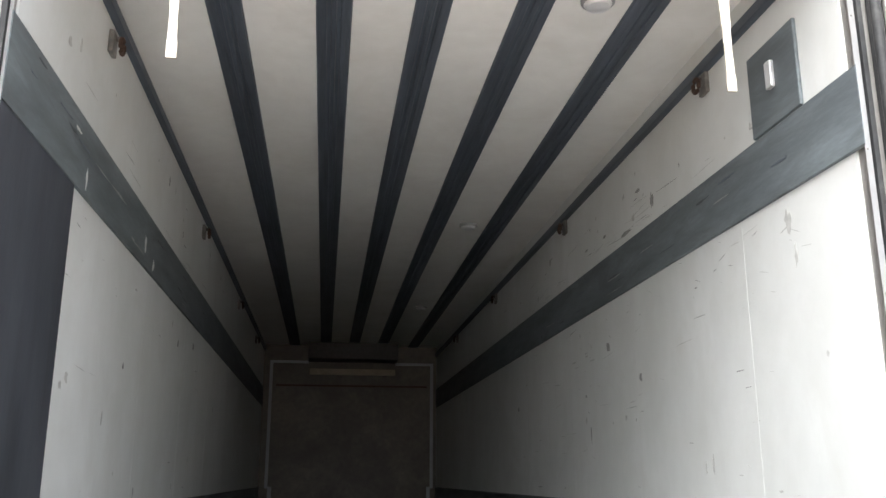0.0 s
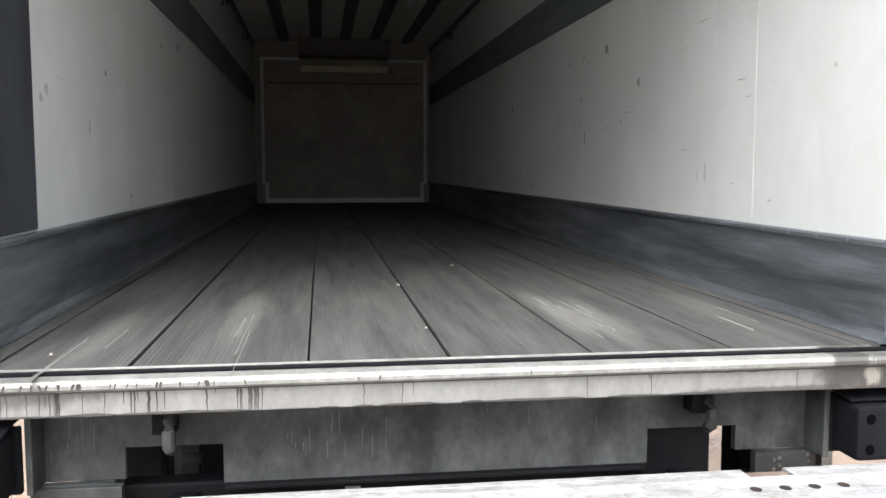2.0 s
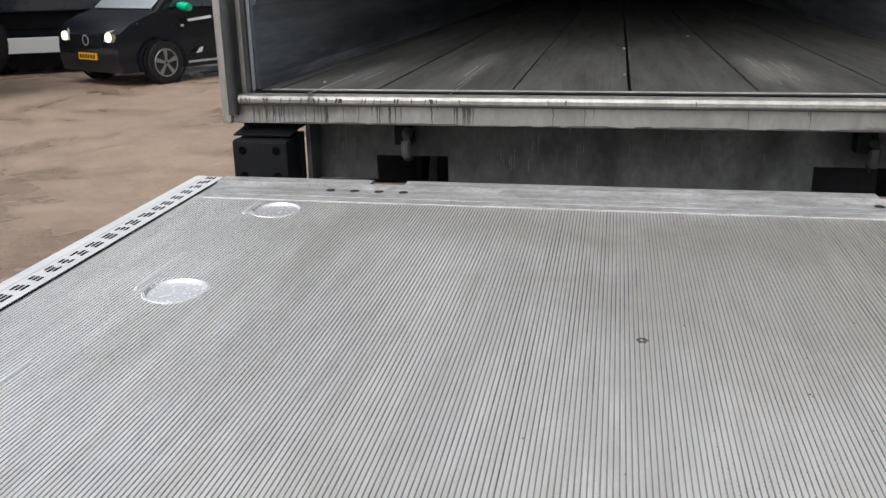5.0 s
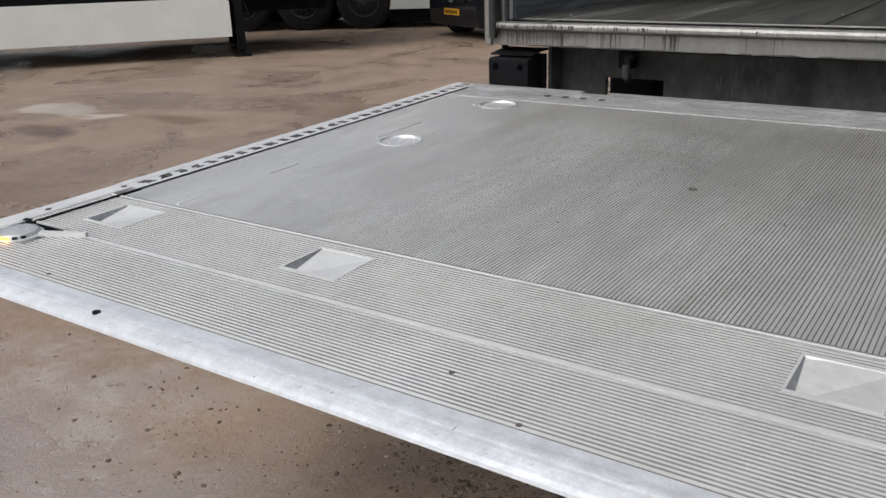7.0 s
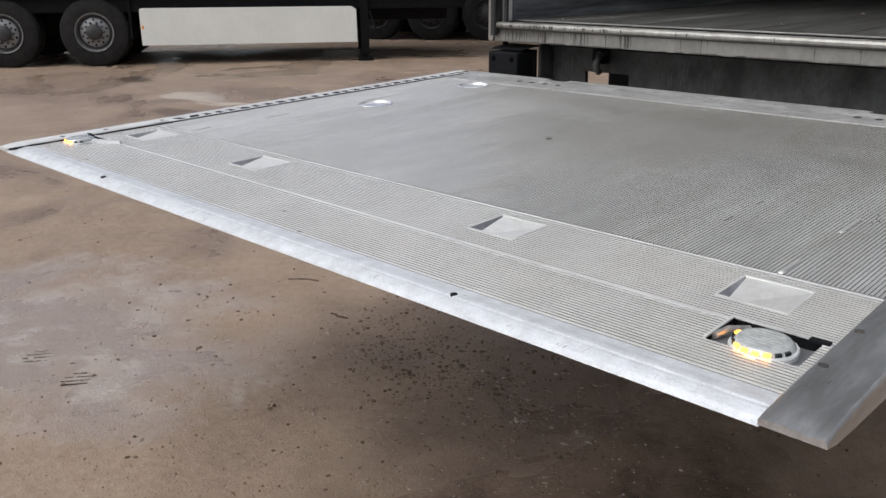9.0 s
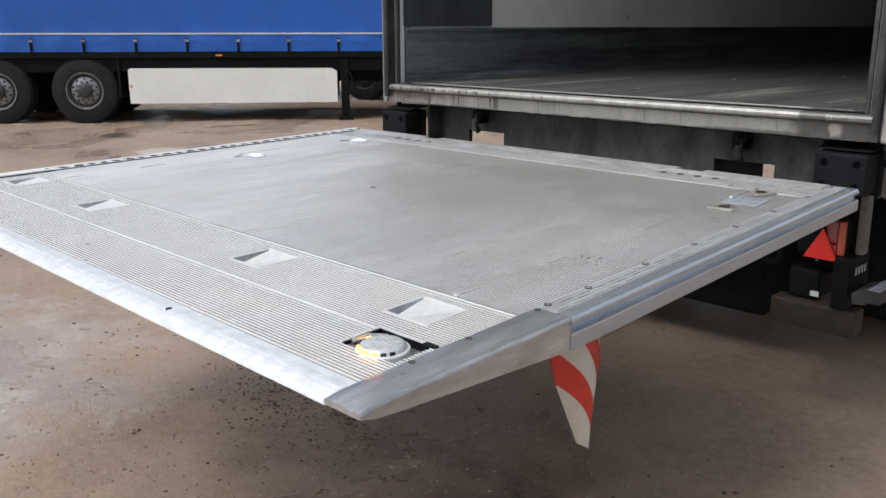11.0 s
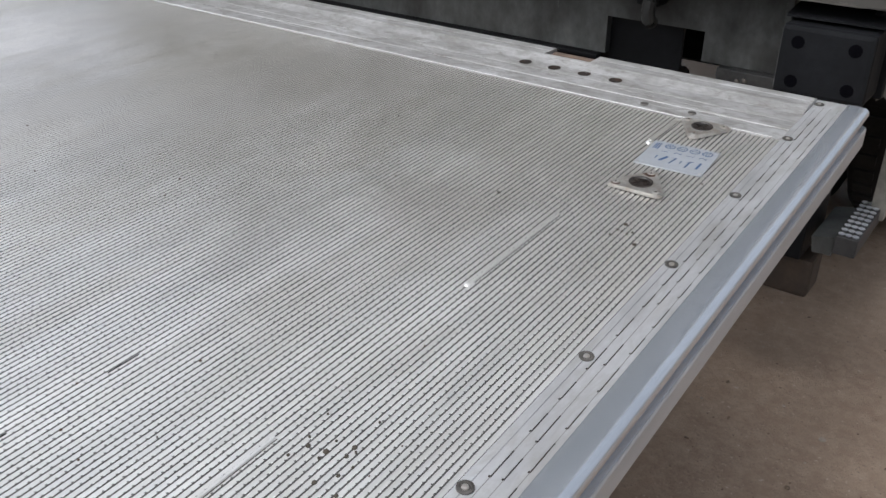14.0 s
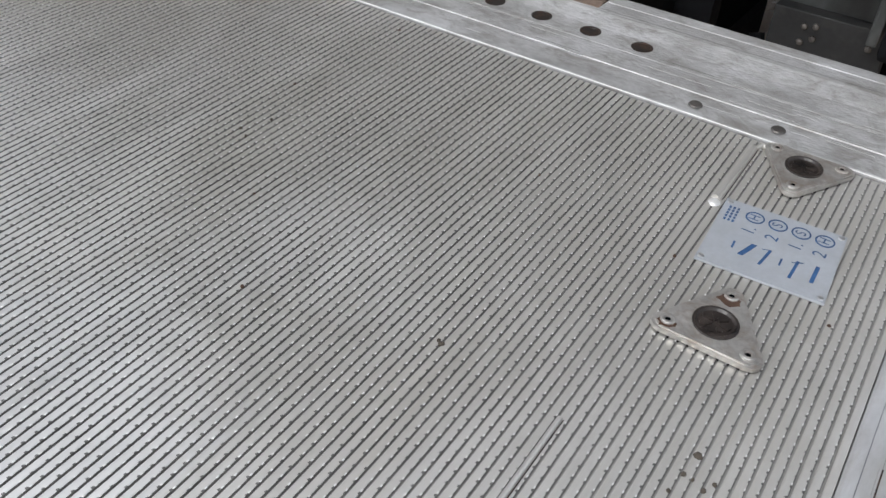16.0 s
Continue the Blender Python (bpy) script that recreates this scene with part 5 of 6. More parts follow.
# side profiles
for sx in (-1, 1):
    f = lambda p: [(sx * x, z) for x, z in p]
    rim_in = 1.1865 if sx > 0 else 1.173
    # left copies get a paler metal: their brighter lighting is put into the colour
    flat = Shape().prism(f([(rim_in, -0.03), (rim_in, 0.0008), (rim_in + 0.0025, 0.0022), (1.241, 0.0026), (1.241, -0.03)]), "y", YS, -0.022)
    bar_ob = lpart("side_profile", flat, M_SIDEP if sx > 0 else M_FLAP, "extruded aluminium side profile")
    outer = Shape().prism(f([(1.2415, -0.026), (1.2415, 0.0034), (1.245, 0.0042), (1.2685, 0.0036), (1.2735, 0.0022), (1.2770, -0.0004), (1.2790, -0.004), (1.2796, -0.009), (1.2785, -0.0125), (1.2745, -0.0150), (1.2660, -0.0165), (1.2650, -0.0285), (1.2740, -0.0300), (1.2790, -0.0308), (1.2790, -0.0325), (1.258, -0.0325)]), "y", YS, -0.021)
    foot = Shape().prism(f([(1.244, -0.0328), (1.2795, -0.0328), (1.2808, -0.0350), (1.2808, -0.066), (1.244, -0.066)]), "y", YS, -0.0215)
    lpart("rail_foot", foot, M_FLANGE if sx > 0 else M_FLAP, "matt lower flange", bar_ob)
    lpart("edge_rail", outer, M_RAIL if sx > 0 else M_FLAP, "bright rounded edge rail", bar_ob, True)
    rd = random.Random(7)
    if sx < 0:
        y = YS + 0.03
        while y < -0.04:
            l = rd.choice((0.022, 0.028, 0.035))
            for dx in (1.205, 1.216, 1.227):
                o = rd.uniform(0, 0.012)
                lpart("slot", Shape().box(-dx - 0.0026, -dx + 0.0026, min(y + o, -0.05), min(y + o + l, -0.03), 0.002, 0.0036), M_DARK, parent=bar_ob)
            y += l + 0.028
    else:
        # one long groove and three rows of staggered raised ridges
        lpart("groove_line", Shape().box(1.1966, 1.1972, YS + 0.01, -0.06, 0.002, 0.00285), M_STEEL_DARK, parent=bar_ob)
        for row, dx in enumerate((1.207, 1.219, 1.2335)):
            lpart("groove_line", Shape().box(dx + 0.0006, dx + 0.0011, YS + 0.01, -0.06, 0.002, 0.0029), M_DUST, parent=bar_ob)
            y = YS + 0.02 + (0.045, 0.018, 0.0)[row]
            while y < -0.12:
                l = rd.uniform(0.030, 0.046)
                if rd.random() < 0.88:
                    ridge = lpart("ridge", Shape().box(dx - 0.0012, dx + 0.0005, y, y + l, 0.002, 0.0035, 0.0004), M_SIDEP, parent=bar_ob)
                    # dark strips stand for the shaded side and end of each ridge
                    lpart("ridge_edge", Shape().box(dx + 0.0005, dx + 0.0016, y - 0.0015, y + l, 0.002, 0.0030), M_PIT, parent=ridge)
                    lpart("ridge_edge", Shape().box(dx - 0.0011, dx + 0.0005, y - 0.0024, y, 0.002, 0.0030), M_PIT, parent=ridge)
                y += l + rd.uniform(0.024, 0.034)
    if sx < 0:
        lpart("seal_line", Shape().box(-1.180, -1.174, YJ - 0.5, -0.03, -0.002, 0.0042), M_DARK, parent=bar_ob)
    for y in (-0.048, -0.238, -0.49, -0.725, -0.957, -1.19, -1.425, -1.57):
        if sx > 0:
            s = Shape().lathe([(0.0086, 0.0026), (0.0086, 0.0042), (0.0060, 0.0046), (0.0052, 0.0032)], (1.197, y, 0), "z", 16)
            bolt_ob = lpart("bolt", s, M_BOLT, parent=bar_ob)
            lpart("bolt_core", Shape().lathe([(0.0038, 0.003), (0.0034, 0.0046), (0.0016, 0.0049)], (1.197, y, 0), "z", 10), M_SWITCH, parent=bolt_ob)

# weld slots
# left beads take a whiter metal, their bright look put into the colour
for sx, mt in ((-1, M_WHITEPL), (1, M_SEEP)):
    for y0, y1 in ((-0.372, -0.264), (-0.905, -0.685), (-1.345, -1.242), (-1.642, -1.567)):
        x = -0.978 + 0.012 * (y0 + 0.8) if sx < 0 else 1.012
        lpart("weld_bead", Shape().tube([(x, y0, 0.0018 if sx < 0 else 0.0006), (x, y1, 0.0018 if sx < 0 else 0.0006)], 0.0034 if sx < 0 else 0.0011, 6), mt)
        lpart("weld_bead", Shape().lathe([(0.0055, 0.0), (0.0045, 0.0018), (0.002, 0.0026)], (x, y0, 0), "z", 10), M_WHITEPL if sx < 0 else M_DECK)
        if sx > 0:
            lpart("weld_bead", Shape().tube([(x, y0, 0.0010), (x, y1, 0.0010)], 0.0022, 8), M_DECK, smooth=True)
            # dark strips painted as shade along both sides of the bead
            lpart("weld_shadow", Shape().box(x + 0.0024, x + 0.0031, y0, y1, 0.0002, 0.0010), M_PIT)
            lpart("weld_shadow", Shape().box(x - 0.0030, x - 0.0025, y0, y1, 0.0002, 0.0010), M_DIRT)
            lpart("weld_bead", Shape().lathe([(0.0062, 0.0), (0.0050, 0.0022), (0.002, 0.0032)], (x - 0.002, y0 - 0.004, 0), "z", 12), M_POCKET, smooth=True)
        if sx > 0 and y0 > -0.5:
            lpart("weld_bead", Shape().tube([(x - 0.004, y0 + 0.002, 0.0016), (x - 0.003, y1, 0.0018), (x + 0.005, y1 + 0.008, 0.0016), (x + 0.018, y1 + 0.009, 0.0012)], 0.0034, 10), M_DECK, smooth=True)

# outer flap, tapering to the tip
pts = [(YJ, -0.055), (YJ, 0.001), (YJ - 0.003, 0.0016), (YJ - 0.006, 0.0016), (YJ - 0.008, 0.0008)]
y = YJ - 0.014
rib = 0.0092
while y > -2.072:
    if abs(y + 1.89) < 0.0046:
        pts += [(y, 0.0006), (y - 0.003, 0.0006), (y - 0.0038, 0.0009), (y - 0.0060, 0.0009), (y - 0.0068, 0.0006)]
    else:
        pts += [(y, -0.0022), (y - 0.0028, -0.0022), (y - 0.0036, 0.0006), (y - rib + 0.0006, 0.0006)]
    y -= rib
pts += [(-2.076, -0.002), (-2.0815, -0.002), (-2.083, -0.012), (-2.06, -0.03)]
HOLES = ((-1.092, -0.966), (-0.492, -0.366), (0.410, 0.524), (0.971, 1.090))
dirty = []


def flap_cells():
    """The ribbed skin, left open where the pockets and the lamp recesses are."""
    s = Shape()
    xs = sorted({-1.21, 1.19, 1.035, 1.176, -1.20, -1.064, *[x for h in HOLES for x in h]})
    strip = pts[1:-2]
    for x0, x1 in zip(xs, xs[1:]):
        mid = (x0 + x1) / 2
        pocket = any(a < mid < b for a, b in HOLES)
        lamp_gap = 1.035 < mid < 1.176 or -1.20 < mid < -1.064
        for (ya, za), (yb, zb) in zip(strip, strip[1:]):
            ym = (ya + yb) / 2
            if pocket and -1.815 < ym < -1.705:
                continue
            if lamp_gap and -1.985 < ym < -1.885:
                continue
            # groove bottoms and the flank towards the tip take darker tones
            if za < -0.002 and zb < -0.002:
                dirty.append((len(s.f), 1))
            elif zb < -0.002 and za < 0.002:
                dirty.append((len(s.f), 2))
            s.add([(x0, ya, za), (x1, ya, za), (x1, yb, zb), (x0, yb, zb)], [(0, 1, 2, 3)])
    s.prism([(YJ, -0.055), (YJ, -0.05), (-2.06, -0.014), (YT, -0.013), (YT, -0.0145), (-2.06, -0.03)], "x", -1.21, 1.19)
    return s


flap = lpart("flap", flap_cells(), M_FLAP, "ribbed outer flap of the platform")
flap.data.materials.append(M_SEEP)
flap.data.materials.append(M_DUST)
for i, groove_tone in dirty:
    flap.data.polygons[i].material_index = groove_tone
TIP = [(-2.081, -0.02), (-2.081, 0.0012), (-2.098, 0.0012), (-2.106, 0.0021), (-2.113, 0.0023), (-2.118, 0.0016), (-2.119, -0.0014), (-2.1215, -0.0014), (-2.1225, 0.0004), (-2.128, -0.0002), (-2.136, -0.0026), (-2.144, -0.0056), (YT + 0.001, -0.0095), (YT - 0.001, -0.0142)]
tip = lpart("tip_bar", Shape().prism(TIP, "x", -1.214, 1.192), M_TIP, "worn galvanised tip bar")
lpart("tip_joint", Shape().box(-1.21, 1.19, -2.0808, -2.0785, -0.002, 0.0011), M_DIRT, parent=tip)
rs = random.Random(9)
for _ in range(60):
    x, y, l, a = rs.uniform(-1.2, 1.17), rs.uniform(-2.148, -2.10), rs.uniform(0.004, 0.014), rs.uniform(0.6, 1.5)
    z = float(np.interp(-y, [-q[0] for q in TIP[2:]], [q[1] for q in TIP[2:]]))
    dx, dy = l * math.cos(a), min(l * math.sin(a), 0.012)
    zb = float(np.interp(-(y + dy), [-q[0] for q in TIP[2:]], [q[1] for q in TIP[2:]]))
    lpart("scratch", Shape().add([(x, y, z + 0.0004), (x + 0.0012, y, z + 0.0004), (x + dx + 0.0012, y + dy, zb + 0.0004), (x + dx, y + dy, zb + 0.0004)], [(0, 1, 2, 3)]), rs.choice((M_DIRT, M_SWITCH)), parent=tip)
for x, y in ((-0.625, -2.125), (0.634, -2.112)):
    lpart("drain_hole", Shape().lathe([(0.007, -0.003), (0.007, 0.0026), (0.003, 0.0026)], (x, y, 0), "z", 12), M_DARK)
for x, y in ((0.01, -1.998), (0.155, -2.07), (-0.86, -2.06)):
    lpart("rivet", Shape().lathe([(0.0045, 0.0), (0.0045, 0.0016), (0.002, 0.0022)], (x, y, 0), "z", 10), M_BOLT)
# pockets: pressed trays that slope up to one side
for a, b in HOLES:
    t = Shape()
    y0, y1 = -1.815, -1.705
    t.add([(a + 0.010, y0 + 0.003, -0.016), (a + 0.002, y1 - 0.002, -0.001), (b, y1, 0.0), (b, y0, 0.0), (a, y0, 0.001), (a, y1, 0.001), (a + 0.045, y0 + 0.003, -0.011)],
          [(0, 6, 2, 1), (6, 3, 2), (4, 3, 6, 0), (5, 1, 2)])
    tray = lpart("pocket", t, M_POCKET, "pressed sloping hand pocket")
    # steep wall in a darker metal: its shade is put into the colour
    wl = Shape().add([(a + 0.010, y0 + 0.003, -0.016), (a + 0.002, y1 - 0.002, -0.001), (a, y0, 0.001), (a, y1, 0.001)], [(2, 0, 1, 3)])
    lpart("pocket_wall", wl, M_STEEL_DARK, "steep pocket wall with its shade in the colour", tray)
    r = 0.004
    rim = Shape()
    rim.box(a - r, b + r, y0 - r, y0, -0.001, 0.0018)
    rim.box(a - r, b + r, y1, y1 + r, -0.001, 0.0018)
    rim.box(a - r, a, y0, y1, -0.001, 0.0018)
    rim.box(b, b + r, y0, y1, -0.001, 0.0018)
    lpart("pocket_rim", rim, M_FLAP, parent=tray)
# lamp recesses and flashers
for sx in (-1, 1):
    a, b = (1.035, 1.176) if sx > 0 else (-1.20, -1.064)
    y0, y1 = -1.985, -1.885
    rec = Shape().add([(a, y0, 0), (b, y0, 0), (b, y1, 0), (a, y1, 0), (a, y0, -0.006), (b, y0, -0.006), (b, y1, -0.019), (a, y1, -0.019)],
                      [(0, 1, 5, 4), (1, 2, 6, 5), (2, 3, 7, 6), (3, 0, 4, 7)])
    tray = lpart("lamp_recess", rec, M_DARK, "black-walled recess round the flashing lamp")
    lpart("recess_floor", Shape().add([(a, y0, -0.0055), (b, y0, -0.0055), (b, y1, -0.0185), (a, y1, -0.0185)], [(0, 1, 2, 3)]), M_STEEL_DARK, "grubby metal recess floor", tray)
    edge = Shape().box(a - 0.004, b, y1 - 0.001, y1 + 0.005, -0.001, 0.0026).box(a - 0.005, a, y0, y1, -0.001, 0.0026)
    lpart("recess_frame", edge, M_FLAP, parent=tray)
    side_in = b if sx > 0 else a
    # black block added where the recess ends in shadow
    lpart("dark_end_block", Shape().box(side_in - 0.022, side_in + 0.010, y1 - 0.010, y1 + 0.004, -0.004, 0.0042, 0.003), M_BLACK, "black block added for the recess's dark end", tray)
    lpart("cable_gland", Shape().tube([(a + 0.004, y0 + 0.02, -0.002), (a + 0.012, y0 + 0.055, 0.0005), (a + 0.030, y1 - 0.012, -0.006)], 0.0055, 8), M_SWITCH, "grey cable run", tray, True)
    if sx < 0:
        lpart("bent_strip", Shape().prism([(-1.085, -1.930), (-0.985, -1.887), (-0.978, -1.897), (-1.075, -1.943)], "z", 0.001, 0.010), M_WHITEPL, "loose bent pale strip", tray)
    cx, cy = (1.111 if sx > 0 else -1.134), -1.952
    fl = lpart("flasher", Shape().lathe([(0.050, -0.012), (0.051, -0.001), (0.0495, 0.0016), (0.047, 0.0022)], (cx, cy, 0), "z", 32), M_WHITEPL, "round amber flashing lamp, lit", smooth=True)
    lpart("lens_band", Shape().lathe([(0.0462, 0.0021), (0.0435, 0.0068), (0.0395, 0.0104)], (cx, cy, 0), "z", 32), M_CLEAR, "clear lens ring", fl, True)
    for k in range(9):
        a0 = radians(172 + 21 * k)
        led = [(cx + r * math.cos(a0 + d), cy + r * math.sin(a0 + d)) for r, d in ((0.0410, -0.12), (0.0410, 0.12), (0.0468, 0.11), (0.0468, -0.11))]
        on = k in (0, 3, 4, 5, 6)
        lpart("lit_diode" if on else "diode_window", Shape().prism(led, "z", 0.002, 0.0078), M_AMBER if on else M_GLASS, "glowing amber diode" if on else "dark diode window", fl)
    lpart("dome", Shape().lathe([(0.0394, 0.0104), (0.034, 0.0118), (0.012, 0.0124)], (cx, cy, 0), "z", 32), M_CLEAR, "clear ribbed lamp dome", fl, True)
    for k in range(7):
        q = -0.027 + 0.009 * k
        w = math.sqrt(0.034 ** 2 - q * q) * 0.9
        lpart("dome_rib", Shape().box(cx - w, cx + w, cy + q - 0.0016, cy + q + 0.0016, 0.0119, 0.0131), M_CLEAR, parent=fl)
    # flap side bars
    f = lambda p: [(sx * x, z) for x, z in p]
    sb = Shape()
    ys = (YS - 0.003, -1.85, -2.06, -2.12, YT - 0.002)
    depth = (-0.066, -0.045, -0.027, -0.020, -0.011)
    inner, w = (1.1905, 0.087) if sx > 0 else (1.2105, 0.052)
    cross = ((0, None), (0, 0.002), (0.004, 0.0046), (0.55, 0.0046), (0.68, 0.0022), (0.78, 0.0028), (0.88, 0.0052), (0.95, 0.0044), (0.99, 0.0008), (1.0, -0.004), (1.0, None))
    m = len(cross)
    verts = []
    for y, d in zip(ys, depth):
        drop = -0.005 if y < -2.14 else -0.001 if y < -2.10 else 0.0
        verts += [(sx * (inner + (q if q == 0.004 else q * w)), y, d if z is None else max(d, z + drop)) for q, z in cross]
    faces = [(j * m + i, j * m + (i + 1) % m, (j + 1) * m + (i + 1) % m, (j + 1) * m + i) for j in range(len(ys) - 1) for i in range(m)]
    sb.add(verts, faces + [tuple(range(m)), tuple(range((len(ys) - 1) * m, len(ys) * m))])
    # left bar paler again, its brightness put into the colour
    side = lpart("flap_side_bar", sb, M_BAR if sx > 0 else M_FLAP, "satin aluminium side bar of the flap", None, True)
    for y in (-1.613, -1.822, -1.969):
        lpart("bolt", Shape().lathe([(0.0075, 0.0045), (0.0075, 0.0058), (0.003, 0.0062)], (sx * (1.2035 if sx > 0 else 1.225), y, 0), "z", 10), M_BOLT, parent=side)

# foot discs on one side, triangular foot switches on the other
for x, y in DISHES:
    d = Shape().lathe([(0.067, -0.003), (0.066, 0.0022), (0.061, 0.0026), (0.057, -0.002), (0.050, -0.011), (0.036, -0.018), (0.018, -0.021), (0.004, -0.0215)], (x, y, 0), "z", 32)
    lpart("foot_dish", d, M_DISH, "round bright pressed dish", smooth=True)
nut = Shape().lathe([(0.010, -0.001), (0.010, 0.0022), (0.007, 0.0022), (0.006, 0.0004)], (0.012, -1.004, 0), "z", 6)
lpart("plug_nut", nut, M_BOLT, "small rusty plug")


def foot_switch(cx, cy, turn, rusty):
    e = Shape()
    R = 0.040
    ring = []
    for k in range(3):
        a = radians(turn + 120 * k)
        c = (cx + R * math.cos(a), cy + R * math.sin(a))
        for j in range(-2, 3):
            b = a + radians(30 * j)
            ring.append((c[0] + 0.0095 * math.cos(b), c[1] + 0.0095 * math.sin(b)))
    e.prism(ring, "z", 0.0022, 0.0062)
    e.prism([(cx + (x - cx) * 0.94, cy + (y - cy) * 0.94) for x, y in ring], "z", 0.0062, 0.0074)
    sw = lpart("foot_switch", e, M_SWITCH, "triangular steel foot switch plate")
    lpart("gasket", Shape().prism([(cx + (x - cx) * 0.93, cy + (y - cy) * 0.93) for x, y in ring], "z", -0.004, 0.0021), M_DARK, "dark gasket", sw)
    button = lpart("rubber_button", Shape().lathe([(0.0182, 0.0075), (0.0182, 0.0090), (0.0158, 0.0094), (0.0140, 0.0076), (0.0060, 0.0070), (0.0020, 0.0070)], (cx, cy, 0), "z", 24), M_BUTTON, "dark rubber button with a torn crown", sw)
    rc = random.Random(round(turn))
    for k in range(7):
        a = 0.9 * k + rc.uniform(-0.2, 0.2)
        r0, r1 = rc.uniform(0.002, 0.005), rc.uniform(0.009, 0.0125)
        lobe = [(cx + r * math.cos(a + d), cy + r * math.sin(a + d)) for r, d in ((r0, -0.3), (r1, -0.28), (r1 * 1.08, 0.05), (r1 * 0.95, 0.3), (r0, 0.3))]
        lpart("crown_lobe", Shape().prism(lobe, "z", 0.0068, 0.0084 + rc.uniform(0, 0.0012)), M_BUTTON, parent=button)
    for k in range(3):
        a = radians(turn + 120 * k)
        x, y = cx + R * 0.92 * math.cos(a), cy + R * 0.92 * math.sin(a)
        lpart("screw", Shape().lathe([(0.0062, 0.0072), (0.0062, 0.0086), (0.0050, 0.0092), (0.0030, 0.0092), (0.0026, 0.0078)], (x, y, 0), "z", 12), M_SWITCH, parent=sw)
        lpart("screw_socket", Shape().lathe([(0.0026, 0.0078), (0.0024, 0.0081), (0.0008, 0.0081)], (x, y, 0), "z", 6), M_HOLE, parent=sw)
        if rusty and k < 2:
            rs = random.Random(4 + k)
            g = (1.0, 0.75)[k]
            blot = [(x + rs.uniform(0.5, 1) * 0.013 * g * math.cos(i * 0.45), y - 0.004 + rs.uniform(0.5, 1) * 0.010 * g * math.sin(i * 0.45)) for i in range(14)]
            lpart("rust_stain", Shape().prism(blot, "z", 0.0073, 0.0076), M_RUST, parent=sw)


foot_switch(unspread(1.053, -0.278), -0.278, -90, False)
foot_switch(unspread(1.064, -0.537), -0.537, 90, True)

# instruction plate with blue printing
# plate axes: u along its long side, v towards the lorry
U, V = Vector((0.108, 0.008)), Vector((-0.006, 0.100))
O = Vector((unspread(1.0185, -0.466), -0.466))


def lp(u, v):
    p = O + U * u + V * v
    return p.x, p.y


def quad(u0, u1, v0, v1, z0, z1):
    return Shape().prism([lp(u0, v0), lp(u1, v0), lp(u1, v1), lp(u0, v1)], "z", z0, z1)


plate = lpart("instruction_plate", quad(0, 1, 0, 1, 0.0012, 0.0035), M_LABEL, "pale blue metal instruction plate with lift symbols")
for u, v in ((0.04, 0.05), (0.96, 0.05), (0.96, 0.95), (0.04, 0.95)):
    x, y = lp(u, v)
    lpart("rivet", Shape().lathe([(0.003, 0.0035), (0.0025, 0.0048)], (x, y, 0), "z", 8), M_BAR, parent=plate)


def plate_text(body, u, v, size, turn=90):
    cu = bpy.data.curves.new("lettering", "FONT")
    cu.body, cu.size, cu.align_x, cu.align_y = body, size, "CENTER", "CENTER"
    tmp = bpy.data.objects.new("lettering", cu)
    scene.collection.objects.link(tmp)
    me = bpy.data.meshes.new_from_object(tmp.evaluated_get(bpy.context.evaluated_depsgraph_get()))
    bpy.data.objects.remove(tmp)
    x, y = lp(u, v)
    me.transform(Matrix.Translation(PZ(x, y, 0.0039)) @ Matrix.Rotation(radians(turn), 4, "Z"))
    me.materials.clear()
    me.materials.append(M_INK)
    ob = new("lettering", me)
    ob.parent = plate


for k, (num, ch) in enumerate((("1.", "H"), ("2", "S"), ("1.", "S"), ("2", "H"))):
    u = 0.28 + 0.19 * k
    plate_text(num, u, 0.62, 0.0165)
    plate_text(ch, u, 0.83, 0.0135)
    x, y = lp(u, 0.83)
    ringpts = Shape().lathe([(0.0086, 0.00365), (0.0086, 0.0040), (0.0072, 0.0040), (0.0072, 0.00365)], (x, y, 0), "z", 20, False)
    lpart("printed_ring", ringpts, M_INK, parent=plate)
for u0, v0, u1, v1, w in ((0.22, 0.40, 0.22, 0.30, 0.008), (0.30, 0.24, 0.37, 0.44, 0.022), (0.46, 0.20, 0.50, 0.44, 0.012), (0.60, 0.38, 0.60, 0.28, 0.008), (0.70, 0.16, 0.72, 0.42, 0.012), (0.86, 0.20, 0.87, 0.44, 0.016), (0.44, 0.42, 0.50, 0.44, 0.008), (0.68, 0.38, 0.76, 0.42, 0.008)):
    lpart("printed_line", Shape().prism([lp(u0 - w, v0), lp(u0 + w, v0), lp(u1 + w, v1), lp(u1 - w, v1)], "z", 0.00365, 0.0040), M_INK, parent=plate)
for j in range(3):
    for i in range(5):
        lpart("printed_bar", quad(0.05 + 0.035 * j, 0.07 + 0.035 * j, 0.66 + 0.05 * i, 0.69 + 0.05 * i, 0.00365, 0.0040), M_INK, parent=plate)

# specks of dirt on the deck
for _ in range(60):
    x, y = rt.uniform(-0.2, 1.15), rt.uniform(-1.55, -0.26)
    r = rt.uniform(0.0008, 0.0022)
    lpart("dirt_speck", Shape().lathe([(r, 0.0), (r * 0.7, 0.0015)], (x, y, 0), "z", 6), M_RUST) if rt.random() < 0.8 else None

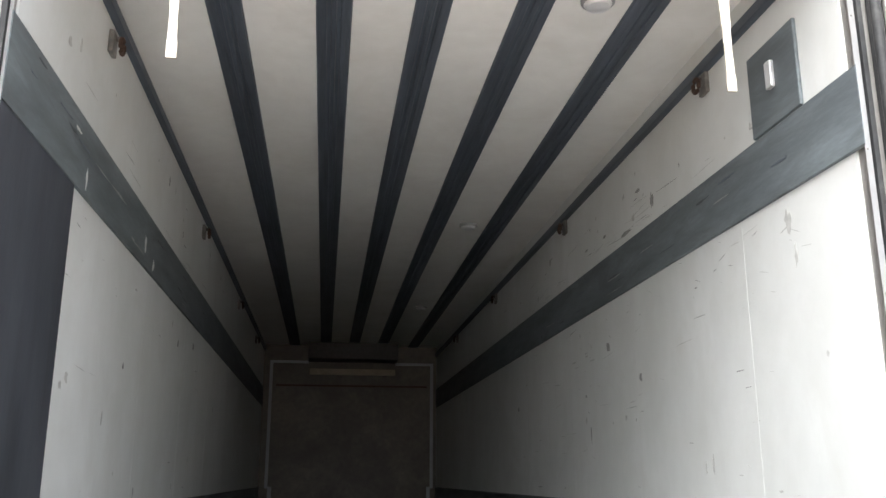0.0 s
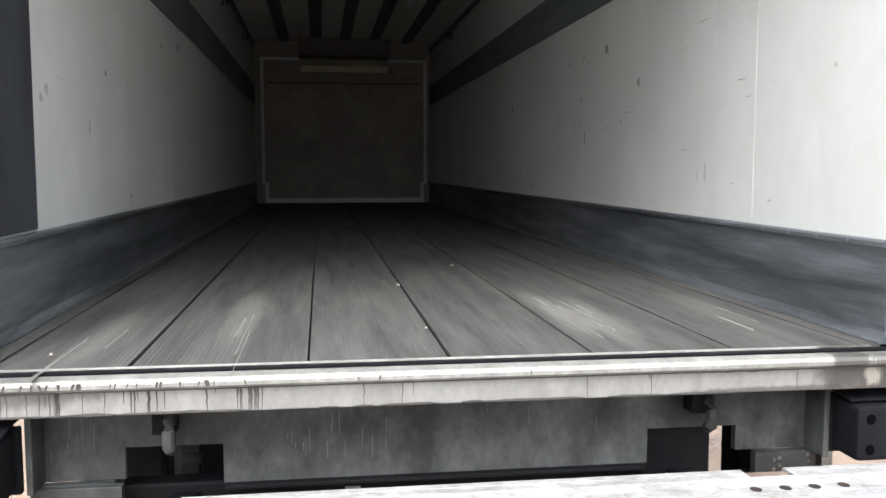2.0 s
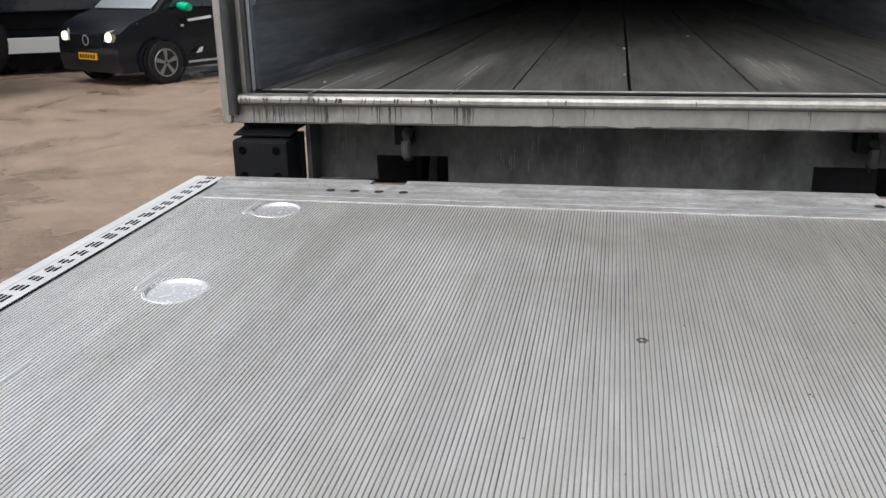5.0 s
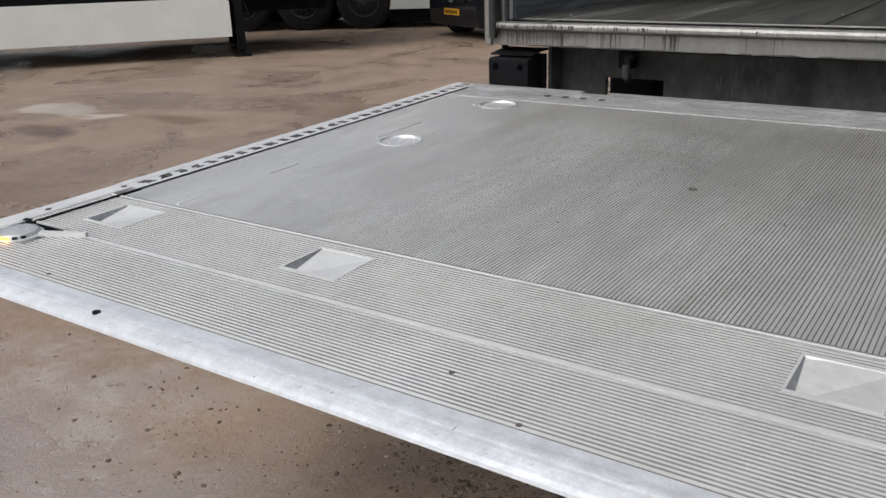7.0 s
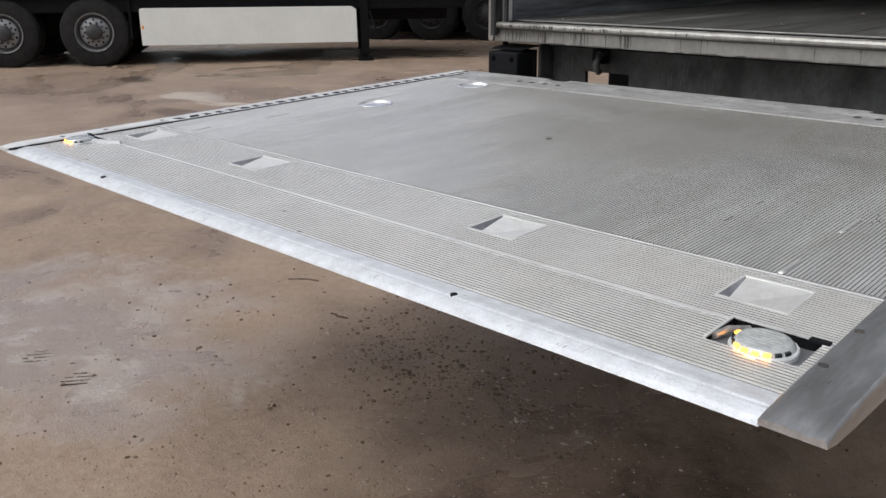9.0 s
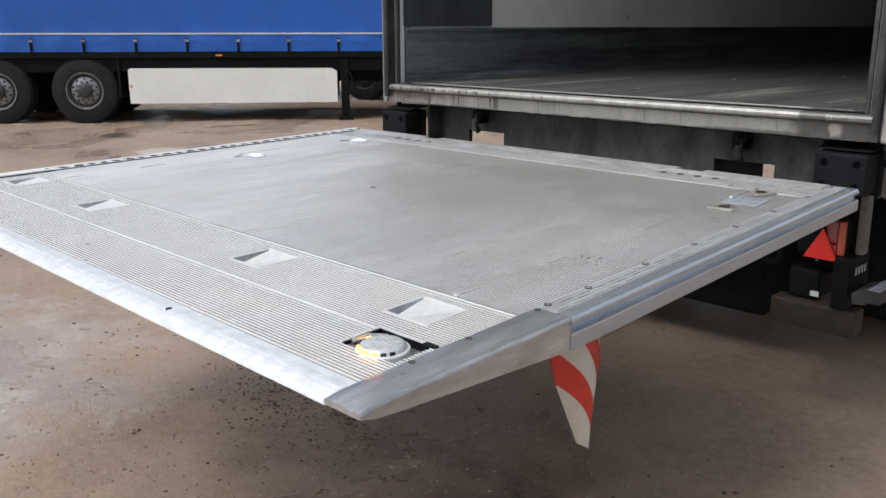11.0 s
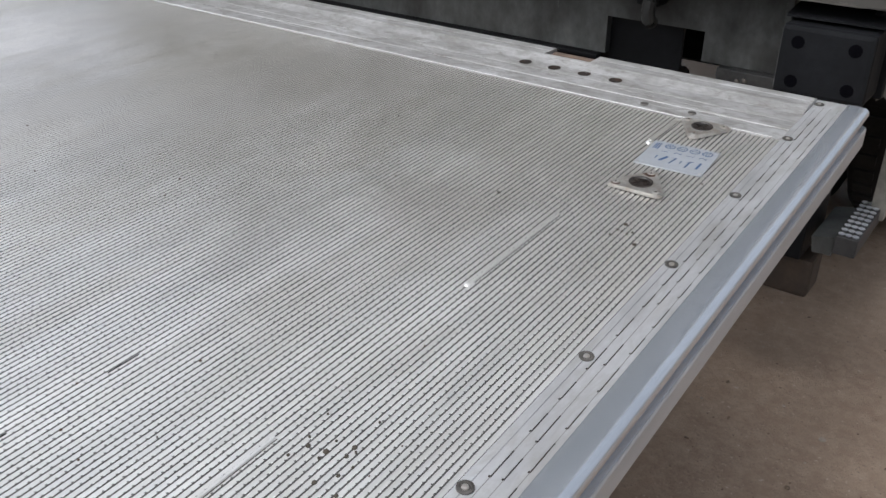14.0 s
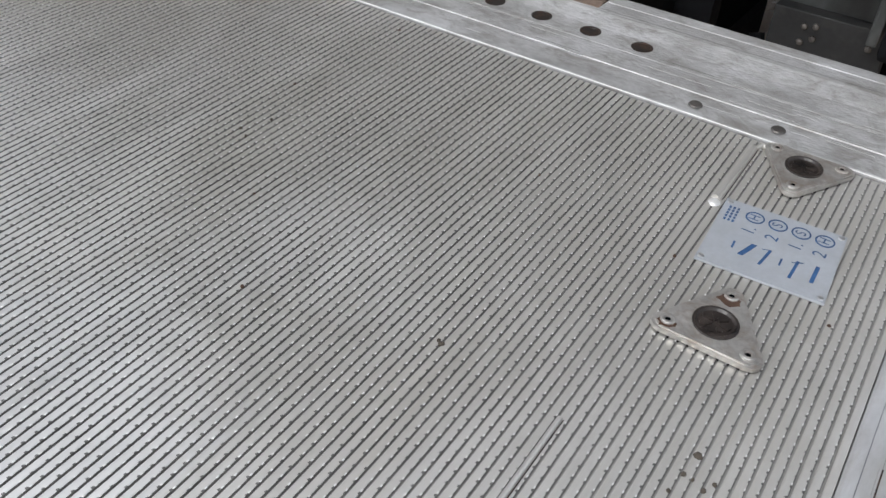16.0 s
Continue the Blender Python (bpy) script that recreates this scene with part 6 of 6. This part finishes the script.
# crumbs of mud in a loose cluster, and a few strays
for cx, cy, sp, cnt in ((1.07, -1.225, 0.03, 15), (1.115, -0.68, 0.012, 7), (0.585, -0.55, 0.02, 3), (0.905, -0.676, 0.004, 3)):
    for _ in range(cnt):
        x, y, r = min(1.165, rt.gauss(cx, sp)), rt.gauss(cy, sp * 1.1), rt.uniform(0.0012, 0.0036)
        lpart("mud_crumb", Shape().lathe([(r, 0.0), (r * 0.8, 0.0018), (r * 0.3, 0.0026)], (x, y, 0), "z", 6), M_CRUMB)
for y0, y1 in ((-1.43, -1.39), (-1.275, -1.235)):
    lpart("dirt_line", Shape().box(0.7960, 0.7978, y0, y1, -0.001, 0.0009), M_DARK)

# warning flag under the edge
fl = empty("warning_flag", "pointed red and white striped warning flag hanging under the platform edge", "warning flag")


def flag_point(t, v):
    """t across the flag, v down it."""
    half = 0.095 * (1 - max(0, v - 0.25) / 0.75) ** 0.8 if v > 0.25 else 0.095
    y = -1.475 + (2 * t - 1) * half + 0.02 * v
    x = 1.235 + 0.03 * math.cos(math.pi * (t - 0.5)) - 0.02 + 0.012 * math.sin(2.5 * v)
    return x, y, 0.838 - 0.29 * v


EDGES = (-1.0, -0.55, -0.2, 0.1, 0.42, 1.0)
for k, (lo, hi) in enumerate(zip(EDGES, EDGES[1:])):
    s = Shape()
    vs, fs = [], []
    n = 14
    for i in range(n + 1):
        t = i / n
        for c in (lo, hi):
            v = max(0.0, min(1.0, c + t - 0.12 * math.sin(math.pi * t)))
            vs.append(flag_point(t, v))
    for i in range(n):
        fs.append((2 * i, 2 * i + 1, 2 * i + 3, 2 * i + 2))
    back = [(x - 0.003, y, z) for x, y, z in vs]
    s.add(vs, fs).add(back, [f[::-1] for f in fs])
    part("stripe", s, M_FLAGR if k % 2 else M_FLAGW, fl, smooth=True)
part("clamp", Shape().box(1.20, 1.245, -1.57, -1.38, 0.828, 0.852, 0.004), M_STEEL_DARK, fl)

# lift arms under the platform
arms = empty("lift_arms", "black tail lift arms between lorry and platform", "lift arm")
for x in (-0.67, 0.645):
    part("arm", Shape().prism([(-0.02, 0.93), (0.06, 0.90), (0.55, 0.76), (0.55, 0.66), (0.05, 0.80), (-0.06, 0.87)], "x", x - 0.03, x + 0.03), M_DARK, arms)
part("ram", Shape().tube([(0.45, 0.1, 0.80), (0.45, 0.8, 0.62)], 0.03, 10), M_DARK, arms)
part("ram", Shape().tube([(-0.45, 0.1, 0.80), (-0.45, 0.8, 0.62)], 0.03, 10), M_DARK, arms)
part("under_plate", Shape().box(-1.1, 1.1, -1.5, -0.02, 0.846, 0.853), M_STEEL_DARK, arms)


# ---- parked vehicles behind ----
def buckle_set(parent, u, x):
    b = part("buckle", Shape().box(x, x + 0.012, u - 0.02, u + 0.02, 1.09, 1.33, 0.004), M_DARK, parent, "dark strap with a steel buckle")
    part("ratchet", Shape().box(x + 0.0125, x + 0.02, u - 0.028, u + 0.028, 1.27, 1.31, 0.003), M_STEEL_DARK, b)


# curtain-sided trailer; local y runs along it, local +x looks at the yard
P0, DIR = Vector((-11.95, 3.15, GZ)), Vector((0.635, 0.772, 0)).normalized()
AT = Matrix.Translation(P0) @ Matrix.Rotation(math.atan2(DIR.y, DIR.x) - math.pi / 2, 4, "Z")
tr = empty("curtain_trailer", "blue curtain-sided semi-trailer with white side boards", "trailer", at=AT)
cur = Shape()
cols = 200
rows = ((1.12, 0.0), (1.16, 0.004), (1.25, 0.0), (1.33, 0.006), (1.39, 0.0), (1.6, 0.003), (2.2, 0.004), (3.0, 0.003), (3.9, 0.0))
vs = []
for z, amp in rows:
    for i in range(cols + 1):
        u = -4.5 + 10.4 * i / cols
        w = amp * 3 * noise.noise((u * 2.4, z * 3, 2)) + 0.010 * noise.noise((u * 0.8, z * 0.6, 7)) + (0.016 * abs(math.sin(u * math.pi / 0.803)) * (1 + 0.8 * noise.noise((u * 5, 1, 3))) if z < 1.36 else 0)
        vs.append((w, u, z))
n = cols + 1
cur.add(vs, [(j * n + i, j * n + i + 1, (j + 1) * n + i + 1, (j + 1) * n + i) for j in range(len(rows) - 1) for i in range(cols)])
part("curtain", cur, M_CURTAIN, tr, "bright blue tarpaulin curtain", smooth=True)
part("box_shell", Shape().box(-2.50, -0.03, -4.5, 5.9, 1.10, 3.95, 0.02), M_CURTAIN, tr)
seam = part("curtain_seam", Shape().box(0.011, 0.016, -4.5, 5.9, 1.385, 1.415), M_CURTSEAM, tr, "pale stitched seam band")
for k in range(150):
    part("stitch", Shape().box(0.0165, 0.019, -2.0 + 0.05 * k, -1.968 + 0.05 * k, 1.39, 1.41), M_WHITEPL, seam)
for k in range(13):
    buckle_set(tr, -3.91 + 0.803 * k, 0.018)
part("side_rail", Shape().box(-0.05, 0.004, -4.5, 5.9, 1.02, 1.115, 0.008), M_DARK, tr, "black side rail")
part("chassis", Shape().box(-2.3, -0.06, -4.4, 5.8, 0.80, 1.05, 0.02), M_DARK, tr)
part("underside", Shape().box(-1.9, -0.6, -4.2, 5.6, 0.60, 0.80, 0.02), M_DARK, tr)
for u in (-1.95, 2.2):
    part("marker", Shape().box(0.021, 0.03, u - 0.05, u + 0.05, 1.05, 1.075), M_ORANGE, tr, "small orange side marker")
bd = part("side_board", Shape().prism([(0.75, 0.30), (4.08, 0.30), (4.08, 0.80), (4.0, 0.85), (0.79, 0.86), (0.75, 0.84)], "x", -0.02, 0.01), M_BOARD, tr, "white aluminium side guard board")
part("reflector", Shape().box(0.0105, 0.014, 0.77, 0.80, 0.55, 0.60), M_ORANGE, bd)
leg = Shape().box(-0.14, -0.02, 4.14, 4.27, 0.10, 1.02, 0.01)
leg.box(-0.18, 0.02, 4.09, 4.33, 0.0, 0.05, 0.005)
leg.box(-0.12, -0.04, 4.16, 4.25, 0.04, 0.12)
part("landing_leg", leg, M_DARK, tr, "black landing leg")
part("landing_leg", Shape().box(-2.2, -2.06, 4.14, 4.27, 0.0, 1.02, 0.01), M_DARK, tr)
part("crank", Shape().tube([(-0.01, 4.29, 0.78), (0.02, 4.35, 0.60), (0.02, 4.37, 0.45)], 0.015, 8), M_DARK, tr)
# unseen far board blocks light below the trailer; black stands for its shade
part("side_board", Shape().box(-2.48, -2.45, 0.75, 4.08, 0.22, 0.86, 0.01), M_DARK, tr, "far side board, added black to darken the underside")
# added box keeps the space below the chassis dark
part("dark_filler_box", Shape().box(-2.2, -0.5, 1.0, 3.6, 0.40, 0.80, 0.02), M_DARK, tr, "black box added under the chassis to keep it dark")


def on_trailer(at, u, x, z=0.51):
    return at @ pose(x, u, z)


tw = wheel("trailer_wheel", "black trailer tyre with a silver ten-bolt rim", "trailer wheels", on_trailer(AT, 0.05, 0.0), R=0.52, W=0.38)
for u in (-1.29, -2.62):
    copy_thing(tw, on_trailer(AT, u, 0.0))
for u in (0.05, -1.29, -2.62):
    copy_thing(tw, on_trailer(AT, u, -2.45) @ pose(0, 0, 0, 0, 0, 180))
part("wheel_arch", Shape().box(-0.40, -0.02, 0.58, 0.62, 0.40, 1.0, 0.008), M_DARK, tr)

# second, dark trailer behind
AT2 = Matrix.Translation((-11.2, 9.85, GZ)) @ Matrix.Rotation(math.atan2(0.49, 0.87) - math.pi / 2, 4, "Z")
t2 = empty("dark_trailer", "dark semi-trailer with a white side board", "trailer", at=AT2)
part("box_shell", Shape().box(-2.5, 0.0, -3.5, 4.3, 1.0, 3.9, 0.03), M_NAVY, t2)
part("chassis", Shape().box(-2.2, -0.10, -3.4, 4.2, 0.72, 1.0, 0.02), M_DARK, t2)
b2 = part("side_board", Shape().box(-0.03, 0.0, 1.56, 4.2, 0.35, 0.60, 0.008), M_BOARD, t2, "white side board with dark marks")
part("reflector", Shape().box(0.001, 0.005, 1.62, 1.66, 0.45, 0.48), M_ORANGE, b2)
part("emblem", Shape().lathe([(0.06, 0.001), (0.06, 0.004), (0.045, 0.004), (0.045, 0.001)], (0, 2.75, 0.475), "x", 6, False), M_DARK, b2)
for k in range(3):
    part("marking_bar", Shape().box(0.001, 0.004, 2.87 + 0.08 * k, 2.93 + 0.08 * k, 0.445, 0.505), M_DARK, b2)
# dark rims here: the trailer's shade is put into their colour
dw = wheel("trailer_wheel", "black trailer tyre, its shade put into a dark rim colour", "trailer wheels", on_trailer(AT2, 0.0, 0.02), R=0.52, W=0.38, rim_mat=M_RIMD)
for u in (-1.16, 1.16):
    copy_thing(dw, on_trailer(AT2, u, 0.02))
for u in (-1.16, 0.0, 1.16):
    copy_thing(dw, on_trailer(AT2, u, -2.5) @ pose(0, 0, 0, 0, 0, 180))
part("underside", Shape().box(-1.9, -0.5, -3.3, 4.1, 0.45, 0.75, 0.02), M_DARK, t2)
# added box fills the black space below the side board
part("dark_filler_box", Shape().box(-2.0, -0.12, 1.6, 4.1, 0.10, 0.74, 0.03), M_DARK, t2, "black box added to fill the dark under the trailer")

# black van
AT3 = Matrix.Translation((-7.335, 10.185, GZ)) @ Matrix.Rotation(-2.026, 4, "Z") @ Matrix.Scale(0.9, 4)
van = empty("van", "black passenger van with a green mirror and lit headlight", "van", at=AT3)
PROF = ((0.72, 0.22), (0.78, 0.40), (0.78, 0.62), (0.74, 0.84), (0.58, 0.98), (0.32, 1.08), (0.06, 1.16), (-0.35, 1.52), (-0.75, 1.80), (-1.10, 1.90), (-2.5, 1.93), (-3.9, 1.90), (-4.08, 1.4), (-4.1, 0.4), (-4.0, 0.24))


def half(z, x):
    w = 0.96 if z < 1.0 else 0.96 - 0.13 * (z - 1.0) / 0.9
    return w - (0.12 * max(0, (x - 0.33) / 0.45) ** 2 if x > 0.33 else 0)


vb = Shape()
vs = []
for x, z in PROF:
    h = half(z, x)
    vs += [(x, h, z), (x, h * 0.86, z + (0.015 if z > 0.9 else 0.0)), (x, -h * 0.86, z + (0.015 if z > 0.9 else 0.0)), (x, -h, z)]
m = len(PROF)
fs = [(4 * i + j, 4 * i + j + 1, 4 * ((i + 1) % m) + j + 1, 4 * ((i + 1) % m) + j) for i in range(m) for j in range(3)]
vb.add(vs, fs)
# flanks
for j, sgn in ((0, 1), (3, -1)):
    vb.f.append(tuple(4 * i + j for i in range(m)))
part("body", vb, M_VAN, van, "glossy black body", smooth=True)
# pale glass colour stands in for the sky mirrored in the windscreen
part("windscreen", Shape().add([(0.06, 0.80, 1.20), (0.06, -0.80, 1.20), (-0.72, -0.74, 1.815), (-0.72, 0.74, 1.815)], [(0, 1, 2, 3)]).add([(0.05, 0.80, 1.185), (0.05, -0.80, 1.185), (-0.73, -0.74, 1.80), (-0.73, 0.74, 1.80)], [(3, 2, 1, 0)]), M_WSCREEN, van, "windscreen with the reflected sky in its pale colour")


def flank(pts, y0, dy):
    """A flat piece on the van's left flank."""
    return Shape().add([(x, half(z, x) + y0, z) for x, z in pts] + [(x, half(z, x) + y0 - dy, z) for x, z in pts],
                       [tuple(range(len(pts))), tuple(range(len(pts), 2 * len(pts)))] + [(i, (i + 1) % len(pts), len(pts) + (i + 1) % len(pts), len(pts) + i) for i in range(len(pts))])


part("side_window", flank([(-0.20, 1.22), (-0.42, 1.45), (-0.72, 1.70), (-1.05, 1.78), (-1.55, 1.79), (-1.55, 1.18)], 0.006, 0.02), M_GLASS, van)
part("side_window", flank([(-1.65, 1.18), (-1.65, 1.79), (-2.7, 1.79), (-2.7, 1.18)], 0.006, 0.02), M_GLASS, van)
part("door_gap", flank([(-1.60, 0.35), (-1.60, 1.80), (-1.612, 1.80), (-1.612, 0.35)], 0.003, 0.01), M_DARK, van)
part("sill_trim", flank([(-0.45, 0.30), (-0.45, 0.335), (-3.0, 0.335), (-3.0, 0.30)], 0.012, 0.02), M_GREYFR, van, "bright sill strip")
part("lettering_bar", flank([(-0.52, 0.97), (-0.50, 1.01), (-1.0, 1.05), (-1.0, 1.005)], 0.004, 0.006), M_WHITEPL, van)
part("door_logo", flank([(-0.62, 0.45), (-0.70, 0.53), (-0.78, 0.55), (-0.74, 0.46)], 0.004, 0.006), M_WHITEPL, van)
part("indicator", flank([(-0.36, 0.90), (-0.36, 0.93), (-0.42, 0.93), (-0.42, 0.90)], 0.006, 0.008), M_WHITEPL, van)
mir = Shape().lathe([(0.001, -0.10), (0.07, -0.09), (0.10, -0.03), (0.10, 0.05), (0.08, 0.10)], (0, 0, 0), "y", 16)
mir.v = [(-0.36 + 0.8 * x, 1.10 + 1.35 * y, 1.22 + 0.72 * z - 0.12 * y) for x, y, z in mir.v]
part("mirror", mir, M_MIRROR, van, "green mirror cap", smooth=True)
part("grille", Shape().box(0.73, 0.795, -0.45, 0.45, 0.62, 0.82, 0.01), M_BLACK, van)
part("star_emblem", Shape().lathe([(0.085, 0.796), (0.085, 0.805), (0.072, 0.805), (0.072, 0.796)], (0, 0, 0.73), "x", 20, False), M_GREYFR, van)
pl = part("number_plate", Shape().box(0.781, 0.80, -0.26, 0.26, 0.42, 0.53, 0.004), M_PLATE, van, "amber yellow number plate")
for k in range(6):
    part("plate_bar", Shape().box(0.8005, 0.803, -0.22 + 0.075 * k, -0.17 + 0.075 * k, 0.445, 0.505), M_DARK, pl)
for sg in (-1, 1):
    part("headlight", Shape().add([(0.795, sg * 0.50, 0.72), (0.72, sg * 0.80, 0.76), (0.42, sg * 0.93, 1.00), (0.77, sg * 0.56, 0.87),
                                   (0.70, sg * 0.50, 0.70), (0.64, sg * 0.78, 0.74), (0.38, sg * 0.88, 0.98), (0.68, sg * 0.54, 0.85)],
                                  [(0, 1, 2, 3), (4, 5, 6, 7), (0, 1, 5, 4), (1, 2, 6, 5), (2, 3, 7, 6), (3, 0, 4, 7)]), M_CLEAR, van, "clear headlight, lit")
    part("headlight_bulb", Shape().lathe([(0.075, 0.775), (0.07, 0.80), (0.02, 0.815)], (0, sg * 0.62, 0.785), "x", 14), M_HEAD, van, "glowing headlamp bulb")


def van_wheel(x, sg):
    c = (x, sg * 0.965, 0.345)
    w = part("wheel", Shape().lathe([(0.225, sg * -0.22), (0.32, sg * -0.22), (0.345, sg * -0.19), (0.345, sg * -0.03), (0.32, sg * 0.0), (0.225, sg * 0.004)], c, "y", 32), M_TYRE, van, "tyre with a five-spoke alloy rim", True)
    part("rim_ring", Shape().lathe([(0.228, sg * 0.005), (0.222, sg * 0.012), (0.205, sg * 0.006), (0.20, sg * -0.03)], c, "y", 32, False), M_RIM, w)
    for k in range(5):
        a = 2 * math.pi * k / 5 + 0.3
        s = Shape()
        pts = []
        for r, da in ((0.03, -0.7), (0.21, -0.17), (0.21, 0.17), (0.03, 0.7)):
            pts.append((c[0] + r * math.cos(a + da), c[2] + r * math.sin(a + da)))
        s.prism(pts, "y", c[1] + sg * -0.012, c[1] + sg * 0.010)
        part("spoke", s, M_RIM, w)
    part("arch", Shape().lathe([(0.40, sg * -0.012), (0.40, sg * -0.008), (0.35, sg * -0.008)], (x, half(0.4, x) * sg + sg * 0.012, 0.36), "y", 32, False), M_BLACK, w)


for x in (0.0, -3.1):
    for sg in (-1, 1):
        van_wheel(x, sg)

# ---- the far side: verge, road and a fence ----
thing("road", Shape().box(11.0, 16.5, -40, 90, GZ - 0.05, GZ + 0.035, 0.01), M_ROAD, "grey wet asphalt road beyond the verge", "road", kind="structure")


def grass():
    rg = random.Random(9)
    s = Shape()
    for x0, x1, y0, y1, cnt in ((8.6, 11.0, 6, 26, 5000), (16.5, 21, 12, 40, 5000)):
        for _ in range(cnt):
            x, y = rg.uniform(x0, x1), rg.uniform(y0, y1)
            h, a, w = rg.uniform(0.05, 0.14), rg.uniform(0, 6.28), rg.uniform(0.008, 0.02)
            dx, dy = math.cos(a), math.sin(a)
            z = GZ + 0.01
            s.add([(x - w * dy, y + w * dx, z), (x + w * dy, y - w * dx, z), (x + 0.05 * dx, y + 0.05 * dy, z + h)], [(0, 1, 2)])
        s.add([(x0, y0, GZ + 0.03), (x1, y0, GZ + 0.03), (x1, y1, GZ + 0.03), (x0, y1, GZ + 0.03)], [(0, 1, 2, 3)])
    return thing("grass", s, M_GRASS, "short green grass verge beside the yard", "grass", kind="stuff")


grass()


def hedge():
    rg = random.Random(21)
    s = Shape()
    for _ in range(9000):
        y = rg.uniform(10, 60)
        top = 2.6 + 1.2 * noise.noise((y * 0.25, 3, 1)) + 0.5 * noise.noise((y * 1.3, 5, 1))
        z = rg.uniform(0.1, 1) ** 0.7 * top
        x = 24 + rg.gauss(0, 0.6)
        r = rg.uniform(0.05, 0.14)
        a, b = rg.uniform(0, 6.28), rg.uniform(-1, 1)
        u = Vector((math.cos(a), math.sin(a), b)).normalized() * r
        v = u.cross(Vector((rg.uniform(-1, 1), rg.uniform(-1, 1), 1))).normalized() * r * 0.6
        p = Vector((x, y, GZ + z))
        s.add([tuple(p - u), tuple(p + v), tuple(p + u), tuple(p - v)], [(0, 1, 2, 3)])
    return thing("hedge", s, M_LEAF, "uneven green hedge beyond the road", "hedge", kind="stuff")


hedge()
